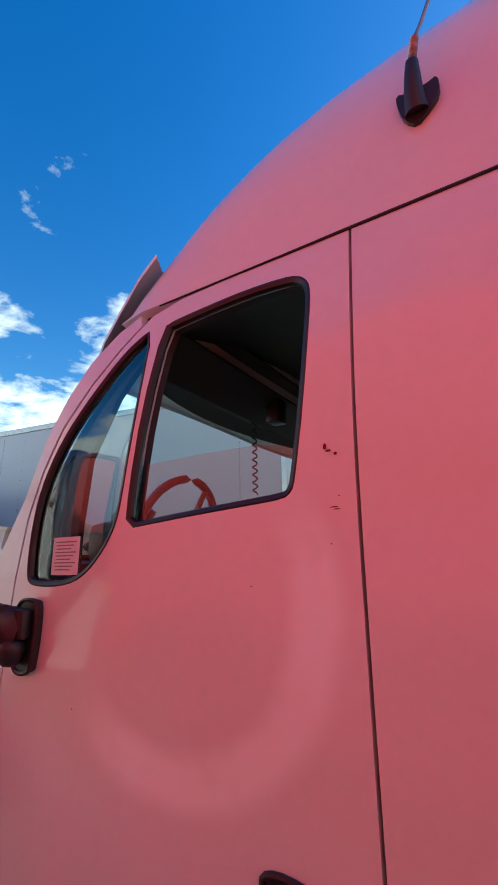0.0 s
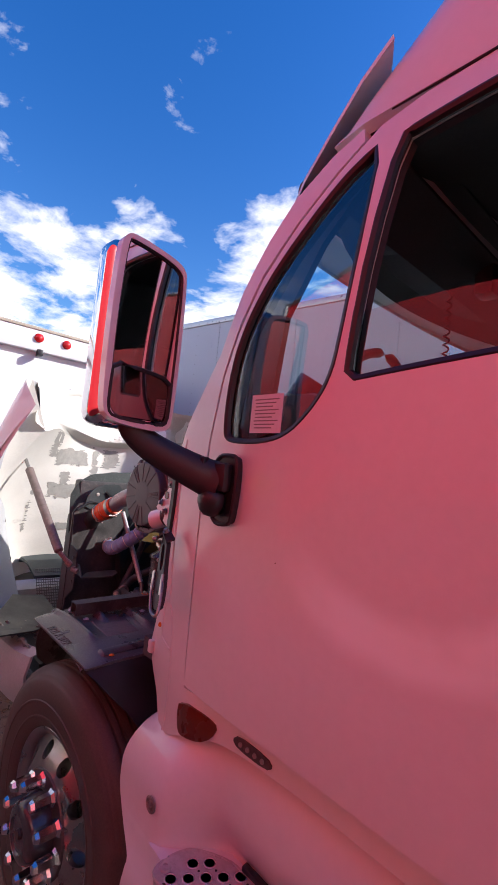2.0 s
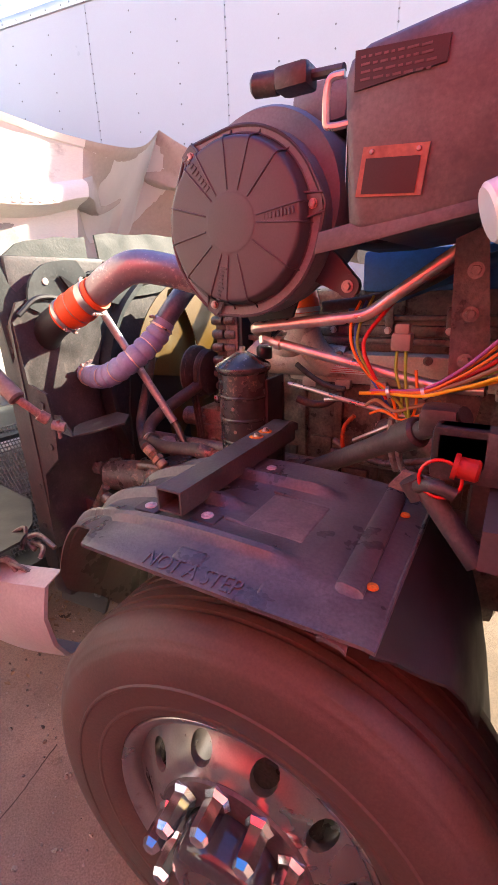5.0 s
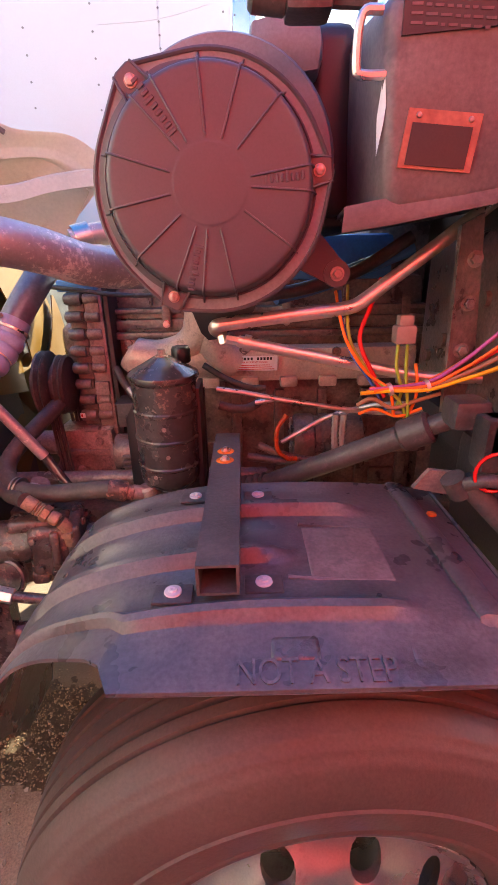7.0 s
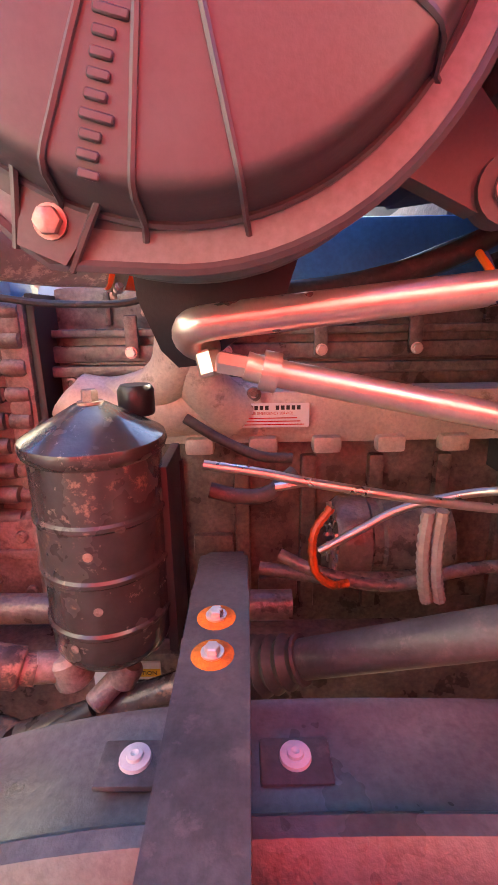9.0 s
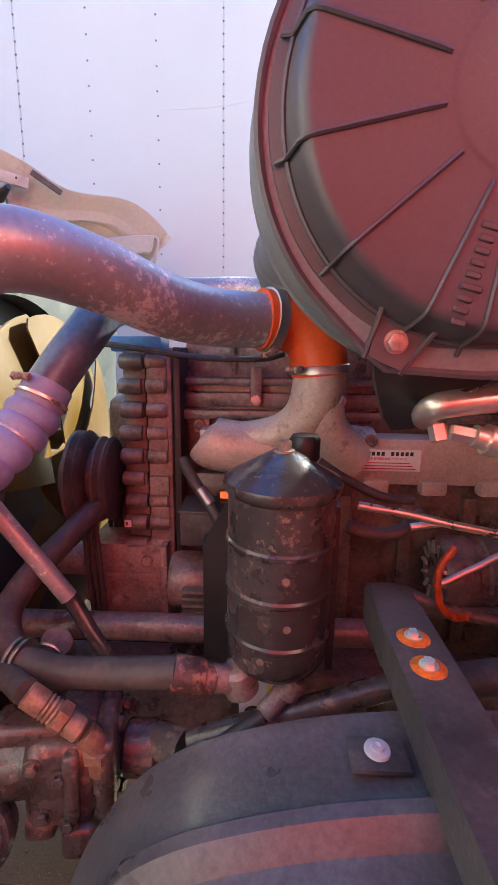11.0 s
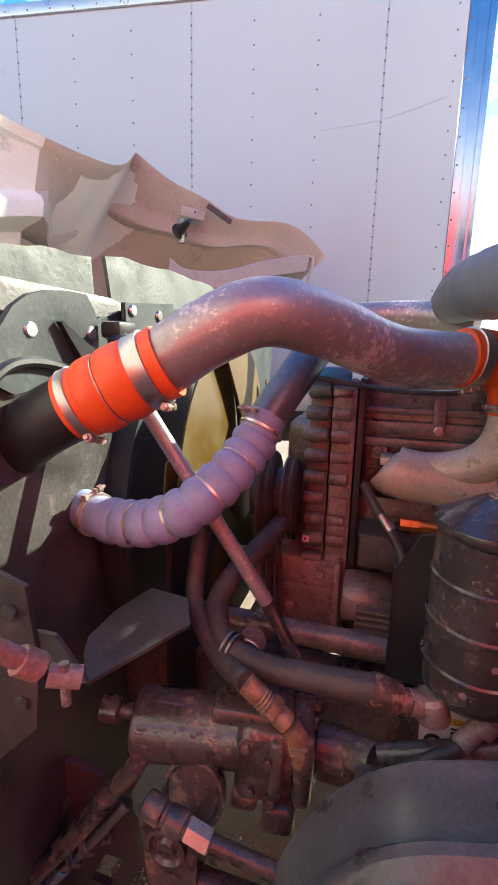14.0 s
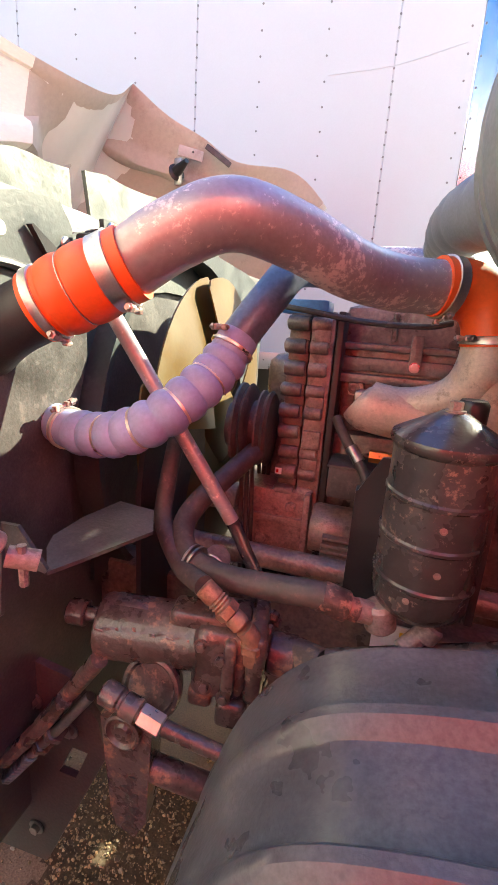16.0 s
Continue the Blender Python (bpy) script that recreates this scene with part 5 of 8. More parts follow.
box(bm, (0.20, 0.60, 1.79), (0.085, 0.30, 0.28), 0.03, seg=3)
box(bm, (0.172, 0.47, 1.715), (0.05, 0.10, 0.16), 0.02, seg=3)
part("blower_housing", bm, BLACK, heater)
bm = bmesh.new()
sheet(bm, [(0.254, 1.684), (0.264, 1.750), (0.360, 1.742), (0.352, 1.676)], [], lambda x, z, d: (x, 0.2325 + d, z), 0.003)
op = part("orange_plate", bm, mat("faded_orange_plate", (0.34, 0.13, 0.09), 0.55, var=0.25, scale=40), heater, "faded orange backing plate")
bm = bmesh.new()
sheet(bm, [(0.263, 1.687), (0.269, 1.734), (0.348, 1.727), (0.343, 1.680)], [], lambda x, z, d: (x, 0.2308 + d, z), 0.0015)
part("dark_plate", bm, BLACK, op)
for x, z in ((0.277, 1.742), (0.345, 1.736)):
    bm = bmesh.new()
    lathe(bm, [(0.004, 0), (0.003, 0.002), (0, 0.0025)], aim((x, 0.2325, z), (x, 0, z)), 10)
    part("plate_rivet", bm, STEEL, op)
bm = bmesh.new()
sheet(bm, [(0.246, 1.823), (0.246, 1.872), (0.375, 1.862), (0.372, 1.832)], [], lambda x, z, d: (x, 0.233 + d, z), 0.003)
lb = part("warning_label", bm, BLACK, heater, "dark worn warning label")
bm = bmesh.new()
lr = random.Random(4)
for k in range(4):
    x = 0.255
    while x < 0.352:
        w = lr.uniform(0.004, 0.016)
        box(bm, (x + w / 2, 0.2325, 1.862 - 0.009 * k - (x - 0.25) * 0.06), (w, 0.0006, 0.003))
        x += w + 0.004
tagged(part("printing", bm, mat("faded_print", (0.13, 0.09, 0.09), 0.6, var=0.3), lb), kind="stuff")
bm = bmesh.new()
sheet(bm, [(0.224, 1.745), (0.233, 1.80), (0.241, 1.755), (0.238, 1.735), (0.228, 1.70)], [], lambda x, z, d: (0.2285 + 0.4 * (x - 0.224), 0.245 - 0.9 * (x - 0.236) + 0.6 * d, z), 0.001)
part("torn_sticker", bm, LABELW, heater, "torn white sticker")
bm = bmesh.new()
tube(bm, [(0.225, 0.25, 1.855), (0.200, 0.25, 1.85), (0.196, 0.25, 1.80), (0.205, 0.25, 1.79), (0.245, 0.25, 1.79)], 0.006, 8, 5)
part("grab_loop", bm, LINE, heater)
bm = bmesh.new()
box(bm, (0.135, 0.27, 1.872), (0.06, 0.05, 0.035), 0.01)
rod(bm, (0.06, 0.26, 1.875), (0.11, 0.265, 1.872), 0.018, 12, chamfer=0.005)
rod(bm, (0.16, 0.27, 1.872), (0.22, 0.26, 1.865), 0.008, 8)
part("sensor", bm, DUSTY, heater)
bm = bmesh.new()
grid(bm, [[(0.60, 0.06, 1.95), (0.60, 0.3, 1.98), (0.60, 0.9, 2.0)], [(0.52, 0.10, 1.905), (0.5, 0.3, 1.925), (0.5, 0.9, 1.95)]], 0.01, (0, 0, -1))
tube(bm, [(0.61, 0.08, 1.30), (0.60, 0.09, 1.50), (0.60, 0.085, 1.66), (0.60, 0.08, 1.82), (0.62, 0.09, 1.98)], 0.018, 8, 5)
part("cowl_seal", bm, BLACK, TRUCK)
bm = bmesh.new()
tube(bm, [(0.60, 0.55, 1.90), (0.60, 0.57, 2.0), (0.62, 0.6, 2.12), (0.66, 0.62, 2.2)], 0.08, 16, 6, lambda s: 1.0 + 0.06 * math.sin(s * 60))
part("heater_duct", bm, BLACK, TRUCK)

# ---- red-tinted hood hinge bracket, cowl bar and rubber latch ----
bm = bmesh.new()
grid(bm, [[(0.590, 0.04, 1.742), (0.548, 0.05, 1.742), (0.482, 0.05, 1.672)], [(0.590, 0.04, 1.68), (0.555, 0.05, 1.665), (0.505, 0.05, 1.650)], [(0.590, 0.04, 1.61), (0.565, 0.05, 1.612), (0.545, 0.05, 1.622)]], 0.008, (0, 1, 0))
hb = part("cowl_bracket", bm, PAINT, TRUCK, "white painted steel bracket")
bm = bmesh.new()
lathe(bm, [(0.013, 0), (0.012, 0.002), (0, 0.002)], aim((0.542, 0.049, 1.716), (0.50, -1, 1.716)), 20)
part("bracket_plug", bm, AMBER, hb)
for x, y, z in ((0.515, 0.050, 1.690), (0.540, 0.050, 1.664)):
    bm = bmesh.new()
    hexbolt(bm, (x, y, z), (-0.3, -1, 0), 0.008, 0.012)
    part("bracket_bolt", bm, STEEL, hb)
bm = bmesh.new()
rod(bm, (0.535, 0.085, 1.652), (0.458, 0.060, 1.622), 0.033, 24, chamfer=0.004)
stop = part("rubber_stop", bm, PAINT, hb, "white painted round stop, chipped")
bm = bmesh.new()
lathe(bm, [(0.0335, 0), (0.0340, 0.002), (0.0340, 0.028), (0.0335, 0.030)], aim((0.535, 0.085, 1.652), (0.458, 0.060, 1.622)), 24)
part("stop_band", bm, DUSTY, hb)
bm = bmesh.new()
grid(bm, [[(x + dx, 0.004 + side_y(x, z) - dy, z) for dx, dy in ((-0.012, 0.0), (-0.008, 0.014), (0.012, 0.016), (0.018, 0.004))] for x, z in ((0.606, 1.785), (0.604, 1.70), (0.594, 1.62), (0.586, 1.55), (0.580, 1.495))], 0.006, (0, 1, 0))
cb = part("cowl_bar", bm, BLACK, TRUCK)
for x, z in ((0.60, 1.755), (0.58, 1.515)):
    bm = bmesh.new()
    hexbolt(bm, (x, 0.02, z), (0, -1, 0), 0.005, 0.006)
    part("bar_screw", bm, STEEL, cb)
bm = bmesh.new()
L0 = Vector((0.655, -0.005, 1.605))


def strap_at(x, z, d=0.0):
    return L0 + Vector((x * 0.80 - z * 0.60, -0.010 + z * 0.42 + d - 0.1 * x, z * 0.90))


sheet(bm, rounded([(-0.024, 0.0), (0.024, 0.0), (0.026, -0.09), (0.034, -0.115), (0.034, -0.165), (0.022, -0.192), (-0.018, -0.192), (-0.030, -0.165), (-0.030, -0.12), (-0.024, -0.09)], 1), [rounded([(-0.009, -0.026), (0.006, -0.022), (0.012, -0.035), (0.013, -0.092), (-0.010, -0.098), (-0.012, -0.04)], 1)],
      lambda x, z, d: tuple(strap_at(x, z, d)), 0.014)
latch = part("hood_latch", bm, BLACK, TRUCK, "black rubber hood latch strap")
bm = bmesh.new()
for sx, dz in ((-1, -0.016), (1, -0.016)):
    grid(bm, [[L0 + Vector((0.004, -0.022, 0.006)), L0 + Vector((0.004, 0.004, 0.012))], [L0 + Vector((0.030 * sx + 0.004, -0.026, dz)), L0 + Vector((0.030 * sx + 0.004, 0.004, dz + 0.008))]], 0.006, (0, 0, 1))
part("latch_hinge", bm, BLACK, latch)
for at, way in ((L0 + Vector((-0.024, -0.022, -0.014)), (-0.7, -0.7, 0)), (L0 + Vector((0.012, -0.014, 0.014)), (0.1, -0.5, 0.85))):
    bm = bmesh.new()
    hexbolt(bm, at, way, 0.0065, 0.012)
    part("latch_bolt", bm, STEEL, latch)
bm = bmesh.new()
loop = [(0.034, -0.10), (0.040, -0.13), (0.039, -0.168), (0.024, -0.200), (-0.020, -0.200), (-0.036, -0.168), (-0.036, -0.128)]
tube(bm, [strap_at(x, z, -0.004) for x, z in loop], 0.0042, 8, 4)
part("latch_wire", bm, STEEL, latch)
for sx in (-0.036, 0.034):
    bm = bmesh.new()
    grid(bm, [[strap_at(sx - 0.006, -0.104, -0.004), strap_at(sx + 0.010, -0.098, -0.004)], [strap_at(sx - 0.006, -0.150, -0.005), strap_at(sx + 0.006, -0.150, -0.005)]], 0.003, (0, -1, 0))
    part("latch_clip", bm, ALU, latch)
bm = bmesh.new()
lathe(bm, [(0.005, 0), (0.005, 0.001), (0, 0.001)], aim(strap_at(0.002, -0.150, -0.001), strap_at(0.002, -0.150, -1)), 10)
part("strap_hole", bm, INK, latch)

# ---- charge air pipe ----
bm = bmesh.new()
CP = [(-0.652, 0.398, 1.508), (-0.585, 0.415, 1.541), (-0.51, 0.43, 1.590), (-0.44, 0.455, 1.619), (-0.37, 0.52, 1.606), (-0.30, 0.60, 1.577), (-0.235, 0.67, 1.565), (-0.15, 0.725, 1.564), (-0.10, 0.745, 1.559)]
tube(bm, CP, 0.0445, 28, 8)
cpipe = part("charge_air_pipe", bm, PIPE, TRUCK, "worn silver intake pipe with flaking paint")
bm = bmesh.new()
BOOT = [(-0.690, 0.3875, 1.488), (-0.651, 0.398, 1.508), (-0.619, 0.4065, 1.525), (-0.562, 0.4195, 1.554)]


def boot_swell(s):
    if s < 0.20 or s > 0.80:
        return 1.0
    u = (s - 0.20) / 0.60
    hump = math.sin(math.pi * ((u * 2) % 1.0)) ** 0.5
    return 1.0 + 0.085 * hump


tube(bm, BOOT, 0.0500, 36, 20, boot_swell)
boot = part("silicone_boot", bm, ORANGE, cpipe, "bright orange silicone boot")
bc = spline(BOOT, 20)


def wire_ring(c, s, r, material, parent):
    i = int((len(c) - 2) * s)
    w = (c[i + 1] - c[i]).normalized()
    bm = bmesh.new()
    lathe(bm, [(r, -0.0018), (r + 0.0022, -0.0012), (r + 0.0022, 0.0012), (r, 0.0018)], aim(c[i], c[i] + w), 32)
    return part("boot_wire", bm, material, parent, "thin metal ring")


wire_ring(bc, 0.50, 0.0495, ALU, boot)


def band(a, b, r, parent, material=ALU, bolt=None):
    """A flat metal band with a flared edge and, if bolt is given, a T-bolt with lugs on that side."""
    bm = bmesh.new()
    d = (Vector(b) - Vector(a))
    n = d.length
    lathe(bm, [(r, 0), (r + 0.0024, 0.0008), (r + 0.0018, n * 0.2), (r + 0.0018, n * 0.8), (r + 0.0024, n - 0.0008), (r, n)], aim(a, b), 36)
    o = part("hose_clamp", bm, material, parent, "metal band clamp")
    if bolt is not None:
        bm = bmesh.new()
        out = Vector(bolt).normalized()
        mid = (Vector(a) + Vector(b)) / 2 + out * (r + 0.006)
        w = Vector(bolt).cross(d).normalized()
        for k in (-1, 1):
            box(bm, mid + w * 0.011 * k, (0.010, 0.010, 0.010), 0.003)
        rod(bm, mid - w * 0.020, mid + w * 0.030, 0.0035, 8)
        lathe(bm, [(0.0065, 0), (0.0065, 0.008), (0.005, 0.009)], aim(mid + w * 0.016, mid + w * 0.1), 6)
        part("clamp_screw", bm, PINKB, o, "dull pinkish clamp bolt")
    return o


band(bc[3], bc[9], 0.0505, boot, bolt=(0.03, -0.012, -0.046))
band(bc[-13], bc[-6], 0.0505, boot, bolt=(0.03, 0.0, -0.046))
bm = bmesh.new()
tube(bm, [(-0.90, 0.42, 1.34), (-0.82, 0.40, 1.41), (-0.74, 0.382, 1.462), (-0.668, 0.393, 1.499)], 0.0465, 24, 6)
part("cooler_outlet", bm, BLACK, TRUCK)
bm = bmesh.new()
tube(bm, [(-0.165, 0.716, 1.566), (-0.12, 0.738, 1.564), (-0.085, 0.745, 1.548), (-0.065, 0.745, 1.515), (-0.06, 0.745, 1.475)], 0.0495, 28, 8)
elb = part("silicone_elbow", bm, ORANGE, cpipe, "orange silicone elbow")
band((-0.158, 0.720, 1.566), (-0.142, 0.729, 1.564), 0.0505, elb, bolt=(0.0, -0.02, -0.055))
band((-0.061, 0.745, 1.492), (-0.060, 0.745, 1.478), 0.0505, elb, bolt=(-0.05, -0.03, 0))

# lilac coolant hose
HP = [(-0.778, 0.507, 1.292), (-0.700, 0.483, 1.288), (-0.625, 0.470, 1.299), (-0.560, 0.475, 1.329), (-0.515, 0.518, 1.372), (-0.488, 0.562, 1.414), (-0.468, 0.592, 1.462)]
bm = bmesh.new()
tube(bm, HP, 0.0345, 24, 26, lambda s: 0.93 + (0.20 * abs(math.sin((s - 0.13) * 40.8)) ** 0.55 if 0.13 < s < 0.90 else 0.07))
hose = part("coolant_hose", bm, PURPLE, TRUCK, "lilac corrugated silicone coolant hose")
hc = spline(HP, 26)
for k in (2, 4, 6, 8):
    i = int(len(hc) * (0.13 + k * math.pi / 40.8))
    bm = bmesh.new()
    w = (hc[i + 1] - hc[i]).normalized()
    rod(bm, hc[i] - w * 0.0022, hc[i] + w * 0.0022, 0.0352, 24)
    part("hose_wire", bm, LINE, hose)
band(hc[11], hc[14], 0.0362, hose, LINE, bolt=(0, -0.012, 0.036))
band(hc[-13], hc[-10], 0.0362, hose, LINE, bolt=(-0.012, -0.016, 0.03))
bm = bmesh.new()
tube(bm, [(-0.480, 0.576, 1.436), (-0.458, 0.60, 1.48), (-0.43, 0.63, 1.53), (-0.405, 0.67, 1.575), (-0.385, 0.75, 1.59), (-0.36, 0.95, 1.6)], 0.032, 20, 6)
part("coolant_tube", bm, TUBEM, TRUCK)

# stay rod
bm = bmesh.new()
rod(bm, (-0.680, 0.532, 1.498), (-0.455, 0.575, 1.135), 0.0135, 16)
stay = part("stay_rod", bm, PIPE, TRUCK, "worn painted stay rod")
bm = bmesh.new()
tube(bm, [(-0.458, 0.574, 1.140), (-0.448, 0.576, 1.124), (-0.425, 0.570, 1.086), (-0.405, 0.565, 1.056), (-0.394, 0.560, 1.038)], 0.0135, 14, 5, lambda s: 1.0 - 0.12 * s, flat=0.8)
part("rod_end", bm, FILTER, stay, "rod end with chipped black paint")
bm = bmesh.new()
rod(bm, (-0.400, 0.563, 1.048), (-0.386, 0.556, 1.022), 0.008, 8)
hexbolt(bm, (-0.397, 0.545, 1.036), (0.3, -1, 0), 0.008, 0.010)
part("rod_bolt", bm, PINKB, stay)

# ---- engine ----
bm = bmesh.new()
box(bm, (0.12, 1.12, 1.02), (0.92, 0.50, 0.48), 0.02)
for k in range(7):
    box(bm, (-0.24 + 0.13 * k, 0.866, 1.05), (0.03, 0.03, 0.34), 0.008)
    box(bm, (-0.30 + 0.13 * k, 0.862, 0.93 + 0.05 * (k % 3)), (0.08, 0.02, 0.05), 0.008)
engine = part("engine_block", bm, IRON, TRUCK, "oily cast-iron diesel engine block")
bm = bmesh.new()
box(bm, (0.12, 1.12, 1.36), (0.92, 0.46, 0.20), 0.015)
part("cylinder_head", bm, IRON, engine)
for at, size in (((0.12, 0.885, 1.415), (0.90, 0.03, 0.03)), ((0.12, 0.87, 1.385), (0.90, 0.03, 0.02))):
    bm = bmesh.new()
    box(bm, at, size, 0.006)
    part("fuel_rail", bm, IRON, engine)
bm = bmesh.new()
box(bm, (0.12, 1.10, 1.49), (0.90, 0.40, 0.10), 0.03)
for k in range(6):
    box(bm, (-0.22 + 0.14 * k, 0.896, 1.495), (0.012, 0.012, 0.06), 0.004)
box(bm, (0.12, 0.89, 1.452), (0.91, 0.04, 0.014), 0.004)
part("valve_cover", bm, IRON, engine)
for k in range(5):
    bm = bmesh.new()
    x = -0.172 + 0.17 * k
    box(bm, (x, 0.862, 1.445), (0.024, 0.008, 0.075), 0.003)
    part("cover_clip", bm, IRON, engine)
    bm = bmesh.new()
    hexbolt(bm, (x, 0.852, 1.418), (0, -1, 0), 0.009, 0.010, 1.2)
    part("clip_bolt", bm, LINE, engine)
# timing gear case with bosses
COVER = mat("greenish_cast_cover", (0.20, 0.185, 0.165), 0.42, 0.2, var=0.4, scale=14, bump=0.4, bscale=120, patch=((0.10, 0.085, 0.078), 24, 0.3, 0.6, 0.1))
bm = bmesh.new()
box(bm, (-0.360, 0.885, 1.215), (0.050, 0.15, 0.58), 0.008)
gcase = part("gear_case", bm, CASE, engine, "cast gear case with bolt bosses")
bm = bmesh.new()
box(bm, (-0.410, 0.89, 1.215), (0.046, 0.14, 0.60), 0.008)
cover = part("gear_cover", bm, COVER, engine, "greenish cast front cover")
bm = bmesh.new()
box(bm, (-0.326, 0.90, 1.22), (0.014, 0.17, 0.60), 0.003)
part("gasket", bm, BLACK, engine)
gb = random.Random(21)
for k in range(11):
    z = 1.492 - 0.0465 * k
    r = 0.0150 + 0.002 * gb.random()
    bm = bmesh.new()
    lathe(bm, [(r * 0.55, 0), (r * 0.9, 0.003), (r, 0.008), (r, 0.040), (r * 0.9, 0.046)], aim((-0.440 + 0.006 * gb.random(), 0.812, z), (0, 0.812, z)), 16)
    box(bm, (-0.410, 0.83, z), (0.045, 0.04, r * 1.7), 0.006)
    part("cover_boss", bm, COVER, cover)
    bm = bmesh.new()
    if k in (5, 9):
        box(bm, (-0.362, 0.806, z - 0.012), (0.040, 0.014, 0.040), 0.004)
        lathe(bm, [(0.0055, 0), (0.0055, 0.0015), (0.004, 0.001)], aim((-0.358, 0.799, z - 0.012), (-0.358, 0, z - 0.012)), 10)
    else:
        lathe(bm, [(r * 0.8, 0), (r * 0.95, 0.004), (r * 0.95, 0.030 + 0.008 * gb.random()), (r * 0.7, 0.040)], aim((-0.384, 0.814, z), (0, 0.814, z)), 16)
    if k % 3 == 0:
        box(bm, (-0.360, 0.810, z - 0.023), (0.034, 0.012, 0.026), 0.004)
    part("case_boss", bm, CASE, gcase)
for x in (-0.345, -0.37):
    bm = bmesh.new()
    hexbolt(bm, (x, 0.85, 1.508), (0, -0.6, 0.8), 0.008, 0.009)
    part("case_bolt", bm, PINKB, gcase)
bm = bmesh.new()
box(bm, (-0.435, 0.86, 1.03), (0.165, 0.13, 0.19), 0.014)
box(bm, (-0.435, 0.795, 1.055), (0.17, 0.02, 0.018), 0.005)
box(bm, (-0.352, 0.80, 1.03), (0.014, 0.05, 0.20), 0.004)
for dx, dz in ((-0.06, 0.055), (-0.02, -0.03), (0.045, 0.06), (0.05, -0.055), (-0.065, -0.05)):
    rod(bm, (-0.435 + dx, 0.785, 1.03 + dz), (-0.435 + dx, 0.82, 1.03 + dz), 0.012, 12, chamfer=0.003)
part("timing_base", bm, CASE, engine, "grimy cast lower cover")
bm = bmesh.new()
rod(bm, (-0.52, 0.83, 1.075), (-0.60, 0.82, 1.08), 0.036, 20, chamfer=0.008)
rod(bm, (-0.50, 0.80, 1.02), (-0.50, 0.775, 1.02), 0.020, 14, chamfer=0.004)
part("water_outlet", bm, CASE, engine)
bm = bmesh.new()
box(bm, (-0.423, 0.783, 1.174), (0.014, 0.002, 0.014))
tgl = part("pink_tag", bm, LABELW, engine, "small pale tag")
bm = bmesh.new()
box(bm, (-0.425, 0.7815, 1.174), (0.005, 0.001, 0.007))
part("tag_mark", bm, REDLENS, tgl)
bm = bmesh.new()
box(bm, (-0.405, 0.86, 1.525), (0.10, 0.08, 0.03), 0.006)
part("blue_cover", bm, BLUE, engine)
bm = bmesh.new()
tube(bm, [(-0.46, 0.80, 1.525), (-0.38, 0.79, 1.515), (-0.28, 0.79, 1.502), (-0.17, 0.79, 1.50), (-0.12, 0.80, 1.51)], 0.006, 8, 5)
part("breather_line", bm, HOSE, engine)
# pulley, pump and belts
bm = bmesh.new()
pm = aim((-0.475, 0.80, 1.262), (-1.0, 0.77, 1.262))
lathe(bm, [(0.03, -0.03), (0.078, -0.026), (0.084, -0.020), (0.076, -0.012), (0.084, -0.004), (0.084, 0.000), (0.060, 0.004), (0.060, 0.016), (0.090, 0.020), (0.096, 0.026), (0.086, 0.034), (0.096, 0.042), (0.096, 0.048), (0.07, 0.05), (0.05, 0.056), (0.05, 0.07), (0.03, 0.075), (0, 0.075)], pm, 44)
part("pulley", bm, HOSE, engine, "double black belt pulley")
for dy in (0.73, 0.87):
    for k in range(3):
        bm = bmesh.new()
        tube(bm, [(-0.47 - 0.012 * k, dy, 1.235), (-0.47 - 0.012 * k, dy + 0.03, 1.0), (-0.47 - 0.012 * k, dy + 0.06, 0.8)], 0.005, 6, 3)
        part("drive_belt", bm, HOSE, engine)
# lower accessories beside the gear case
bm = bmesh.new()
box(bm, (-0.262, 0.775, 1.185), (0.095, 0.09, 0.065), 0.006)
box(bm, (-0.262, 0.775, 1.220), (0.100, 0.095, 0.006), 0.002)
part("pump_head", bm, DUSTY, engine, "dark box with a bright top edge")
bm = bmesh.new()
lathe(bm, [(0.052, 0), (0.055, 0.01), (0.055, 0.09), (0.048, 0.10), (0, 0.10)], aim((-0.335, 0.78, 1.06), (-0.2, 0.78, 1.06)), 24)
acc_p = part("fuel_pump", bm, IRON, engine)
bm = bmesh.new()
box(bm, (-0.262, 0.735, 1.015), (0.09, 0.03, 0.08), 0.008)
part("pump_body", bm, IRON, engine)
for k in range(5):
    bm = bmesh.new()
    box(bm, (-0.262, 0.722, 1.07 - 0.014 * k), (0.085, 0.03, 0.006), 0.002)
    part("cooling_fin", bm, IRON, engine)
bm = bmesh.new()
box(bm, (-0.268, 0.718, 1.013), (0.034, 0.003, 0.024), 0.001)
part("maker_plate", bm, ALU, acc_p)
bm = bmesh.new()
rod(bm, (-0.235, 0.755, 1.245), (-0.200, 0.755, 1.245), 0.013, 6)
rod(bm, (-0.20, 0.755, 1.245), (-0.165, 0.755, 1.245), 0.010, 10)
part("brass_fitting", bm, mat("brass", (0.65, 0.30, 0.08), 0.35, 0.9, var=0.2, scale=40), engine)
bm = bmesh.new()
tube(bm, [(-0.31, 0.78, 1.31), (-0.29, 0.76, 1.28), (-0.262, 0.74, 1.245), (-0.235, 0.72, 1.21), (-0.22, 0.70, 1.17)], 0.011, 10, 5)
ho = part("oil_hose", bm, HOSE, engine)
bm = bmesh.new()
rod(bm, (-0.272, 0.748, 1.26), (-0.252, 0.735, 1.235), 0.0125, 12)
part("hose_ferrule", bm, STEEL, ho)

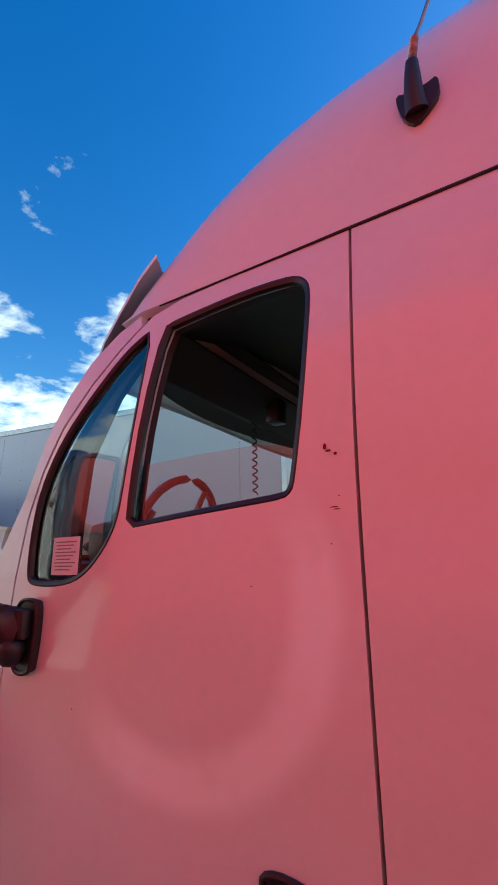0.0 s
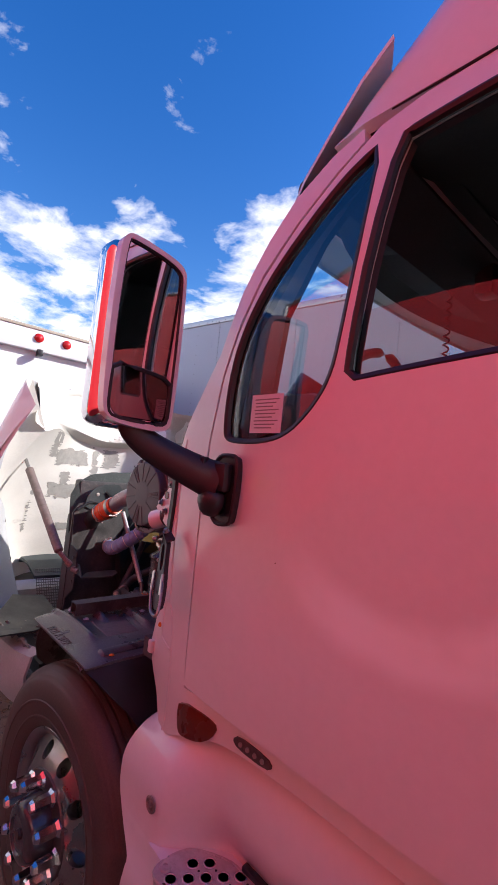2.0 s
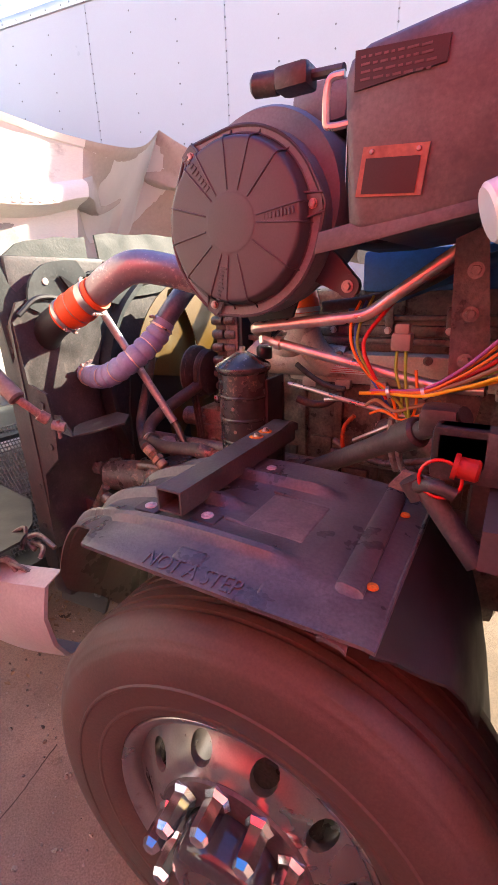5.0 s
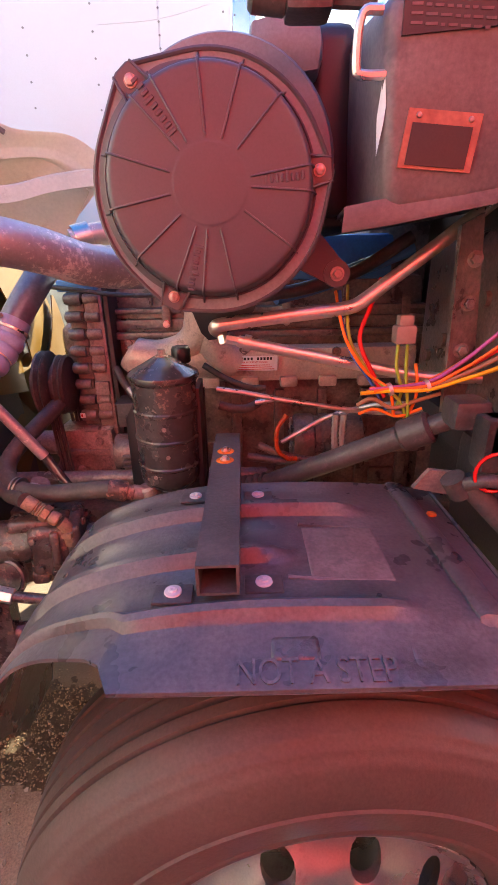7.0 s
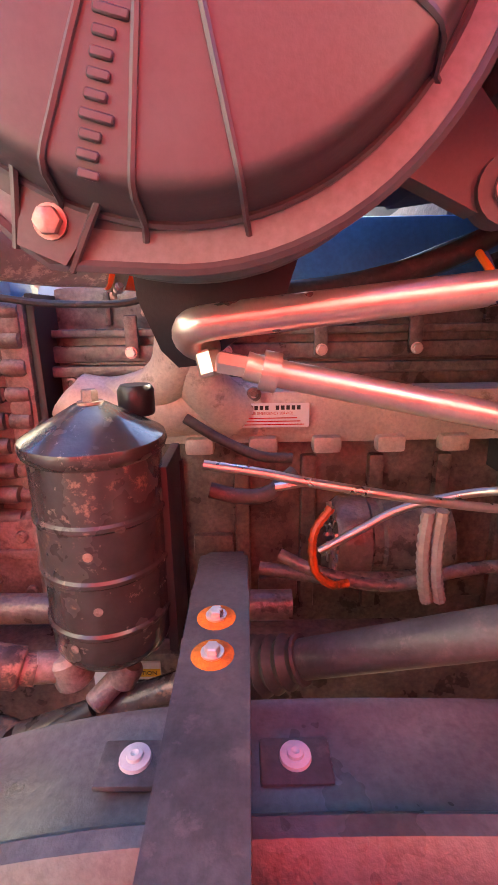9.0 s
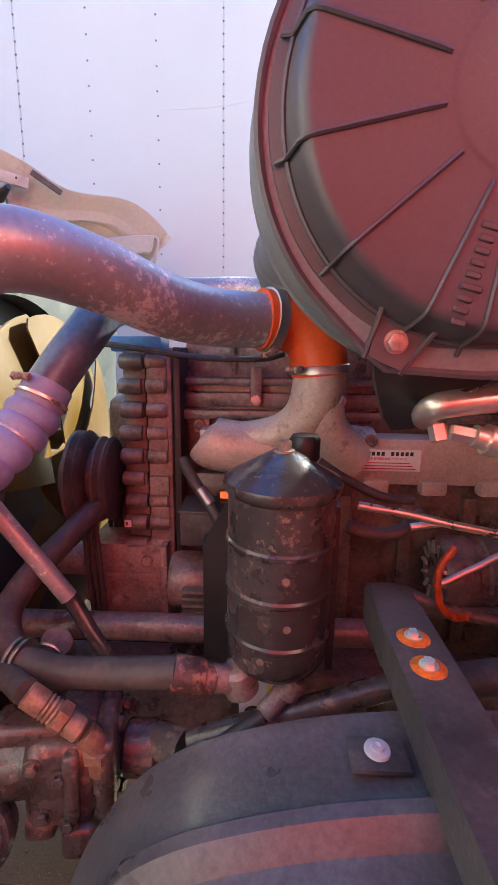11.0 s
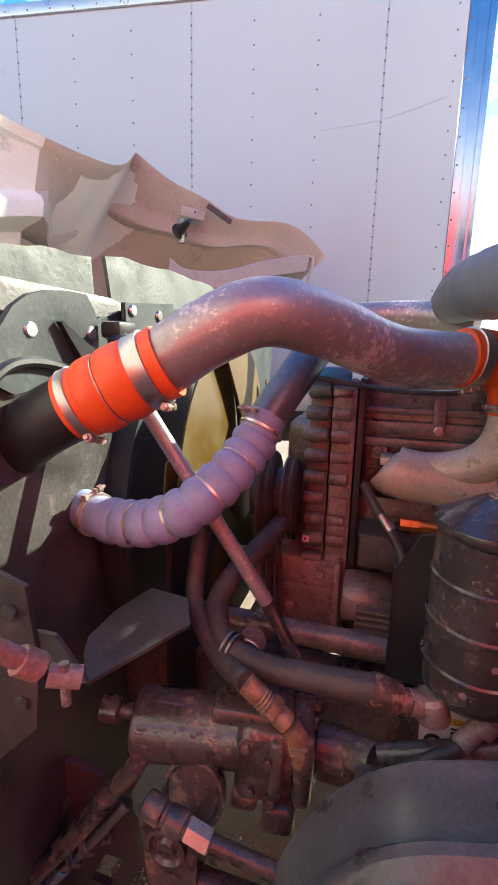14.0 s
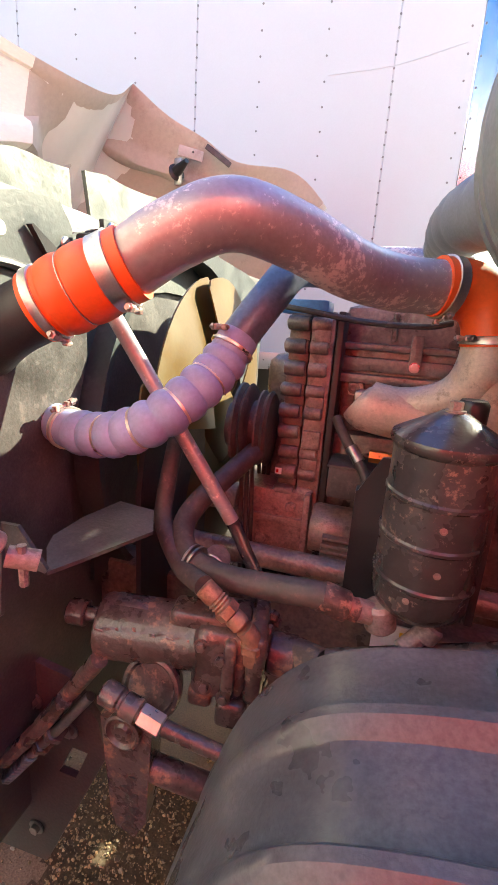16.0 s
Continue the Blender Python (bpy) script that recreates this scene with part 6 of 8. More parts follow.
# intake manifold with lobe and elbow
bm = bmesh.new()
box(bm, (0.20, 0.825, 1.308), (0.66, 0.07, 0.095), 0.016)
for k in range(6):
    box(bm, (-0.05 + 0.11 * k, 0.787, 1.262), (0.05, 0.03, 0.03), 0.008)
tube(bm, [(-0.272, 0.805, 1.348), (-0.255, 0.802, 1.338), (-0.20, 0.80, 1.330), (-0.12, 0.80, 1.328), (-0.04, 0.81, 1.328), (0.05, 0.82, 1.32)], 0.052, 24, 8, lambda s: 0.62 + 0.38 * min(s * 5, 1) ** 0.5)
tube(bm, [(-0.235, 0.80, 1.350), (-0.17, 0.79, 1.352), (-0.115, 0.775, 1.368), (-0.080, 0.762, 1.400), (-0.064, 0.748, 1.445), (-0.060, 0.745, 1.488)], 0.050, 24, 8, lambda s: 0.62 + 0.33 * s)
tube(bm, [(0.02, 0.80, 1.315), (-0.02, 0.785, 1.345), (-0.045, 0.77, 1.385), (-0.055, 0.755, 1.43)], 0.046, 20, 6, lambda s: 1.0 - 0.12 * s)
box(bm, (-0.285, 0.875, 1.362), (0.034, 0.02, 0.034), 0.010)
box(bm, (-0.268, 0.845, 1.352), (0.03, 0.06, 0.02), 0.008)
manifold = part("intake_manifold", bm, CASTAL, engine, "cast aluminium intake manifold")
for x, z, y in ((-0.289, 1.363, 0.864), (0.045, 1.352, 0.778), (0.30, 1.345, 0.778)):
    bm = bmesh.new()
    lathe(bm, [(0.013, 0), (0.012, 0.006), (0.007, 0.007), (0.006, 0.003), (0, 0.003)], aim((x, y, z), (x, 0, z)), 18)
    part("manifold_bolt", bm, IRON, manifold)
bm = bmesh.new()
box(bm, (-0.300, 0.888, 1.335), (0.030, 0.014, 0.085), 0.008)
lathe(bm, [(0.009, 0), (0.008, 0.006), (0, 0.007)], aim((-0.300, 0.88, 1.312), (-0.300, 0, 1.312)), 14)
part("manifold_stay", bm, IRON, manifold)
bm = bmesh.new()
box(bm, (0.066, 0.766, 1.318), (0.141, 0.002, 0.041), 0.0008)
plate = part("maker_label", bm, LABELW, manifold, "white printed service label, slightly worn")
PM = Euler((radians(90), 0, 0)).to_matrix().to_4x4()
bm = bmesh.new()
for k in range(13):
    if k != 7:
        box(bm, (0.066 + 0.0088 * (k - 6), 0.7645, 1.331), (0.0058, 0.0006, 0.0072))
tagged(part("label_mark", bm, INK, plate), kind="stuff")
words("label_text", "24 HOUR EMERGENCY SERVICE", 0.0062, Matrix.Translation((0.066, 0.7645, 1.3215)) @ PM, REDLENS, plate, 0.0003)
bm = bmesh.new()
for k in range(3):
    box(bm, (0.066, 0.7645, 1.3135 - 0.0055 * k), (0.10 + 0.012 * k, 0.0006, 0.0016))
part("printing", bm, REDLENS, plate)

# bare metal lines
bm = bmesh.new()
tube(bm, [(0.004, 0.40, 1.452), (-0.004, 0.376, 1.459), (-0.004, 0.361, 1.466), (0.006, 0.353, 1.471), (0.05, 0.356, 1.476), (0.14, 0.36, 1.485), (0.225, 0.363, 1.494), (0.255, 0.366, 1.505), (0.30, 0.37, 1.537), (0.385, 0.378, 1.597), (0.47, 0.39, 1.66)], 0.0122, 16, 6)
l1 = part("metal_line", bm, LINE, TRUCK, "shiny bent metal pipe")
bm = bmesh.new()
rod(bm, (0.006, 0.372, 1.452), (0.010, 0.368, 1.434), 0.0095, 6, chamfer=0.002)
rod(bm, (0.014, 0.364, 1.445), (0.040, 0.362, 1.440), 0.0085, 6, chamfer=0.002)
part("line_fitting", bm, LINE, l1)
bm = bmesh.new()
tube(bm, [(0.035, 0.36, 1.442), (0.054, 0.36, 1.437), (0.176, 0.36, 1.411), (0.313, 0.36, 1.382), (0.39, 0.35, 1.37), (0.47, 0.33, 1.372)], 0.0105, 14, 6)
l2 = part("metal_line", bm, LINE, TRUCK, "shiny straight metal pipe")
bm = bmesh.new()
rod(bm, (0.046, 0.36, 1.439), (0.058, 0.36, 1.436), 0.0145, 14)
part("line_nut", bm, LINE, l2)
for pts, r, mt in (([(-0.02, 0.56, 1.302), (0.05, 0.555, 1.292), (0.12, 0.55, 1.278), (0.265, 0.55, 1.252), (0.36, 0.55, 1.24), (0.46, 0.54, 1.24)], 0.006, LINE),
                   ([(0.14, 0.65, 1.13), (0.20, 0.65, 1.165), (0.266, 0.65, 1.2), (0.36, 0.62, 1.235), (0.42, 0.55, 1.26)], 0.0065, LINE),
                   ([(-0.02, 0.62, 1.245), (0.02, 0.62, 1.235), (0.06, 0.62, 1.238), (0.10, 0.64, 1.262)], 0.011, HOSE),
                   ([(-0.06, 0.70, 1.33), (-0.01, 0.69, 1.30), (0.05, 0.68, 1.275), (0.10, 0.68, 1.27)], 0.008, HOSE),
                   ([(0.08, 0.66, 1.12), (0.14, 0.64, 1.10), (0.24, 0.62, 1.088), (0.36, 0.62, 1.115), (0.5, 0.6, 1.13)], 0.010, IRON),
                   ([(0.05, 0.72, 1.06), (0.2, 0.70, 1.05), (0.4, 0.70, 1.06)], 0.012, IRON)):
    bm = bmesh.new()
    tube(bm, pts, r, 10, 6)
    part("fuel_line" if mt is LINE else "rubber_hose", bm, mt, TRUCK)
bm = bmesh.new()
rod(bm, (0.07, 0.60, 1.255), (0.115, 0.60, 1.262), 0.006, 8)
part("copper_union", bm, LINE, TRUCK)
# starter / alternator
bm = bmesh.new()
am = aim((0.18, 0.76, 1.10), (0.42, 0.76, 1.10))
lathe(bm, [(0.02, 0), (0.062, 0.0), (0.07, 0.012), (0.07, 0.055), (0.064, 0.06), (0.064, 0.075), (0.07, 0.08), (0.07, 0.19), (0.05, 0.20), (0, 0.20)], am, 36)
alt = part("alternator", bm, IRON, engine)
bm = bmesh.new()
for k in range(14):
    a = 2 * math.pi * k / 14
    rod(bm, am @ Vector((0.035 * math.cos(a), 0.035 * math.sin(a), -0.002)), am @ Vector((0.06 * math.cos(a), 0.06 * math.sin(a), -0.002)), 0.004, 6)
part("cooling_fins", bm, LINE, alt)
# clear ringed tube; its orange colour stands for the red glow in it
bm = bmesh.new()
tube(bm, [(0.15, 0.62, 1.215), (0.125, 0.61, 1.18), (0.126, 0.60, 1.13), (0.15, 0.60, 1.105), (0.175, 0.61, 1.10)], 0.0062, 8, 10, lambda s: 1 + 0.12 * math.sin(s * 90))
part("ringed_tube", bm, mat("red_glow_tube", (0.42, 0.075, 0.015), 0.4, var=0.3, scale=60), alt, "ringed tube with a red glow put into its colour")
bm = bmesh.new()
for k in range(2):
    tube(bm, [(0.262 + 0.018 * k, 0.56, 1.235), (0.262 + 0.018 * k, 0.565, 1.18), (0.268 + 0.018 * k, 0.57, 1.13), (0.28 + 0.018 * k, 0.58, 1.09)], 0.0085, 8, 12, lambda s: 1 + 0.12 * math.sin(s * 150))
part("ribbed_conduit", bm, mat("pale_conduit", (0.35, 0.31, 0.27), 0.6, var=0.2), alt)

# steering shaft with bellows
bm = bmesh.new()
rod(bm, (0.085, 0.455, 1.105), (0.34, 0.31, 1.275), 0.0215, 18, chamfer=0.004)
shaft = part("steering_shaft", bm, DUSTY, TRUCK, "black steering shaft with chipped paint")
bm = bmesh.new()
tube(bm, [(0.028, 0.475, 1.078), (0.055, 0.465, 1.09), (0.092, 0.452, 1.109)], 0.034, 20, 16, lambda s: (1.0 - 0.25 * s) * (1 + 0.12 * math.sin(s * 34)))
part("bellows", bm, HOSE, shaft)
bm = bmesh.new()
box(bm, (0.151, 0.415, 1.153), (0.022, 0.008, 0.022), 0.003, m=Euler((0.3, 0.4, 0.5)).to_matrix().to_4x4())
part("paint_chip", bm, CASTAL, shaft)
bm = bmesh.new()
rod(bm, (0.33, 0.315, 1.268), (0.375, 0.29, 1.298), 0.03, 16, chamfer=0.006)
rod(bm, (0.37, 0.29, 1.296), (0.45, 0.25, 1.345), 0.018, 12)
box(bm, (0.41, 0.25, 1.335), (0.06, 0.06, 0.05), 0.012)
box(bm, (0.455, 0.20, 1.31), (0.09, 0.05, 0.07), 0.012)
part("shaft_joint", bm, DUSTY, shaft)
# wires
wr = random.Random(5)
paths = []
# sweep from the cowl to the tie
for zr, c, dy in ((1.470, 4, 0.0), (1.458, 0, 0.012), (1.446, 0, -0.008), (1.432, 2, 0.004), (1.420, 5, -0.006), (1.412, 3, 0.010), (1.402, 1, -0.010), (1.395, 1, 0.0)):
    s = (zr - 1.395) / 0.075
    paths.append(([(0.25 + 0.03 * wr.random(), 0.325 + dy, 1.352 + 0.004 * s), (0.306, 0.325 + dy * 0.5, 1.354 + 0.005 * s), (0.37, 0.32 + dy, 1.357 + 0.012 * s), (0.42, 0.315 + dy, 1.372 + 0.030 * s), (0.455, 0.31 + dy, 1.383 + 0.052 * s), (0.495, 0.30 + dy, 1.400 + 0.078 * s), (0.56, 0.28 + dy, 1.43 + 0.11 * s)], c))
# loops that come down behind the upper pipe
for pts, c in (([(0.216, 0.41, 1.52), (0.215, 0.36, 1.484), (0.227, 0.335, 1.437), (0.263, 0.33, 1.386), (0.306, 0.33, 1.354), (0.322, 0.34, 1.301)], 0),
               ([(0.240, 0.42, 1.53), (0.230, 0.36, 1.47), (0.240, 0.34, 1.425), (0.280, 0.33, 1.375), (0.325, 0.33, 1.335), (0.345, 0.34, 1.30)], 3),
               ([(0.300, 0.42, 1.54), (0.272, 0.37, 1.496), (0.252, 0.345, 1.462), (0.249, 0.335, 1.436), (0.267, 0.33, 1.396), (0.300, 0.335, 1.34)], 2),
               ([(0.226, 0.42, 1.52), (0.222, 0.37, 1.475), (0.236, 0.345, 1.42), (0.272, 0.34, 1.37), (0.31, 0.35, 1.31)], 6),
               ([(0.314, 0.33, 1.44), (0.315, 0.33, 1.395), (0.328, 0.33, 1.352), (0.325, 0.345, 1.31)], 3),
               ([(0.330, 0.33, 1.44), (0.333, 0.33, 1.385), (0.343, 0.33, 1.322), (0.35, 0.34, 1.29)], 3),
               ([(0.350, 0.335, 1.40), (0.356, 0.33, 1.36), (0.354, 0.335, 1.322), (0.34, 0.35, 1.28)], 0),
               ([(0.255, 0.35, 1.32), (0.280, 0.34, 1.335), (0.315, 0.335, 1.318), (0.35, 0.33, 1.33), (0.40, 0.33, 1.345)], 5),
               ([(0.262, 0.36, 1.30), (0.29, 0.35, 1.312), (0.33, 0.34, 1.30), (0.37, 0.33, 1.318)], 0)):
    paths.append((pts, c))
harness = None
for pts, c in paths:
    bm = bmesh.new()
    tube(bm, pts, 0.0030 + 0.0005 * (c % 3), 8, 6)
    if harness is None:
        harness = part("wiring_harness", bm, WIRES[c], TRUCK, "bundle of coloured wires")
    else:
        part("wire", bm, WIRES[c], harness)
for p in ((0.306, 0.325, 1.356), (0.37, 0.32, 1.362)):
    bm = bmesh.new()
    rod(bm, Vector(p) - Vector((0.003, 0, 0.001)), Vector(p) + Vector((0.003, 0, 0.001)), 0.0125, 12)
    part("wire_tie", bm, LINE, harness)
bm = bmesh.new()
box(bm, (0.322, 0.33, 1.452), (0.036, 0.03, 0.032), 0.006)
box(bm, (0.322, 0.33, 1.475), (0.026, 0.022, 0.02), 0.005)
part("wire_connector", bm, mat("tan_connector", (0.28, 0.20, 0.16), 0.5), harness)

# lower right brackets and red-capped fitting
bm = bmesh.new()
box(bm, (0.47, 0.20, 1.30), (0.12, 0.05, 0.09), 0.012)
box(bm, (0.52, 0.3, 1.20), (0.10, 0.16, 0.12), 0.02)
rod(bm, (0.38, 0.20, 1.24), (0.40, 0.20, 1.21), 0.02, 12)
rod(bm, (0.40, 0.2, 1.235), (0.50, 0.16, 1.13), 0.019, 12)
tube(bm, [(0.395, 0.185, 1.235), (0.42, 0.165, 1.25), (0.455, 0.165, 1.24)], 0.011, 10, 5)
vb = part("valve_body", bm, DUSTY, TRUCK)
bm = bmesh.new()
rod(bm, (0.450, 0.175, 1.285), (0.485, 0.172, 1.282), 0.018, 14, chamfer=0.004)
rod(bm, (0.446, 0.175, 1.286), (0.453, 0.175, 1.285), 0.022, 14)
part("red_cap", bm, mat("faded_red_cap", (0.42, 0.025, 0.02), 0.5, var=0.2, scale=50), vb, "red plastic cap")
bm = bmesh.new()
pts = [(0.43 + 0.032 * math.cos(a), 0.168, 1.262 + 0.032 * math.sin(a)) for a in [2 * math.pi * k / 20 for k in range(20)]]
loop_tube(bm, pts, 0.003, 6)
part("cap_strap", bm, REDLENS, vb)
bm = bmesh.new()
sheet(bm, [(0.335, 1.20), (0.43, 1.18), (0.43, 1.225), (0.36, 1.235)], [], lambda x, z, d: (x, 0.24 + d, z), 0.01)
part("paper_tag", bm, CASE, vb)

# firewall clutter
# added dark block that hides the firewall's glare and a gap to the sky
bm = bmesh.new()
box(bm, (0.50, 1.42, 1.46), (0.20, 0.95, 0.56), 0.06)
part("dark_filler", bm, IRON, engine)
bm = bmesh.new()
box(bm, (1.0, 1.12, 0.82), (0.85, 0.56, 0.60), 0.08)
part("transmission", bm, IRON, TRUCK)
bm = bmesh.new()
box(bm, (0.56, 0.5, 1.45), (0.10, 0.5, 0.35), 0.03)
for k in range(5):
    rod(bm, (0.50, 0.35 + 0.08 * k, 1.55 - 0.05 * k), (0.56, 0.35 + 0.08 * k, 1.55 - 0.05 * k), 0.016, 10)
part("firewall_panel", bm, IRON, TRUCK)
bm = bmesh.new()
sheet(bm, [(0.395, 1.62), (0.44, 1.64), (0.47, 1.40), (0.455, 1.28), (0.41, 1.30)], [], lambda x, z, d: (x, 0.33 + 0.5 * (x - 0.4) + d, z), 0.012)
for z in (1.57, 1.50, 1.42):
    hexbolt(bm, (0.43, 0.34, z), (0, -1, 0), 0.009, 0.01)
part("firewall_stay", bm, IRON, TRUCK)
bm = bmesh.new()
box(bm, (0.27, 0.95, 1.585), (0.40, 0.12, 0.12), 0.02)
tube(bm, [(0.12, 0.62, 1.50), (0.22, 0.66, 1.52), (0.32, 0.68, 1.555), (0.45, 0.7, 1.60)], 0.018, 12, 6)
part("blue_engine_cover", bm, BLUE, engine, "blue painted engine part")
bm = bmesh.new()
tube(bm, [(0.06, 0.60, 1.50), (0.18, 0.62, 1.515), (0.30, 0.62, 1.55), (0.42, 0.62, 1.62)], 0.014, 12, 6)
part("heater_pipe", bm, DUSTY, TRUCK)

# ---- spinner filter can ----
FX, FYY = -0.133, 0.513
bm = bmesh.new()
FM = Matrix.Translation((FX, FYY, 1.085)) @ Euler((radians(2), radians(0.6), 0)).to_matrix().to_4x4()
lathe(bm, [(0.03, -0.01), (0.046, 0.0), (0.056, 0.008), (0.064, 0.016), (0.068, 0.024), (0.070, 0.032), (0.070, 0.06), (0.0725, 0.063), (0.0725, 0.067), (0.070, 0.07), (0.070, 0.125), (0.0725, 0.128), (0.0725, 0.132), (0.070, 0.135), (0.070, 0.188), (0.0725, 0.191), (0.0725, 0.195), (0.070, 0.198), (0.070, 0.255), (0.075, 0.26), (0.077, 0.266), (0.075, 0.273), (0.070, 0.276), (0.045, 0.290), (0.018, 0.306), (0.0, 0.308)], FM, 56)
can = part("oil_filter_can", bm, FILTER, TRUCK, "black ribbed filter canister with chipped paint")
bm = bmesh.new()
hexbolt(bm, FM @ Vector((0, 0, 0.305)), (0, 0, 1), 0.009, 0.016, 1.5)
part("filter_nut", bm, CASE, can)
for a, z in ((-1.45, 0.10), (-1.5, 0.165), (-1.9, 0.05)):
    bm = bmesh.new()
    p = FM @ Vector((0.0705 * math.cos(a), 0.0705 * math.sin(a), z))
    lathe(bm, [(0.005, 0), (0.005, 0.001), (0.0022, 0.0016), (0.002, 0.0006)], aim(p, p + Vector((math.cos(a), math.sin(a), 0))), 12)
    part("can_dimple", bm, CASE, can)
bm = bmesh.new()
lathe(bm, [(0.02, 0), (0.022, 0.004), (0.022, 0.03), (0.018, 0.036), (0, 0.036)], Matrix.Translation((FX + 0.035, FYY + 0.055, 1.365)), 14)
part("filler_cap", bm, BLACK, engine)
bm = bmesh.new()
sheet(bm, [(-0.246, 1.03), (-0.245, 1.225), (-0.210, 1.292), (-0.05, 1.30), (-0.05, 1.03)], [], lambda x, z, d: (x, 0.585 + d, z), 0.008)
box(bm, (-0.242, 0.60, 1.13), (0.008, 0.03, 0.20), 0.002)
box(bm, (-0.06, 0.55, 1.2), (0.012, 0.10, 0.24), 0.003)
part("filter_bracket", bm, BLACK, can)
bm = bmesh.new()
rod(bm, (-0.222, 0.472, 1.085), (-0.175, 0.490, 1.070), 0.018, 14, chamfer=0.004)
rod(bm, (-0.188, 0.486, 1.095), (-0.178, 0.488, 1.050), 0.024, 16, chamfer=0.006)
rod(bm, (-0.118, 0.480, 1.070), (-0.150, 0.455, 1.046), 0.014, 12, chamfer=0.003)
rod(bm, (-0.108, 0.478, 1.085), (-0.122, 0.474, 1.060), 0.018, 14, chamfer=0.004)
part("drain_fitting", bm, CASE, can)
bm = bmesh.new()
box(bm, (-0.14, 0.556, 0.975), (0.094, 0.004, 0.082), 0.001)
wl2 = part("caution_label", bm, LABELW, can, "white and yellow caution label")
bm = bmesh.new()
box(bm, (-0.118, 0.553, 1.000), (0.05, 0.001, 0.012))
part("caution_band", bm, LABELY, wl2)
words("label_text", "CAUTION", 0.009, Matrix.Translation((-0.118, 0.5522, 1.000)) @ PM, INK, wl2, 0.0002)
bm = bmesh.new()
for k in range(4):
    box(bm, (-0.118, 0.553, 0.987 - 0.007 * k), (0.046, 0.001, 0.003))
loop_tube(bm, [(-0.165 + 0.012 * math.cos(2 * math.pi * k / 16), 0.553, 0.955 + 0.012 * math.sin(2 * math.pi * k / 16)) for k in range(16)], 0.003, 6)
part("printing", bm, INK, wl2)

# ---- steering gear and hoses ----
bm = bmesh.new()
gm = aim((-0.626, 0.426, 0.972), (-0.40, 0.475, 0.968))
lathe(bm, [(0.045, -0.004), (0.052, 0.0), (0.054, 0.006), (0.054, 0.185), (0.057, 0.190), (0.057, 0.205)], gm, 32)
gear = part("steering_gear", bm, GEAR, TRUCK, "oily cast steering gear box")
for name, at, size, bev, turn in (("gear_housing", (-0.420, 0.468, 0.960), (0.095, 0.115, 0.130), 0.026, 12), ("gear_flange", (-0.366, 0.480, 0.965), (0.030, 0.130, 0.125), 0.014, 12), ("gear_rib", (-0.395, 0.420, 0.962), (0.020, 0.030, 0.110), 0.008, 12), ("gear_foot", (-0.392, 0.450, 0.880), (0.050, 0.090, 0.050), 0.014, 8), ("gear_foot", (-0.445, 0.440, 0.893), (0.040, 0.060, 0.035), 0.012, 8), ("gear_boss", (-0.455, 0.452, 1.022), (0.10, 0.055, 0.030), 0.013, 10), ("gear_boss", (-0.575, 0.440, 1.014), (0.070, 0.042, 0.022), 0.010, 10)):
    bm = bmesh.new()
    box(bm, at, size, bev, m=Euler((0, radians(2), radians(turn))).to_matrix().to_4x4(), seg=3)
    part(name, bm, GEAR, gear)
for k in range(8):
    a = 2 * math.pi * k / 8 + 0.3
    bm = bmesh.new()
    p = Vector((-0.352, 0.484 + 0.052 * math.cos(a), 0.965 + 0.050 * math.sin(a)))
    hexbolt(bm, p, (1, -0.2, 0), 0.009, 0.012, 1.3)
    part("gear_bolt", bm, GEAR, gear)
for x, z in ((-0.438, 1.000), (-0.405, 0.985), (-0.43, 0.925), (-0.398, 0.915)):
    bm = bmesh.new()
    hexbolt(bm, (x, 0.408, z), (0.1, -1, 0.1), 0.008, 0.009, 1.5)
    part("gear_bolt", bm, GEAR, gear)
for name, p, q, r, seg in (("input_shaft", (-0.345, 0.49, 0.955), (-0.30, 0.492, 0.955), 0.035, 16), ("gear_plug", (-0.660, 0.424, 0.985), (-0.62, 0.43, 0.985), 0.013, 12), ("gear_cap", (-0.690, 0.420, 0.985), (-0.656, 0.424, 0.985), 0.022, 16)):
    bm = bmesh.new()
    rod(bm, p, q, r, seg, chamfer=0.003)
    part(name, bm, GEAR, gear)
# hose end: crimped ferrule, hex nut and elbow into the housing
FS, FE = Vector((-0.446, 0.424, 1.094)), Vector((-0.372, 0.424, 1.036))
ax = (FE - FS).normalized()
TAN = mat("tan_fitting", (0.33, 0.20, 0.13), 0.5, 0.3, var=0.35, scale=50, bump=0.3, patch=((0.16, 0.09, 0.06), 40, 0.3, 0.6, 0.1))
for prof, off, seg in (([(0.012, 0), (0.0165, 0.002), (0.0165, 0.026), (0.0145, 0.028)], 0.0, 20), ([(0.0145, 0), (0.0175, 0.003), (0.0145, 0.006), (0.0175, 0.009), (0.0145, 0.012), (0.0165, 0.015)], 0.028, 20), ([(0.016, 0), (0.0195, 0.002), (0.0195, 0.016), (0.016, 0.018)], 0.044, 6), ([(0.014, 0), (0.016, 0.004), (0.016, 0.020), (0.012, 0.024)], 0.062, 18)):
    bm = bmesh.new()
    lathe(bm, prof, aim(FS + ax * off, FE + ax), seg)
    part("hose_fitting", bm, TAN, gear, "rusty tan hose fitting")
bm = bmesh.new()
tube(bm, [FE - ax * 0.004, FE + ax * 0.010 + Vector((0, 0.002, -0.006)), FE + ax * 0.014 + Vector((0, 0.004, -0.022)), FE + ax * 0.014 + Vector((0, 0.006, -0.05))], 0.015, 14, 5)
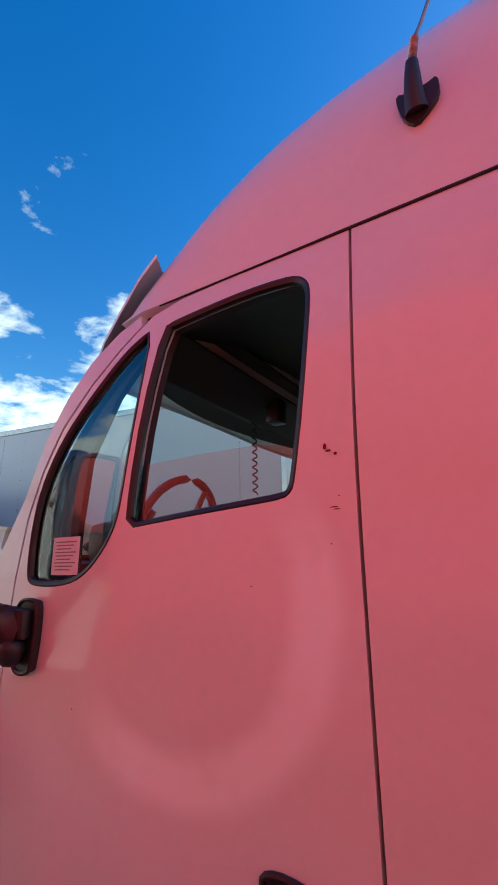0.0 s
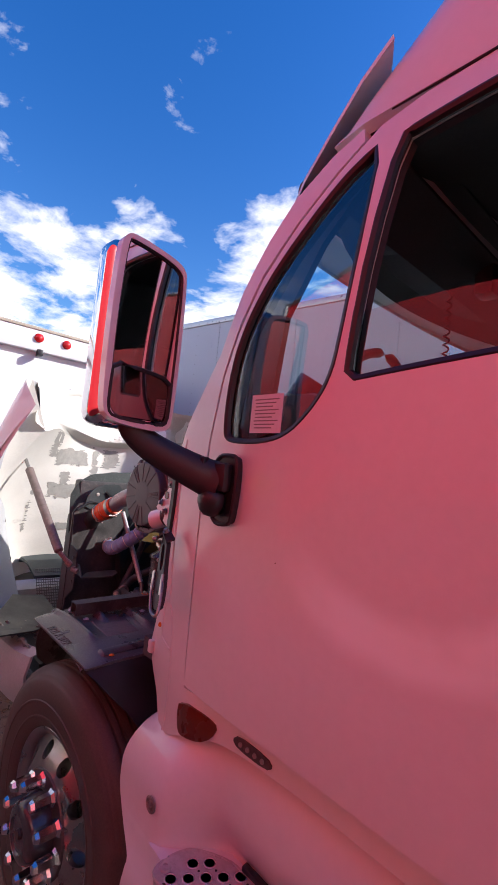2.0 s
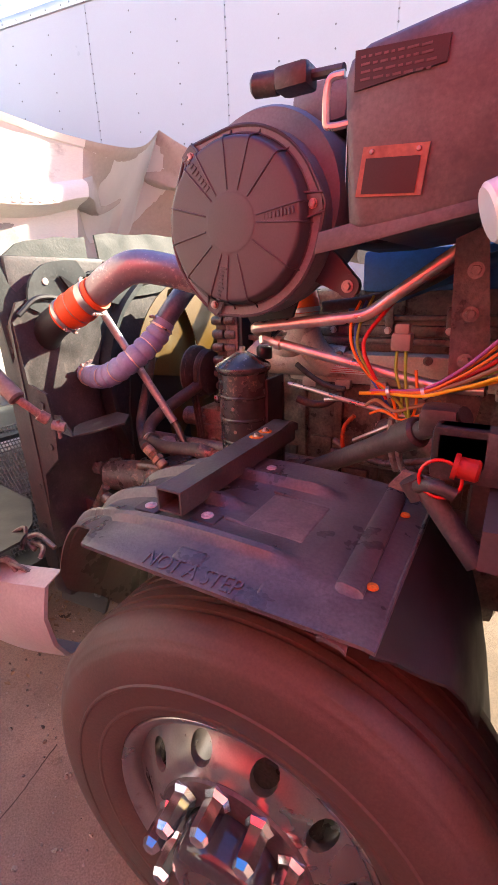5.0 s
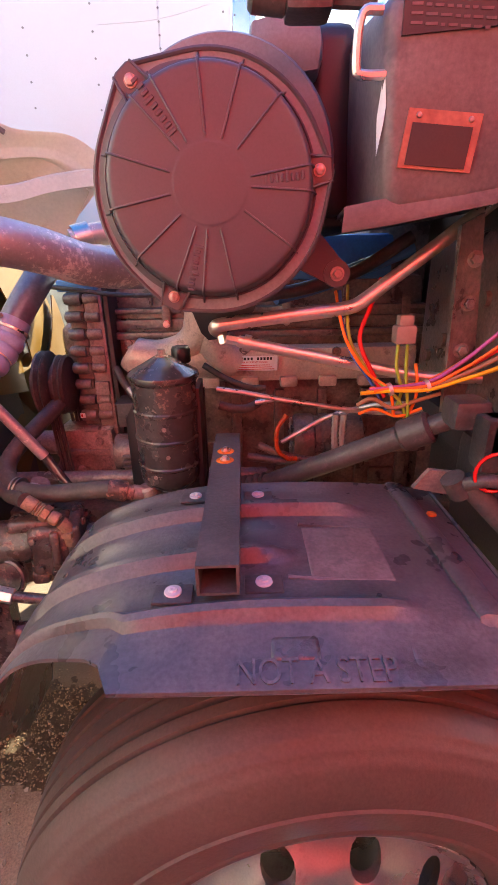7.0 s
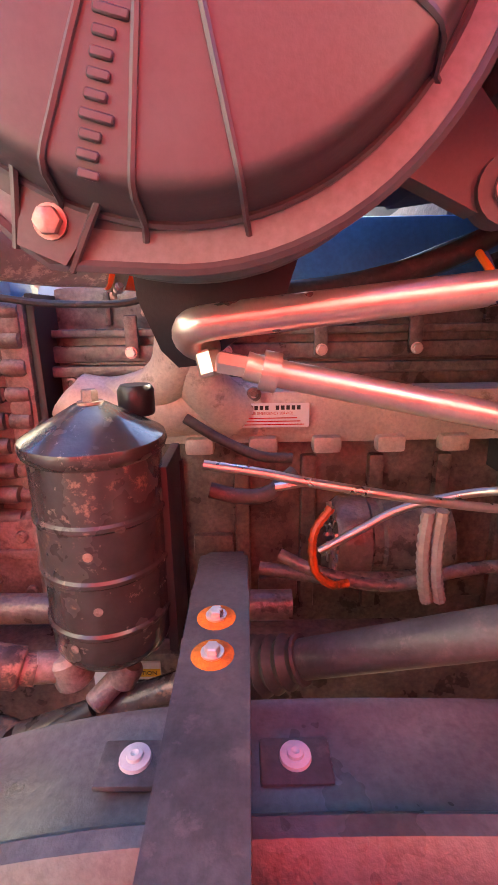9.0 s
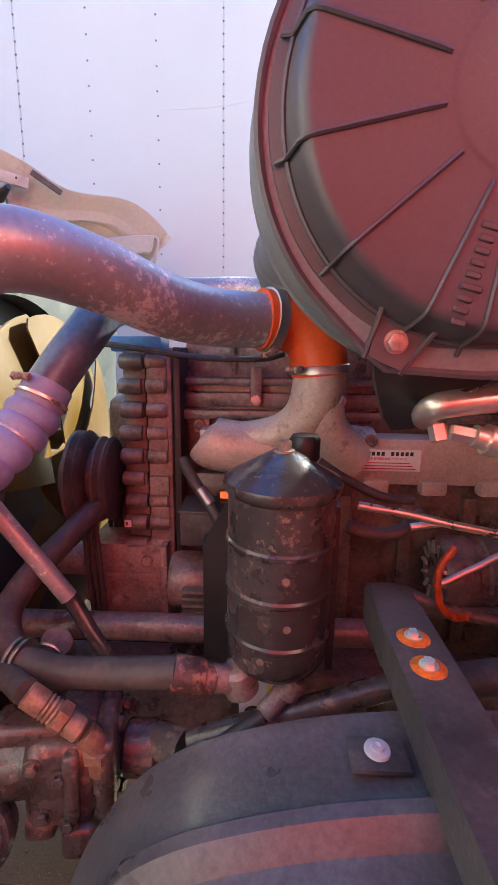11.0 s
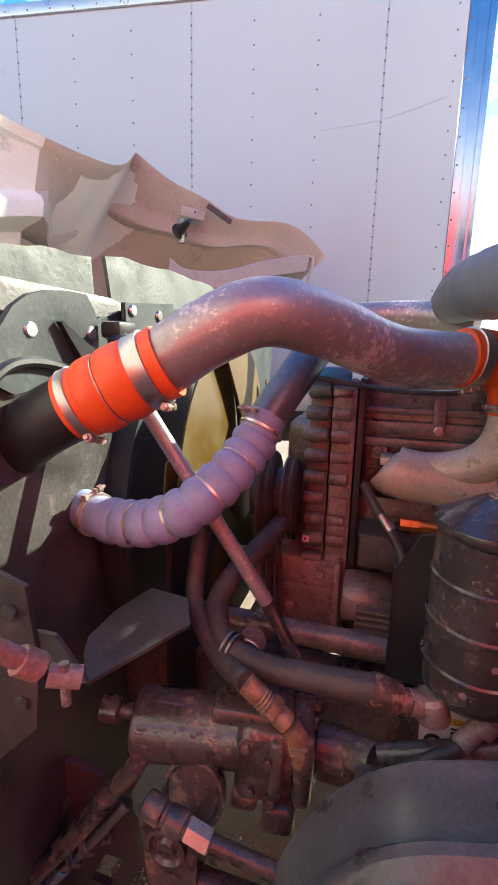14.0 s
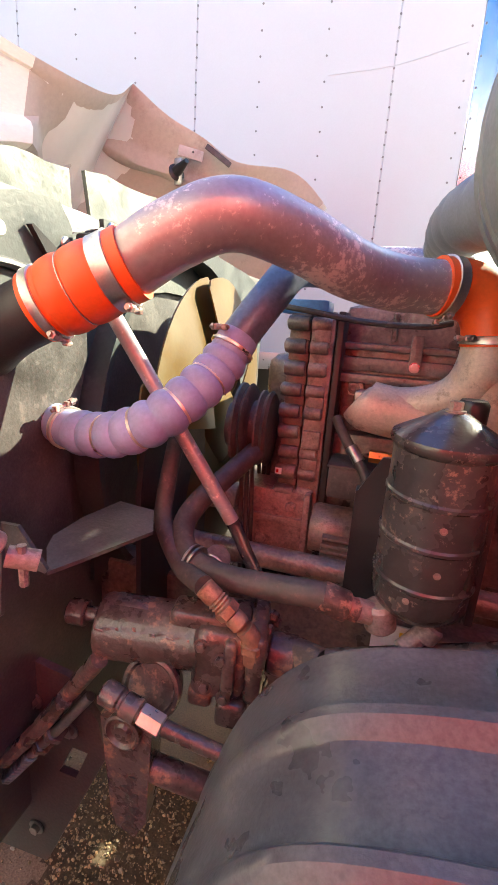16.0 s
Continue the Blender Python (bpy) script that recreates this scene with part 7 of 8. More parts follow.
lathe(bm, [(0.021, 0), (0.021, 0.012), (0.017, 0.014)], aim(FE + Vector((0.010, 0.004, -0.034)), FE + Vector((0.010, 0.006, 0.1))), 6)
part("elbow_fitting", bm, TAN, gear)
tg = random.Random(8)
for k in range(7):
    bm = bmesh.new()
    u = Vector((-0.60 + 0.028 * k, 0.376 + 0.006 * k, 1.0 + 0.012 * tg.random()))
    box(bm, u, (0.004 + 0.012 * tg.random(), 0.002, 0.004 + 0.006 * tg.random()), 0.001, seg=1)
    part("paint_flake", bm, CASE, gear)
bm = bmesh.new()
rod(bm, (-0.30, 0.49, 0.965), (-0.255, 0.465, 0.975), 0.026, 14)
lathe(bm, [(0.02, 0), (0.02, 0.02), (0.012, 0.022), (0, 0.02)], aim((-0.262, 0.445, 0.97), (-0.262, 0.2, 0.97)), 18)
rod(bm, (-0.25, 0.47, 0.985), (0.02, 0.475, 1.08), 0.017, 14)
part("steering_joint", bm, GEAR, gear)
bm = bmesh.new()
lathe(bm, [(0.043, -0.03), (0.050, -0.01), (0.052, 0.0), (0.050, 0.006), (0.044, 0.007), (0.040, 0.003), (0.0, 0.003)], aim((-0.515, 0.392, 0.908), (-0.515, 0.30, 0.938)), 32)
sheet(bm, [(-0.045, 0.03), (0.045, 0.03), (0.035, -0.16), (0.015, -0.20), (-0.02, -0.19), (-0.03, -0.15)], [], lambda x, z, d: (-0.53 + x, 0.34 + d, 0.85 + z), 0.035)
part("pitman_arm", bm, GEAR, gear)
bm = bmesh.new()
lathe(bm, [(0.030, 0), (0.030, 0.010), (0.026, 0.012), (0.022, 0.006), (0.016, 0.006), (0.012, 0.012), (0, 0.012)], aim((-0.531, 0.34, 0.872), (-0.531, 0.2, 0.878)), 28)
part("ball_joint", bm, GEAR, gear)
bm = bmesh.new()
lathe(bm, [(0.014, 0), (0.019, 0.004), (0.019, 0.03), (0.016, 0.033), (0.016, 0.037), (0.019, 0.04), (0.019, 0.065), (0.015, 0.068), (0, 0.068)], aim((-0.565, 0.335, 0.938), (-0.45, 0.33, 0.908)), 20)
part("link_end", bm, GEAR, gear)
bm = bmesh.new()
rod(bm, (-0.499, 0.332, 0.921), (-0.462, 0.331, 0.911), 0.017, 6, chamfer=0.002)
part("link_nut", bm, LINE, gear, "bright hex nut")
bm = bmesh.new()
rod(bm, (-0.462, 0.331, 0.911), (-0.34, 0.34, 0.885), 0.012, 12)
part("link_rod", bm, GEAR, gear)
bm = bmesh.new()
rod(bm, (-0.50, 0.36, 0.79), (-0.30, 0.40, 0.73), 0.022, 12)
part("drag_link", bm, GEAR, gear)
bm = bmesh.new()
tube(bm, [(-0.66, 0.36, 0.86), (-0.70, 0.36, 0.80), (-0.78, 0.34, 0.70)], 0.014, 8, 4)
part("steering_hose", bm, GEAR, gear)

for pts, r in (([(-0.585, 0.64, 1.34), (-0.592, 0.61, 1.24), (-0.590, 0.575, 1.17), (-0.575, 0.54, 1.12), (-0.515, 0.485, 1.083), (-0.470, 0.445, 1.088), (-0.444, 0.424, 1.094)], 0.0165),
               ([(-0.465, 0.74, 1.225), (-0.499, 0.665, 1.188), (-0.532, 0.60, 1.150), (-0.540, 0.55, 1.118), (-0.505, 0.50, 1.092), (-0.44, 0.48, 1.082), (-0.366, 0.472, 1.087), (-0.30, 0.464, 1.097), (-0.262, 0.460, 1.101)], 0.021),
               ([(-0.150, 0.452, 1.045), (-0.185, 0.44, 1.030), (-0.225, 0.43, 1.0), (-0.25, 0.42, 0.96), (-0.28, 0.42, 0.9)], 0.010)):
    bm = bmesh.new()
    tube(bm, pts, r, 16, 7)
    part("rubber_hose", bm, HOSE, TRUCK, "dirty black rubber hose")
for k in (0, 1):
    bm = bmesh.new()
    lathe(bm, [(0.026, 0), (0.027, 0.001), (0.027, 0.004), (0.026, 0.005)], aim((-0.500 + 0.010 * k, 0.497 - 0.003 * k, 1.090), (-0.44, 0.478, 1.082)), 24)
    part("hose_clip", bm, STEEL, TRUCK, "thin steel hose band")
bm = bmesh.new()
tube(bm, [(-0.486, 0.60, 1.020), (-0.482, 0.568, 1.050), (-0.472, 0.560, 1.068)], 0.024, 16, 5)
pb = part("pipe_stub", bm, IRON, TRUCK, "grey pipe stub")
bm = bmesh.new()
tube(bm, [(-0.515, 0.545, 1.045), (-0.49, 0.535, 1.078), (-0.462, 0.535, 1.075), (-0.440, 0.54, 1.030)], 0.003, 6, 5)
part("strap_wire", bm, STEEL, pb)
bm = bmesh.new()
lathe(bm, [(0.0225, 0), (0.0240, 0.003), (0.0240, 0.040), (0.0225, 0.043), (0.018, 0.045), (0.018, 0.06)], aim((-0.272, 0.462, 1.100), (-0.205, 0.474, 1.078)), 22)
part("rusty_ferrule", bm, mat("rust_flaked_steel", (0.10, 0.07, 0.06), 0.5, 0.3, var=0.4, scale=30, bump=0.4, patch=((0.46, 0.25, 0.18), 34, 0.40, 0.7, 0.1)), TRUCK, "rusty flaking hose ferrule")
bm = bmesh.new()
rod(bm, (-0.66, 0.66, 1.03), (0.1, 0.66, 1.03), 0.024, 14)
part("cross_tube", bm, IRON, TRUCK)

# frame rails
# crossmember added to cover sunlit ground below the engine front
bm = bmesh.new()
box(bm, (-0.50, 1.12, 0.72), (0.24, 0.72, 0.22), 0.03)
part("added_crossmember", bm, GEAR, TRUCK)
for yy in (0.72, 1.50):
    bm = bmesh.new()
    box(bm, (1.6, yy, 0.80), (5.6, 0.09, 0.25), 0.01)
    part("frame_rail", bm, IRON, TRUCK)
# front frame plate with a slot, sway link, threaded rod and bolts
bm = bmesh.new()
sheet(bm, [(-0.626, 0.679), (-0.782, 0.325), (-1.05, 0.30), (-0.98, 0.62), (-0.86, 0.86), (-0.70, 0.84), (-0.64, 0.76)], [[(-0.735, 0.60), (-0.70, 0.675), (-0.665, 0.675), (-0.695, 0.60)]], lambda x, z, d: (x, 0.42 + d, z), 0.014)
plate = part("frame_plate", bm, DUSTY, TRUCK, "speckled black steel frame plate")
bm = bmesh.new()
rod(bm, (-0.90, 0.37, 0.515), (-0.60, 0.375, 0.949), 0.015, 14)
part("sway_link", bm, GEAR, TRUCK)
bm = bmesh.new()
tube(bm, [(-0.80, 0.36, 0.628), (-0.764, 0.36, 0.674), (-0.691, 0.36, 0.772), (-0.619, 0.375, 0.869)], 0.009, 12, 3)
link = part("threaded_rod", bm, STEEL, TRUCK)
for f, r, h in ((0.30, 0.019, 0.016), (0.48, 0.021, 0.014)):
    bm = bmesh.new()
    p = Vector((-0.764, 0.36, 0.674)).lerp(Vector((-0.619, 0.375, 0.869)), f)
    lathe(bm, [(r * 0.8, 0), (r, 0.002), (r, h), (r * 0.8, h + 0.002)], aim(p, p + Vector((0.145, 0.015, 0.195))), 6)
    part("rod_nut", bm, GEAR, link)
bm = bmesh.new()
tube(bm, [Vector((-0.80, 0.36, 0.628)).lerp(Vector((-0.735, 0.36, 0.714)), k / 80) + Vector((0.6 * math.cos(k * 0.785), math.sin(k * 0.785), -0.45 * math.cos(k * 0.785))) * 0.014 for k in range(81)], 0.003, 5, 1)
part("coil_spring", bm, STEEL, link)
for x, z in ((-0.80, 0.42), (-0.88, 0.56), (-0.78, 0.76), (-0.70, 0.72), (-0.93, 0.42)):
    bm = bmesh.new()
    hexbolt(bm, (x, 0.418, z), (0, -1, 0), 0.011, 0.012, 1.6)
    part("plate_bolt", bm, STEEL, plate)
# block added behind the pulley to cover the bright ground beyond
bm = bmesh.new()
box(bm, (-0.445, 1.16, 1.14), (0.11, 0.52, 0.56), 0.04, seg=3)
part("pulley_backing", bm, IRON, engine)

# ---- radiator, shroud and fan ----
bm = bmesh.new()
box(bm, (-0.86, 1.12, 1.07), (0.10, 1.62, 1.20), 0.02)
rad = part("radiator", bm, DUSTY, TRUCK, "black radiator and cooler pack")
bm = bmesh.new()
sheet(bm, [(0.27, 0.72), (0.27, 1.48), (0.30, 1.535), (0.37, 1.55), (0.60, 1.545), (0.60, 1.40), (0.53, 1.2), (0.55, 1.0), (0.6, 0.9), (0.6, 0.72)], [], lambda x, z, d: (-0.775 - d, x, z), 0.012)
side = part("side_shroud", bm, DUSTY, rad, "black radiator side shroud")
bm = bmesh.new()
sheet(bm, rounded([(0.33, 1.50), (0.34, 1.58), (0.385, 1.635), (0.46, 1.655), (0.556, 1.655), (0.562, 1.52), (0.47, 1.515)], 1), [], lambda x, z, d: (-0.766 - d, x, z), 0.010)
part("corner_panel", bm, SHROUD, rad, "grey-green moulded corner panel")
bm = bmesh.new()
tube(bm, [(-0.76, 0.29, 1.50), (-0.76, 0.36, 1.545), (-0.76, 0.45, 1.54), (-0.76, 0.50, 1.51), (-0.76, 0.53, 1.46)], 0.008, 8, 6)
part("panel_bead", bm, BLACK, rad)
bm = bmesh.new()
sheet(bm, [(0.65, 1.655), (0.655, 1.52), (0.74, 1.50), (0.86, 1.60), (0.85, 1.672)], [], lambda x, z, d: (-0.768 - d, x, z), 0.010)
part("corner_panel", bm, SHROUD, rad)


def shroud_place(x, z, d):
    return (-0.79 - d, x, z)


bm = bmesh.new()
fc = [(1.06 + 0.46 * math.cos(2 * math.pi * k / 48), 1.22 + 0.43 * math.sin(2 * math.pi * k / 48)) for k in range(48)]
sheet(bm, [(0.36, 1.40), (0.66, 1.36), (0.62, 0.9), (1.7, 0.85), (1.9, 1.60), (1.6, 1.66), (1.12, 1.69), (0.66, 1.64), (0.36, 1.54)], [fc], shroud_place, 0.01)
shroud = part("fan_shroud", bm, SHROUD, rad, "grey-green moulded fan shroud")
for y0, y1 in ((0.265, 0.605), (0.675, 1.36)):
    bm = bmesh.new()
    grid(bm, [[(-0.795 - 0.03 * t, y0 + (y1 - y0) * s + 0.025 * t * (1 if y0 < 0.5 and s == 1 else 0), float(np.interp(y0 + (y1 - y0) * s, (0.265, 0.30, 0.36, 0.47, 0.62, 0.72, 1.0, 1.25, 1.36), (1.58, 1.65, 1.70, 1.722, 1.735, 1.752, 1.765, 1.765, 1.74))) - 0.22 * (1 - t) + 0.003 * math.sin(19 * s)) for s in [k / 10 for k in range(11)]] for t in (0, 0.4, 0.8, 1)], 0.008, (-1, 0, 0))
    part("air_baffle", bm, BAFFLE, rad, "pale worn rubber air baffle")
for y, z in ((0.540, 1.594), (0.674, 1.642), (0.78, 1.64), (0.403, 1.592), (0.545, 1.54)):
    bm = bmesh.new()
    lathe(bm, [(0.012, 0), (0.010, 0.004), (0.004, 0.005), (0, 0.004)], aim((-0.767, y, z), (0, y, z)), 16)
    part("shroud_bolt", bm, ALU, rad)
bm = bmesh.new()
grid(bm, [[(-0.764, 0.452, 1.606), (-0.763, 0.455, 1.608)], [(-0.76, 0.485, 1.56), (-0.757, 0.505, 1.575)], [(-0.75, 0.515, 1.51), (-0.745, 0.56, 1.545)]], 0.01, (1, 0, 0))
box(bm, (-0.74, 0.585, 1.60), (0.04, 0.06, 0.03), 0.008)
lathe(bm, [(0.02, 0), (0.022, 0.02), (0.012, 0.025), (0, 0.025)], aim((-0.73, 0.57, 1.57), (-0.72, 0.55, 1.64)), 14)
part("shroud_stay", bm, BLACK, rad)
bm = bmesh.new()
lathe(bm, [(0.10, 0), (0.12, 0.01), (0.12, 0.07), (0.09, 0.09), (0, 0.09)], aim((-0.72, 1.0, 1.20), (0, 1.0, 1.20)), 36)
fan = part("fan", bm, YELLOW, TRUCK, "yellow plastic engine fan")
for k in range(6):
    a = 2 * math.pi * k / 6 + 2.30
    c = Vector((-0.66, 1.0, 1.20))
    bm = bmesh.new()
    rows = []
    for q in (0.10, 0.16, 0.22, 0.28, 0.34, 0.375, 0.39):
        row = []
        for j in range(11):
            w = (j / 10 - 0.5) * (1.30 if q < 0.38 else 1.2)
            row.append(c + Vector((0.028 * w + 0.020 * math.sin(q * 9), q * math.cos(a + w), q * math.sin(a + w))))
        rows.append(row)
    grid(bm, rows, 0.004, (1, 0, 0))
    part("blade", bm, YELLOW, fan)
bm = bmesh.new()
sheet(bm, rounded([(0.56, 0.80), (0.56, 1.28), (0.66, 1.335), (0.80, 1.30), (0.88, 1.20), (0.89, 0.80)], 1), [], lambda x, z, d: (-0.635 - d, x, z), 0.01)
part("lower_shroud", bm, BLACK, rad, "black plastic lower shroud")
bm = bmesh.new()
lathe(bm, [(0.425, 0), (0.440, 0.0), (0.440, 0.06), (0.425, 0.06)], aim((-0.80, 1.02, 1.21), (0, 1.02, 1.21)), 56, closed=True)
part("fan_ring", bm, SHROUD, rad)
# side support plate and bracket
bm = bmesh.new()
sheet(bm, [(-0.86, 0.62), (-0.86, 1.46), (-0.77, 1.48), (-0.755, 1.30), (-0.70, 1.27), (-0.69, 1.16), (-0.70, 1.06), (-0.76, 1.0), (-0.80, 0.62)], [], lambda x, z, d: (x, 0.275 + 0.25 * max(x + 0.755, 0) + d, z), 0.008)
sup = part("radiator_support", bm, DUSTY, TRUCK, "black steel radiator side plate")
for x, z in ((-0.72, 1.235), (-0.80, 1.40), (-0.715, 1.10), (-0.80, 0.95), (-0.82, 0.80)):
    bm = bmesh.new()
    lathe(bm, [(0.011, 0), (0.010, 0.004), (0.005, 0.005), (0, 0.003)], aim((x, 0.274 + 0.25 * max(x + 0.755, 0), z), (x, 0, z)), 14)
    part("plate_bolt", bm, DUSTY, sup)
bm = bmesh.new()
grid(bm, [[(-0.622, 0.298, 1.146), (-0.600, 0.34, 1.148), (-0.540, 0.437, 1.160)], [(-0.650, 0.330, 1.160), (-0.640, 0.39, 1.160), (-0.565, 0.484, 1.172)], [(-0.664, 0.36, 1.162), (-0.665, 0.43, 1.162), (-0.640, 0.50, 1.168)]], 0.006, (0, 0, -1))
part("bracket_plate", bm, DUSTY, sup, "bent black bracket plate")
bm = bmesh.new()
grid(bm, [[(-0.622, 0.298, 1.148), (-0.665, 0.296, 1.205), (-0.74, 0.30, 1.20)], [(-0.626, 0.298, 1.142), (-0.668, 0.296, 1.15), (-0.74, 0.30, 1.14)]], 0.006, (0, 1, 0))
part("bracket_flange", bm, DUSTY, sup)
# ---- tilted hood ----
TOP_NEAR = [(-0.40, -0.115, 2.03), (-0.66, -0.10, 2.18), (-0.95, 0.10, 2.20), (-1.25, 0.38, 2.24), (-1.43, 0.60, 2.277), (-1.50, 0.80, 2.283), (-1.475, 0.97, 2.262), (-1.462, 1.144, 2.250), (-1.36, 1.40, 2.232), (-1.35, 1.58, 2.275), (-1.381, 1.746, 2.387)]
TOP_FAR = [(-1.381, 1.746, 2.387), (-1.275, 1.85, 2.308), (-1.154, 1.95, 2.257), (-1.023, 2.05, 2.188), (-0.831, 2.18, 2.194), (-0.728, 2.24, 2.152), (-0.627, 2.31, 2.055)]
MIDR = [(-0.87, -0.20, 1.40), (-1.02, -0.135, 1.41), (-1.36, 0.02, 1.42), (-1.58, 0.26, 1.40), (-1.67, 0.75, 1.40), (-1.69, 1.2, 1.42), (-1.80, 1.7, 1.46), (-1.85, 2.1, 1.5), (-1.5, 2.36, 1.45), (-1.1, 2.42, 1.42), (-0.9, 2.42, 1.40)]
BOT = [(-0.93, -0.08, 0.86), (-1.12, -0.02, 0.86), (-1.45, 0.10, 0.86), (-1.80, 0.34, 0.88), (-1.86, 0.75, 0.90), (-1.90, 1.2, 0.90), (-2.0, 1.6, 0.88), (-2.0, 1.9, 0.86), (-1.5, 2.2, 0.86), (-1.15, 2.34, 0.86), (-0.92, 2.34, 0.86)]
tops = spline(TOP_NEAR, 5) + spline(TOP_FAR, 5)[1:]


def beside(line, y):
    """The point of a line that lies as far across the hood as y does on its edge."""
    c = spline(line, 5)
    yy = [q.y for q in c]
    t = yy[0] + (y + 0.115) / 2.425 * (yy[-1] - yy[0])
    return Vector([float(np.interp(t, yy, [q[k] for q in c])) for k in range(3)])


mids, bots = ([beside(q, p.y) for p in tops] for q in (MIDR, BOT))


def channel_size(p):
    return min(0.30 + max(p.y - 0.1, 0) * 1.1, 1.0) * (1.0 if p.y < 1.4 else max(1.0 - (p.y - 1.4) * 0.9, 0.35))


# drop of the drip channel's top, lip and undercut below the edge, across the hood
CH_Y = (-0.05, 0.11, 0.21, 0.32, 0.435, 0.555, 0.67, 0.77, 0.86, 1.02, 1.10, 1.20, 1.27, 1.42)
CH_TOP = (0.15, 0.130, 0.128, 0.132, 0.148, 0.176, 0.218, 0.243, 0.246, 0.218, 0.195, 0.166, 0.145, 0.12)
CH_LIP = (0.24, 0.205, 0.208, 0.240, 0.272, 0.316, 0.350, 0.362, 0.352, 0.318, 0.296, 0.258, 0.238, 0.20)
FAR_PROFILE = ((0.004, 0.006), (-0.012, -0.02), (-0.05, -0.05), (-0.10, -0.085), (-0.215, -0.165), (-0.240, -0.190), (-0.250, -0.270), (-0.268, -0.292), (-0.33, -0.300), (-0.42, -0.290))


def channel_row(p):
    """Section of the moulded rear edge at p: edge, crease, band, rail and undercut."""
    top, lip = (float(np.interp(p.y, CH_Y, q)) for q in (CH_TOP, CH_LIP))
    near = ((0.004, 0.006), (-0.010, -0.022), (-0.022, -0.026), (-0.055, -top), (-0.028, -top - 0.016), (-0.020, -top - 0.035), (-0.026, -lip + 0.012), (-0.044, -lip), (-0.105, -lip - 0.020), (-0.125, -lip - 0.034))
    k = channel_size(p)
    w = min(max((p.y - 1.25) / 0.2, 0), 1)
    turn = min(max((0.5 - p.y) / 0.45, 0), 1) * 0.9
    c, d = math.cos(turn), math.sin(turn)
    return [p + Vector((nx * c, -nx * d, nz)) * (1 - w) + Vector((fx * k, 0, fz * k)) * w for (nx, nz), (fx, fz) in zip(near, FAR_PROFILE)]


skin_tops = tops
tops = [channel_row(p)[-1] + Vector((0.0, 0, 0.004)) if p.y > 0.0 else p for p in skin_tops]
rows = []
for k in range(13):
    t = k / 12
    rows.append([a * (1 - t) * (1 - 2 * t) + b * 4 * t * (1 - t) + c * t * (2 * t - 1) for a, b, c in zip(tops, mids, bots)])
n_near = next(i for i, q in enumerate(tops) if q.y > 1.24)
bm = bmesh.new()
inside = [row[:n_near + 1] for row in rows]
grid(bm, inside)
hood = part("hood", bm, PAINT_IN, TRUCK, "white fibreglass hood tilted forward, rough inside")
# beyond the shade boundary the inside takes the darker, shaded tan
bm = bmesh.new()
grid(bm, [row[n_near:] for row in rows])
part("hood_far_side", bm, SHADED_IN, hood, "tan fibreglass inside, dirt and shade in its colour")
bm = bmesh.new()
rows = [[a * (1 - t) * (1 - 2 * t) + b * 4 * t * (1 - t) + c * t * (2 * t - 1) + Vector((-0.03 if 0.1 < a.y < 2.2 else 0, -0.012 if a.y < MID else 0.012, 0)) * min(t * 6, 1) for a, b, c in zip(skin_tops, [q + Vector((-0.18 if 0.2 < q.y < 1.6 else -0.10, 0, 0)) for q in mids], bots)] for t in [k / 12 for k in range(13)]]
grid(bm, rows)
part("hood_skin", bm, PAINT, hood)
# lipped rear edge: channel moulding under the edge
bm = bmesh.new()
edge = [p for p in skin_tops if 0.0 < p.y < 2.30]
rows = [channel_row(p) for p in edge]
n_far = next(i for i, q in enumerate(edge) if q.y > 1.24)
grid(bm, rows[:n_far + 1])
channel = part("hood_channel", bm, PAINT_IN, hood, "moulded drip channel")
# same shaded tan on the far run of the channel
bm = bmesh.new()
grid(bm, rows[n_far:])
part("hood_channel", bm, SHADED_IN, hood, "moulded drip channel")
bm = bmesh.new()
for k in range(8):
    y = 0.795 + 0.040 * k
    p = Vector([float(np.interp(y, [q.y for q in edge], [q[j] for q in edge])) for j in range(3)])
    lip = float(np.interp(y, CH_Y, CH_LIP))
    for dz, h in ((0.062, 0.010), (0.045, 0.012), (0.028, 0.010)):
        if (k * 7 + int(dz * 1000)) % 5:
            box(bm, (p.x - 0.0235, y, p.z - lip + dz - 0.004), (0.006, 0.024, h), 0.002, seg=1)
part("raised_mark", bm, PAINT_IN, channel)


def on_inside(u, v):
    """Point of the hood's inner sheet, u across and v down, both in cells."""
    i, k = min(int(u), len(inside[0]) - 2), min(int(v), len(inside) - 2)
    f, g = u - i, v - k
    return (inside[k][i].lerp(inside[k][i + 1], f)).lerp(inside[k + 1][i].lerp(inside[k + 1][i + 1], f), g)


# sanded, primed repair patches with brushed edges
verts, faces = [], []
for y0, y1, z0, z1 in ((0.36, 0.68, 1.725, 1.860), (0.36, 0.63, 1.48, 1.60), (0.43, 0.545, 1.57, 1.69), (0.69, 0.765, 1.18, 1.88), (0.78, 0.93, 1.72, 1.88), (0.28, 0.38, 1.78, 1.96), (0.50, 0.74, 1.22, 1.29), (0.24, 0.275, 1.22, 1.62)):
    for i in range(len(inside[0]) - 1):
        if not y0 - 0.15 < inside[4][i].y < y1 + 0.15:
            continue
        for a in range(26):
            for c in range(12 * 20):
                q = [on_inside(i + (a + da) / 26, (c + dc) / 20) for da, dc in ((0, 0), (1, 0), (1, 1), (0, 1))]
                y, z = q[0].y, q[0].z
                e = min((y - y0) / 0.05, (y1 - y) / 0.05, (z - z0) / 0.03, (z1 - z) / 0.03)
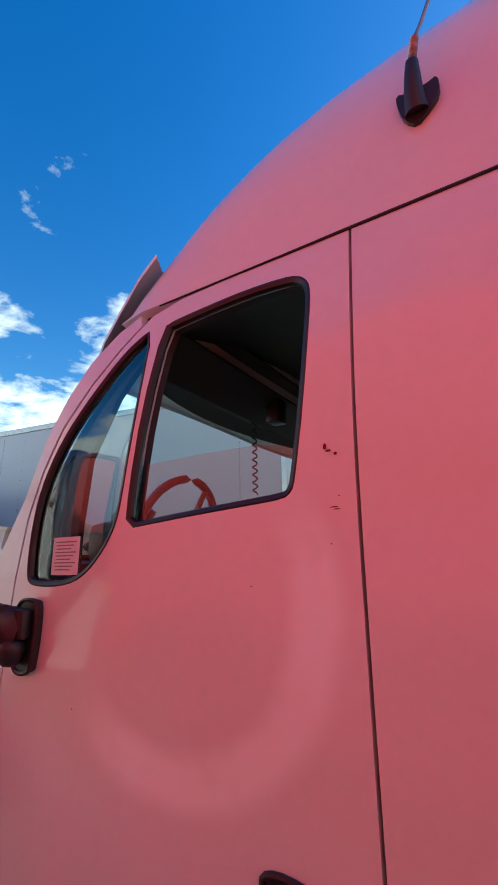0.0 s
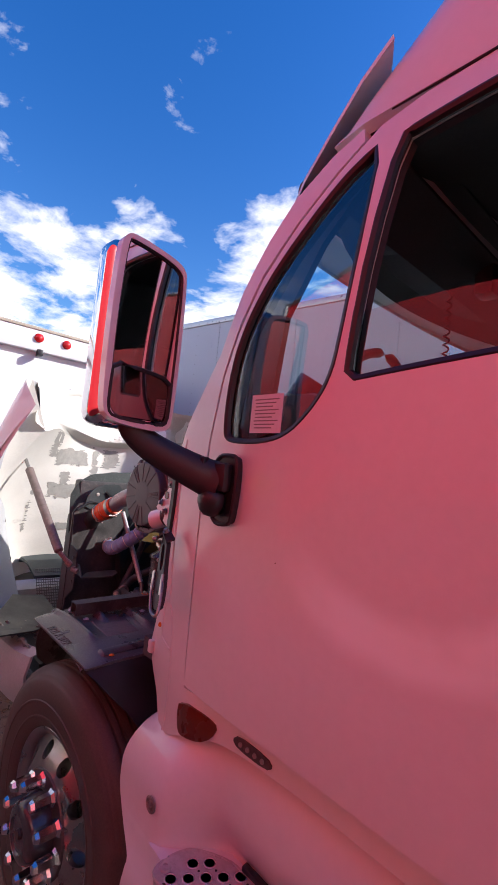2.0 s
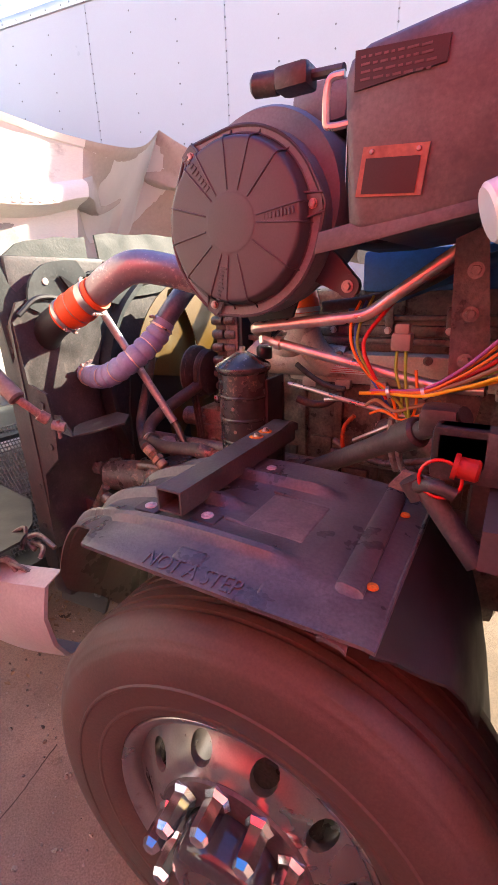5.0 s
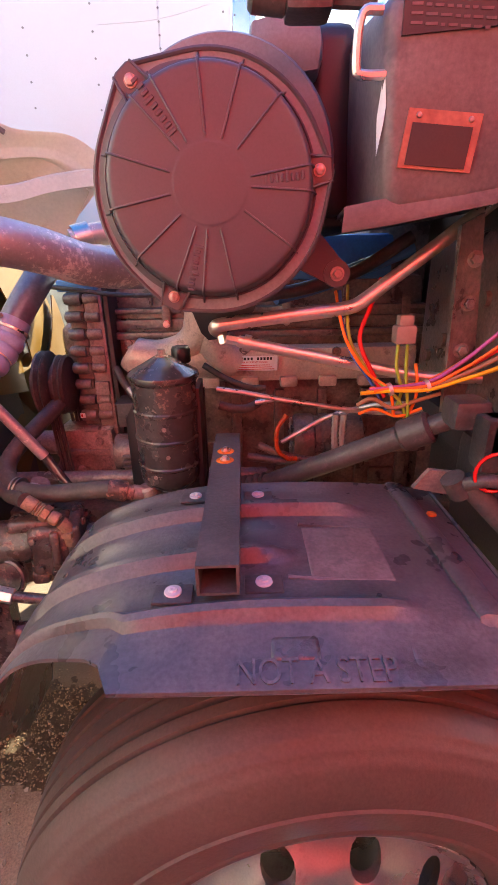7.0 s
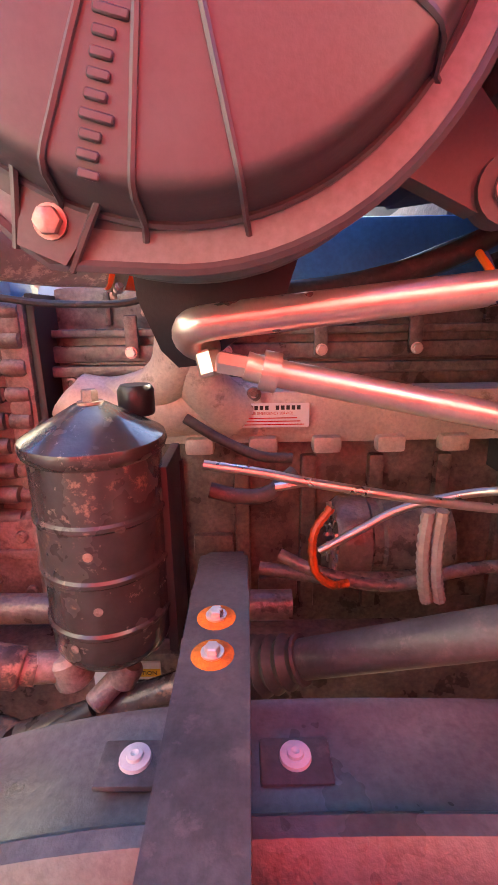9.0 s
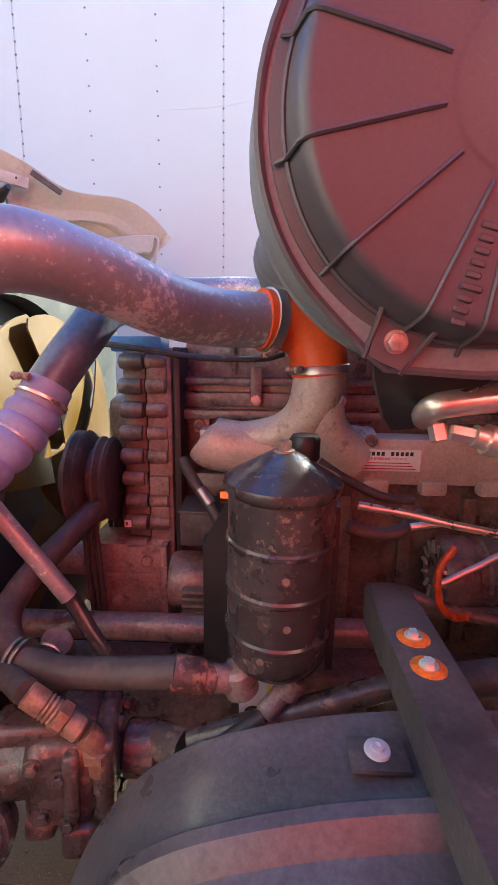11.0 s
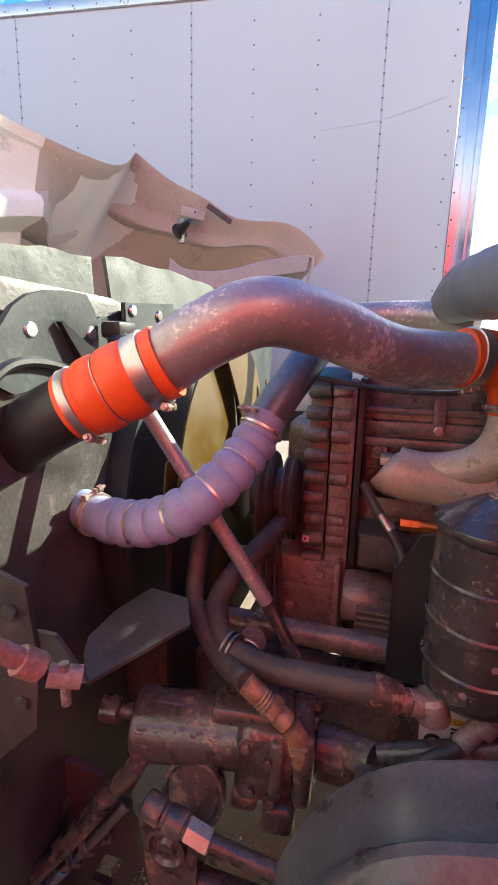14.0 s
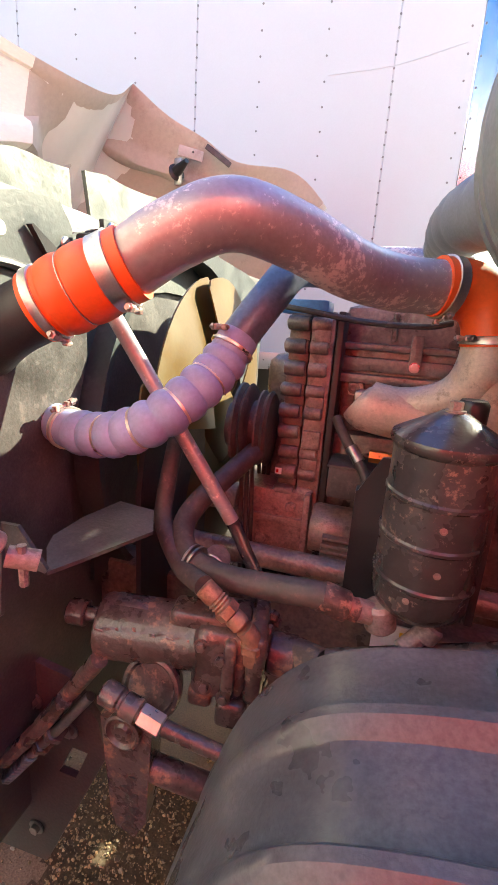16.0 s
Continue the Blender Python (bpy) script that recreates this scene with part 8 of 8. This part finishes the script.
                if min(e, 1.6) + 0.55 * noise.noise((y * 16, z * 110, 3 + y0)) + 0.5 * noise.noise((y * 22, z * 18, z0)) > 0.30:
                    b = len(verts)
                    verts += [w + Vector((0.0025, 0, 0)) for w in q]
                    faces.append((b, b + 1, b + 2, b + 3))
me = bpy.data.meshes.new("sanded_paint")
me.from_pydata(verts, [], faces)
me.materials.append(SANDED)
tagged(settle(new("sanded_paint", me), hood), "grey sanded primer with brushed edges", kind="stuff")
# flange along the near side
bm = bmesh.new()
FLN = [((-0.70, -0.09, 2.05), (-0.98, -0.03, 2.0)), ((-0.80, -0.14, 1.80), (-1.25, 0.03, 1.78)), ((-0.86, -0.185, 1.55), (-1.45, 0.08, 1.55)), ((-0.88, -0.19, 1.35), (-1.52, 0.12, 1.3)), ((-0.88, -0.16, 1.10), (-1.50, 0.18, 1.05)), ((-0.86, -0.10, 0.88), (-1.35, 0.22, 0.82))]
rows = []
for a, b in FLN:
    a, b = Vector(a), Vector(b)
    rows.append([a, a + (b - a) * 0.2 + Vector((0, 0.012, 0)), a + (b - a) * 0.22 + Vector((0, 0.0, 0)), a + (b - a) * 0.8, b])
grid(bm, rows, 0.01, (0, -1, 0))
part("hood_flange", bm, FLANGE, hood, "grey unpainted inner flange")
for a, b in FLN[1:]:
    for s in (0.08, 0.9):
        p = Vector(a) + (Vector(b) - Vector(a)) * s + Vector((0.0, 0.008, 0.03))
        bm = bmesh.new()
        lathe(bm, [(0.011, 0), (0.009, 0.004), (0, 0.005)], aim(p, p + Vector((0.3, 1, 0))), 12)
        part("flange_bolt", bm, STEEL, hood)
# headlamp bucket at the base and grille mesh
bm = bmesh.new()
rows = []
for k in range(9):
    s = k / 8
    rows.append([(-1.76 + 0.03 * s, 0.30 + 0.70 * s, 1.00), (-1.70 + 0.04 * s, 0.30 + 0.70 * s, 1.035 + 0.012 * math.sin(6 * s)), (-1.58 + 0.06 * s, 0.31 + 0.68 * s, 1.02), (-1.46 + 0.07 * s, 0.33 + 0.66 * s, 0.95)])
grid(bm, rows, 0.02, (0, 0, -1))
part("grille_lip", bm, SHROUD, hood)
bm = bmesh.new()
for k in range(30):
    rod(bm, (-1.50 + 0.010 * k, 0.34, 0.985 - 0.016 * k), (-1.42 + 0.010 * k, 0.99, 0.985 - 0.016 * k), 0.0032, 5)
for k in range(44):
    y = 0.345 + 0.0148 * k
    x = (y - 0.34) * 0.123
    rod(bm, (-1.50 + x, y, 0.99), (-1.20 + x, y, 0.51), 0.0026, 5)
part("grille_mesh", bm, MESH, hood)
# gas strut
bm = bmesh.new()
rod(bm, (-1.42, 0.06, 1.97), (-1.119, 0.105, 1.70), 0.010, 12)
strut = part("hood_strut", bm, STEEL, TRUCK, "hood stay strut")
bm = bmesh.new()
rod(bm, (-1.119, 0.105, 1.70), (-0.66, 0.175, 1.285), 0.024, 16, chamfer=0.006)
part("strut_body", bm, mat("faded_strut", (0.20, 0.15, 0.13), 0.45, var=0.2, scale=30), strut)
bm = bmesh.new()
rod(bm, (-0.66, 0.175, 1.285), (-0.635, 0.232, 1.215), 0.012, 10)
lathe(bm, [(0.010, 0), (0.017, 0.003), (0.017, 0.03), (0.012, 0.034), (0, 0.034)], aim((-0.645, 0.215, 1.235), (-0.62, 0.25, 1.195)), 10)
part("strut_clevis", bm, mat("pink_primer", (0.30, 0.18, 0.15), 0.5, var=0.35, scale=60), strut, "worn pinkish clevis")
bm = bmesh.new()
rod(bm, (-0.615, 0.252, 1.21), (-0.615, 0.252, 1.155), 0.006, 8)
rod(bm, (-0.632, 0.245, 1.195), (-0.602, 0.265, 1.185), 0.014, 10)
part("clevis_pin", bm, CASE, strut)
# rear corner bracket of the hood edge
bm = bmesh.new()
grid(bm, [[(-1.45, 0.06, 2.10), (-1.30, 0.02, 2.05)], [(-1.42, 0.08, 1.98), (-1.28, 0.02, 1.95)], [(-1.30, 0.06, 1.90), (-1.25, 0.03, 1.90)]], 0.03, (0.3, 1, 0))
part("corner_gusset", bm, FLANGE, hood)
bm = bmesh.new()
rod(bm, (-1.235, 1.87, 2.105), (-1.165, 1.82, 2.128), 0.024, 14, r2=0.010)
lathe(bm, [(0.035, 0), (0.038, 0.006), (0.030, 0.014), (0.02, 0.016)], aim((-1.245, 1.88, 2.10), (-1.165, 1.82, 2.128)), 16)
part("hood_guide", bm, BLACK, hood, "black tapered guide pin")
bm = bmesh.new()
box(bm, (-1.235, 1.885, 2.105), (0.035, 0.03, 0.11), 0.010)
part("guide_plate", bm, STEEL, hood)
bm = bmesh.new()
box(bm, (-1.19, 1.91, 2.185), (0.11, 0.012, 0.045), 0.005, m=Euler((0, radians(8), radians(28))).to_matrix().to_4x4())
part("hood_pad", bm, SHADED_IN, hood)
for dx in (-0.012, 0.016):
    bm = bmesh.new()
    lathe(bm, [(0.005, 0), (0.004, 0.002), (0, 0.002)], aim((-1.19 + dx, 1.902, 2.188), (-0.9, 0, 2.1)), 8)
    part("pad_rivet", bm, DUSTY, hood)
bm = bmesh.new()
box(bm, (-1.080, 1.965, 2.190), (0.13, 0.012, 0.024), 0.005, m=Euler((0, radians(30), radians(28))).to_matrix().to_4x4())
part("hood_slot", bm, DUSTY, hood)
BEAK = [Vector(q) for q in ((-1.276, 1.84, 1.975), (-1.21, 1.88, 1.931), (-1.058, 2.0, 1.942), (-0.891, 2.10, 1.998), (-0.709, 2.24, 2.044), (-0.686, 2.25, 2.005), (-0.703, 2.24, 1.923))]
bm = bmesh.new()
tube(bm, BEAK, 0.009, 8, 6)
part("hood_bead", bm, SHADED_IN, hood)
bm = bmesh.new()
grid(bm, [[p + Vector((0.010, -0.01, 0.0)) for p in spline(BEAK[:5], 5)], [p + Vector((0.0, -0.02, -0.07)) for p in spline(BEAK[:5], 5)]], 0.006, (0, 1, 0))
part("hood_lip", bm, SHADED_IN, hood, "tan moulded inner lip")
# hood mirror
bm = bmesh.new()
lathe(bm, [(0.0, 0), (0.05, 0.01), (0.085, 0.05), (0.09, 0.08), (0.088, 0.085), (0.0, 0.08)], aim((-1.13, -0.245, 1.385), (-0.80, -0.30, 1.40)), 28)
hm = part("hood_mirror", bm, BLACK, hood, "small round black hood mirror")
bm = bmesh.new()
lathe(bm, [(0.066, 0.086), (0.04, 0.092), (0, 0.095)], aim((-1.13, -0.245, 1.385), (-0.80, -0.30, 1.40)), 28)
part("mirror_glass", bm, MIRROR, hm)
bm = bmesh.new()
rod(bm, (-1.10, -0.23, 1.38), (-0.98, -0.15, 1.37), 0.012, 8)
part("mirror_stalk", bm, BLACK, hm)
# bumper end and shelf in front of the wheel
bm = bmesh.new()
BE = [(-1.9, 0.15, 0.72), (-1.6, 0.02, 0.71), (-1.3, -0.01, 0.70), (-0.97, -0.01, 0.69), (-0.70, 0.0, 0.70), (-0.50, 0.03, 0.72)]
be = spline(BE, 5)
rows = []
for i, p in enumerate(be):
    s = i / (len(be) - 1)
    rows.append([p + Vector((0, 0.06, 0.11)), p + Vector((0, 0.01, 0.09)), p + Vector((0, -0.012, 0.0)), p + Vector((0, 0.0, -0.10)), p + Vector((0, 0.03, -0.16 - 0.02 * math.sin(s * 3))), p + Vector((0, 0.10, -0.19))])
grid(bm, rows, 0.012, (0, 1, 0))
part("bumper", bm, BUMPER, TRUCK, "dusty pale bumper end")
bm = bmesh.new()
box(bm, (-1.9, MID, 0.58), (0.3, 2.2, 0.42), 0.08)
part("bumper_beam", bm, FLANGE, TRUCK)
bm = bmesh.new()
box(bm, (-1.55, 1.15, 0.45), (0.9, 1.7, 0.10), 0.03)
part("belly_panel", bm, BLACK, TRUCK)
bm = bmesh.new()
grid(bm, [[(-1.30, -0.08, 0.92), (-1.30, 0.35, 0.86)], [(-1.0, -0.10, 0.88), (-1.0, 0.35, 0.82)], [(-0.80, -0.10, 0.87), (-0.80, 0.22, 0.84)], [(-0.66, -0.08, 0.88), (-0.68, 0.10, 0.87)]], 0.008, (0, 0, -1))
part("splash_shelf", bm, BLACK, TRUCK, "black plastic splash shelf")
jr = random.Random(3)
bm = bmesh.new()
for k in range(16):
    a = Vector((-0.98 + 0.30 * jr.random(), -0.04 + 0.2 * jr.random(), 0.80 + 0.05 * jr.random()))
    tube(bm, [a, a + Vector((0.06 * jr.random(), 0.05 * jr.random() - 0.02, 0.03 * jr.random())), a + Vector((0.12 * jr.random(), 0.08 * jr.random() - 0.03, -0.02))], 0.008, 6, 4)
tagged(part("headlamp_wiring", bm, IRON, TRUCK), kind="stuff")

# ---- neighbouring vehicles ----
TR = thing("box_trailer", (-4.5, 3.7, 0), "white box trailer with riveted side panels", "trailer")
PITCH = 0.406
TZ0, TZ1 = 1.20, 3.735
tm = Matrix.Translation((-0.031, 3.166, 0)) @ Matrix.Rotation(0.147, 4, 'Z')
bm = bmesh.new()
box(bm, (-4.4, 1.27, (TZ0 + TZ1) / 2), (8.9, 2.54, TZ1 - TZ0), 0.01)
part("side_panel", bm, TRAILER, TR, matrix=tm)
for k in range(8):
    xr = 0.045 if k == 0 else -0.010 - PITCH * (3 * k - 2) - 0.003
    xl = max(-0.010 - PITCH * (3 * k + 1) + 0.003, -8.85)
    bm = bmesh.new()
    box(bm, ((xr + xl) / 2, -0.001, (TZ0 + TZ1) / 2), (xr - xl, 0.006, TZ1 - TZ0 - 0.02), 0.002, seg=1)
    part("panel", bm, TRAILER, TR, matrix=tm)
bm = bmesh.new()
box(bm, (-4.33, -0.004, TZ1 + 0.032), (9.08, 0.03, 0.07), 0.006)
box(bm, (-4.33, -0.004, TZ0 + 0.02), (9.08, 0.03, 0.12), 0.006)
part("rail", bm, mat("anodised_rail", (0.50, 0.52, 0.55), 0.35, 0.7, var=0.06), TR, matrix=tm)
bm = bmesh.new()
box(bm, (0.125, 0.02, 2.46), (0.155, 0.06, 2.60), 0.012)
POST = mat("polished_post", (0.50, 0.53, 0.58), 0.24, 1.0, var=0.04, bump=0.0, rvar=0.04)
post = part("corner_post", bm, POST, TR, "shiny metal corner post", matrix=tm)
for x, w in ((0.105, 0.016), (0.178, 0.04)):
    bm = bmesh.new()
    box(bm, (x, -0.013, 2.46), (w, 0.010, 2.58), 0.003)
    part("post_bead", bm, POST, post, matrix=tm)
bm = bmesh.new()
box(bm, (-0.11, -0.022, TZ1 + 0.032), (0.09, 0.004, 0.042), 0.001)
part("reflector", bm, REDLENS, TR, matrix=tm)
bm = bmesh.new()
for k in range(18):
    x = -0.010 - PITCH * k
    dense = k % 3 == 1
    z = TZ0 + 0.12
    while z < TZ1 - 0.03:
        lathe(bm, [(0.0074, 0), (0.0058, 0.003), (0, 0.004)], aim((x, -0.0035, z), (x, -1, z)), 6)
        z += 0.067 if dense else 0.134
for k in range(54):
    lathe(bm, [(0.0067, 0), (0.005, 0.0035), (0, 0.004)], aim((0.02 - 0.163 * k, -0.019, TZ1 + 0.02), (0.02 - 0.163 * k, -1, TZ1 + 0.02)), 6)
for k in range(15):
    lathe(bm, [(0.0075, 0), (0.006, 0.0035), (0, 0.004)], aim((0.062, -0.011, 1.32 + 0.157 * k), (0.062, -1, 1.32 + 0.157 * k)), 6)
tagged(part("rivets", bm, mat("dark_rivet", (0.19, 0.19, 0.20), 0.5, 0.5), TR, "small dark rivets", matrix=tm), kind="stuff")
bm = bmesh.new()
box(bm, (-4.4, 1.27, 0.98), (8.4, 1.0, 0.4), 0.02)
for x in (-2.0, -3.3):
    rod(bm, (x, 0.1, 0.52), (x, 2.4, 0.52), 0.51, 32)
part("running_gear", bm, BLACK, TR, matrix=tm)
bm = bmesh.new()
tube(bm, [(-0.80, -0.006, 2.96), (-0.40, -0.006, 3.01), (-0.015, -0.006, 3.12)], 0.0011, 5, 4)
part("scratch", bm, TRAILER, TR, matrix=tm)
BX = thing("box_truck", (-6.0, -0.7, 0), "white box truck body with red marker lamps", "truck")
bm = bmesh.new()
box(bm, (-6.1, -0.80, 1.90), (6.0, 4.9, 2.36), 0.02)
part("body", bm, BOXW, BX)
bm = bmesh.new()
box(bm, (-3.08, -0.80, 2.93), (0.10, 5.02, 0.22), 0.015)
box(bm, (-3.07, 1.66, 1.85), (0.09, 0.10, 2.1), 0.01)
box(bm, (-3.085, -0.80, 1.82), (0.05, 4.9, 0.025), 0.004)
box(bm, (-3.085, -0.80, 0.74), (0.06, 4.9, 0.10), 0.006)
part("frame_rail", bm, BOXW, BX)
bm = bmesh.new()
box(bm, (-3.08, -0.80, 3.05), (0.12, 5.04, 0.03), 0.006)
part("cap_rail", bm, mat("tan_cap", (0.42, 0.36, 0.27), 0.5), BX)
for y in (0.60, 0.88, 1.47):
    bm = bmesh.new()
    lathe(bm, [(0.045, 0), (0.045, 0.012), (0.03, 0.028), (0.0, 0.034)], aim((-3.03, y, 2.955), (0, y, 2.955)), 20)
    part("marker_lamp", bm, REDLENS, BX, "red marker lamp")
bm = bmesh.new()
for z in (2.5, 2.2, 1.95, 1.5, 1.2):
    for k in range(5):
        lathe(bm, [(0.01, 0), (0.006, 0.004), (0, 0.004)], aim((-3.099, -2.0 + 0.75 * k, z), (0, -2.0 + 0.75 * k, z)), 8)
tagged(part("rivets", bm, STEEL, BX, "small rivets"), kind="stuff")
bm = bmesh.new()
box(bm, (-3.02, 0.62, 2.80), (0.10, 0.05, 0.07), 0.015)
rod(bm, (-3.09, 0.60, 2.86), (-3.0, 0.62, 2.80), 0.02, 8)
part("door_hook", bm, BLACK, BX)
bm = bmesh.new()
box(bm, (-6, -0.8, 0.5), (5.0, 1.2, 0.35), 0.02)
for y in (-2.4, 0.8):
    rod(bm, (-5.2, y - 0.2, 0.5), (-5.2, y + 0.2, 0.5), 0.5, 32)
part("undercarriage", bm, BLACK, BX)

RT = thing("red_trailer", (4.0, -3.2, 0), "bright red box trailer parked alongside", "trailer")
bm = bmesh.new()
sheet(bm, [(-1.13, 0.75), (-1.10, 2.4), (-1.04, 3.55), (-0.98, 3.66), (-0.38, 3.96), (0.2, 4.12), (0.6, 4.15), (10.6, 4.15), (10.6, 0.75)], [], lambda x, z, d: (x, -1.95 - d, z), 2.5)
part("body", bm, REDP, RT)
bm = bmesh.new()
tube(bm, [(-1.12, -1.945, 0.80), (-1.10, -1.945, 2.4), (-1.04, -1.945, 3.52), (-0.98, -1.945, 3.64), (-0.38, -1.945, 3.94), (0.2, -1.945, 4.10), (0.6, -1.945, 4.13), (10.5, -1.945, 4.13)], 0.03, 6, 2)
part("edge_rail", bm, ALU, RT, "silver edge rail")
bm = bmesh.new()
box(bm, (4.6, -3.2, 0.7), (11.0, 1.6, 0.25), 0.03)
for x in (8.2, 9.5):
    rod(bm, (x, -4.3, 0.52), (x, -2.1, 0.52), 0.51, 32)
for y in (-4.1, -2.3):
    rod(bm, (1.5, y, 0.0), (1.5, y, 0.8), 0.06, 12)
part("running_gear", bm, BLACK, RT)

YM = thing("yellow_loader", (-6.3, -6.2, 0), "yellow wheel loader parked across the yard", "machine")
bm = bmesh.new()
box(bm, (-6.3, -6.2, 1.3), (2.6, 1.6, 1.0), 0.15)
part("body", bm, YELLOWP, YM)
bm = bmesh.new()
box(bm, (-6.0, -6.2, 2.35), (1.1, 1.3, 1.1), 0.12)
part("cab", bm, BLACK, YM)
bm = bmesh.new()
tube(bm, [(-5.2, -5.8, 1.4), (-4.8, -5.7, 2.6), (-4.3, -5.6, 3.1), (-3.7, -5.5, 2.2)], 0.16, 8, 4)
part("lift_arm", bm, YELLOWP, YM)
for x in (-7.2, -5.4):
    for y in (-6.95, -5.45):
        bm = bmesh.new()
        rod(bm, (x, y - 0.2, 0.6), (x, y + 0.2, 0.6), 0.6, 28, chamfer=0.06)
        part("wheel", bm, RUBBER, YM)

# far street lamp
LP = thing("street_lamp", (4.1, 40, 0), "thin grey hooked street lamp far off", "street lamp")
bm = bmesh.new()
tube(bm, [(4.1, 40, 0), (4.1, 40, 3), (4.1, 40, 5.2), (4.05, 40, 5.5), (3.8, 40, 5.6), (3.4, 40, 5.6)], 0.05, 8, 6)
part("pole", bm, STEEL, LP)

# ---- ground grit ----
gr = random.Random(11)
bm = bmesh.new()
for k in range(2600):
    x, y = gr.uniform(-3.0, 1.0), gr.uniform(-1.5, 0.9)
    r = gr.choice((0.003, 0.004, 0.005, 0.007, 0.011))
    bmesh.ops.create_icosphere(bm, subdivisions=1, radius=r, matrix=Matrix.Translation((x, y, ground_height(x, y) + r * 0.3)) @ Euler((gr.random() * 6, gr.random() * 6, 0)).to_matrix().to_4x4() @ Matrix.Diagonal((1, gr.uniform(0.6, 1), gr.uniform(0.4, 0.7), 1)))
tagged(part("grit", bm, STONE), "loose pale grit and small stones on the asphalt", "gravel", kind="stuff")
# broken surface where the binder has worn off: dark bed and exposed gravel


def worn(x, y):
    return 0.23 - math.hypot((x + 0.77) * 0.85, y - 0.70) + 0.12 * noise.noise((x * 6, y * 6, 1)) + 0.05 * noise.noise((x * 19, y * 19, 4))


bm = bmesh.new()
fine_cells = {}
for i in range(70):
    for j in range(62):
        x, y = -1.12 + 0.010 * i, 0.40 + 0.010 * j
        if worn(x + 0.005, y + 0.005) > 0.01:
            quad = []
            for a, b in ((0, 0), (1, 0), (1, 1), (0, 1)):
                key = (i + a, j + b)
                if key not in fine_cells:
                    u, v = x + 0.010 * a, y + 0.010 * b
                    u, v = u + 0.004 * noise.noise((u * 90, v * 90, 2)), v + 0.004 * noise.noise((u * 90, v * 90, 8))
                    fine_cells[key] = bm.verts.new((u, v, ground_height(u, v) + 0.002 + 0.003 * noise.noise((u * 60, v * 60, 5))))
                quad.append(fine_cells[key])
            bm.faces.new(quad)
part("worn_bed", bm, mat("oil_dark_bed", (0.10, 0.070, 0.042), 0.6, var=0.5, scale=40, bump=0.8, bscale=200), GROUND_OB)
bm = bmesh.new()
for k in range(4200):
    x, y = gr.uniform(-1.12, -0.42), gr.uniform(0.40, 1.02)
    if worn(x, y) < 0.03 * gr.random() and gr.random() > 0.10:
        continue
    r = gr.choice((0.002, 0.003, 0.003, 0.004, 0.006))
    bmesh.ops.create_icosphere(bm, subdivisions=1, radius=r, matrix=Matrix.Translation((x, y, ground_height(x, y) + 0.003 + r * 0.3)) @ Euler((gr.random() * 6, gr.random() * 6, 0)).to_matrix().to_4x4() @ Matrix.Diagonal((1, gr.uniform(0.6, 1), gr.uniform(0.4, 0.8), 1)))
tagged(part("gravel", bm, mat("exposed_gravel", (0.30, 0.21, 0.12), 0.35, var=0.3, scale=60, island=0.8)), "exposed brown gravel in a worn patch of asphalt", "gravel", kind="stuff")
verts, faces = [], []
for k in range(9000):
    x, y = gr.uniform(-3.4, -1.0), gr.uniform(-1.7, 1.3)
    edge = -1.28 + 0.12 * noise.noise((0, y * 3, 2))
    if x > edge + 0.25 * gr.random() ** 3 or noise.noise((x * 2.2, y * 2.2, 7)) + 0.5 * gr.random() < 0.10:
        continue
    z = ground_height(x, y) + 0.003
    a, s = gr.random() * 6.3, gr.choice((0.005, 0.007, 0.010, 0.014, 0.022)) * gr.uniform(0.7, 1.2)
    w = gr.uniform(0.2, 0.6)
    c, d = math.cos(a) * s, math.sin(a) * s
    b = len(verts)
    verts += [(x - c, y - d, z), (x + d * w, y - c * w, z + 0.006 * gr.random()), (x + c, y + d, z + 0.004), (x - d * w, y + c * w, z + 0.008 * gr.random())]
    faces += [(b, b + 1, b + 2), (b, b + 2, b + 3)]
me = bpy.data.meshes.new("leaf_litter")
me.from_pydata(verts, [], faces)
me.materials.append(LEAF)
tagged(new("leaf_litter", me), "dry brown leaf litter along the yard edge", "leaves", kind="stuff")
CRACK = mat("crack_dirt", (0.085, 0.062, 0.047), 0.95, var=0.2)
for run in ([(-0.02, -0.72), (0.03, -0.50), (0.09, -0.32), (0.13, -0.11), (0.2, 0.15)], [(-0.12, -0.50), (-0.14, -0.34), (-0.15, -0.19), (-0.18, -0.05), (-0.2, 0.2)], [(-0.9, -1.2), (-0.75, -0.8), (-0.8, -0.45), (-0.7, -0.2), (-0.75, 0.1)]):
    line_pts = spline([Vector((x, y, 0)) for x, y in run], 16)
    bm = bmesh.new()
    rows = []
    for i, p in enumerate(line_pts):
        j = Vector((0.006 * noise.noise((i * 0.9, p.y * 9, 4)), 0, 0))
        w = 0.0018 + 0.0022 * abs(noise.noise((i * 0.37, 5, p.x)))
        q = p + j
        rows.append([(q.x - w, q.y, ground_height(q.x, q.y) + 0.0012), (q.x + w, q.y, ground_height(q.x, q.y) + 0.0012)])
    grid(bm, rows)
    part("crack", bm, CRACK, GROUND_OB)
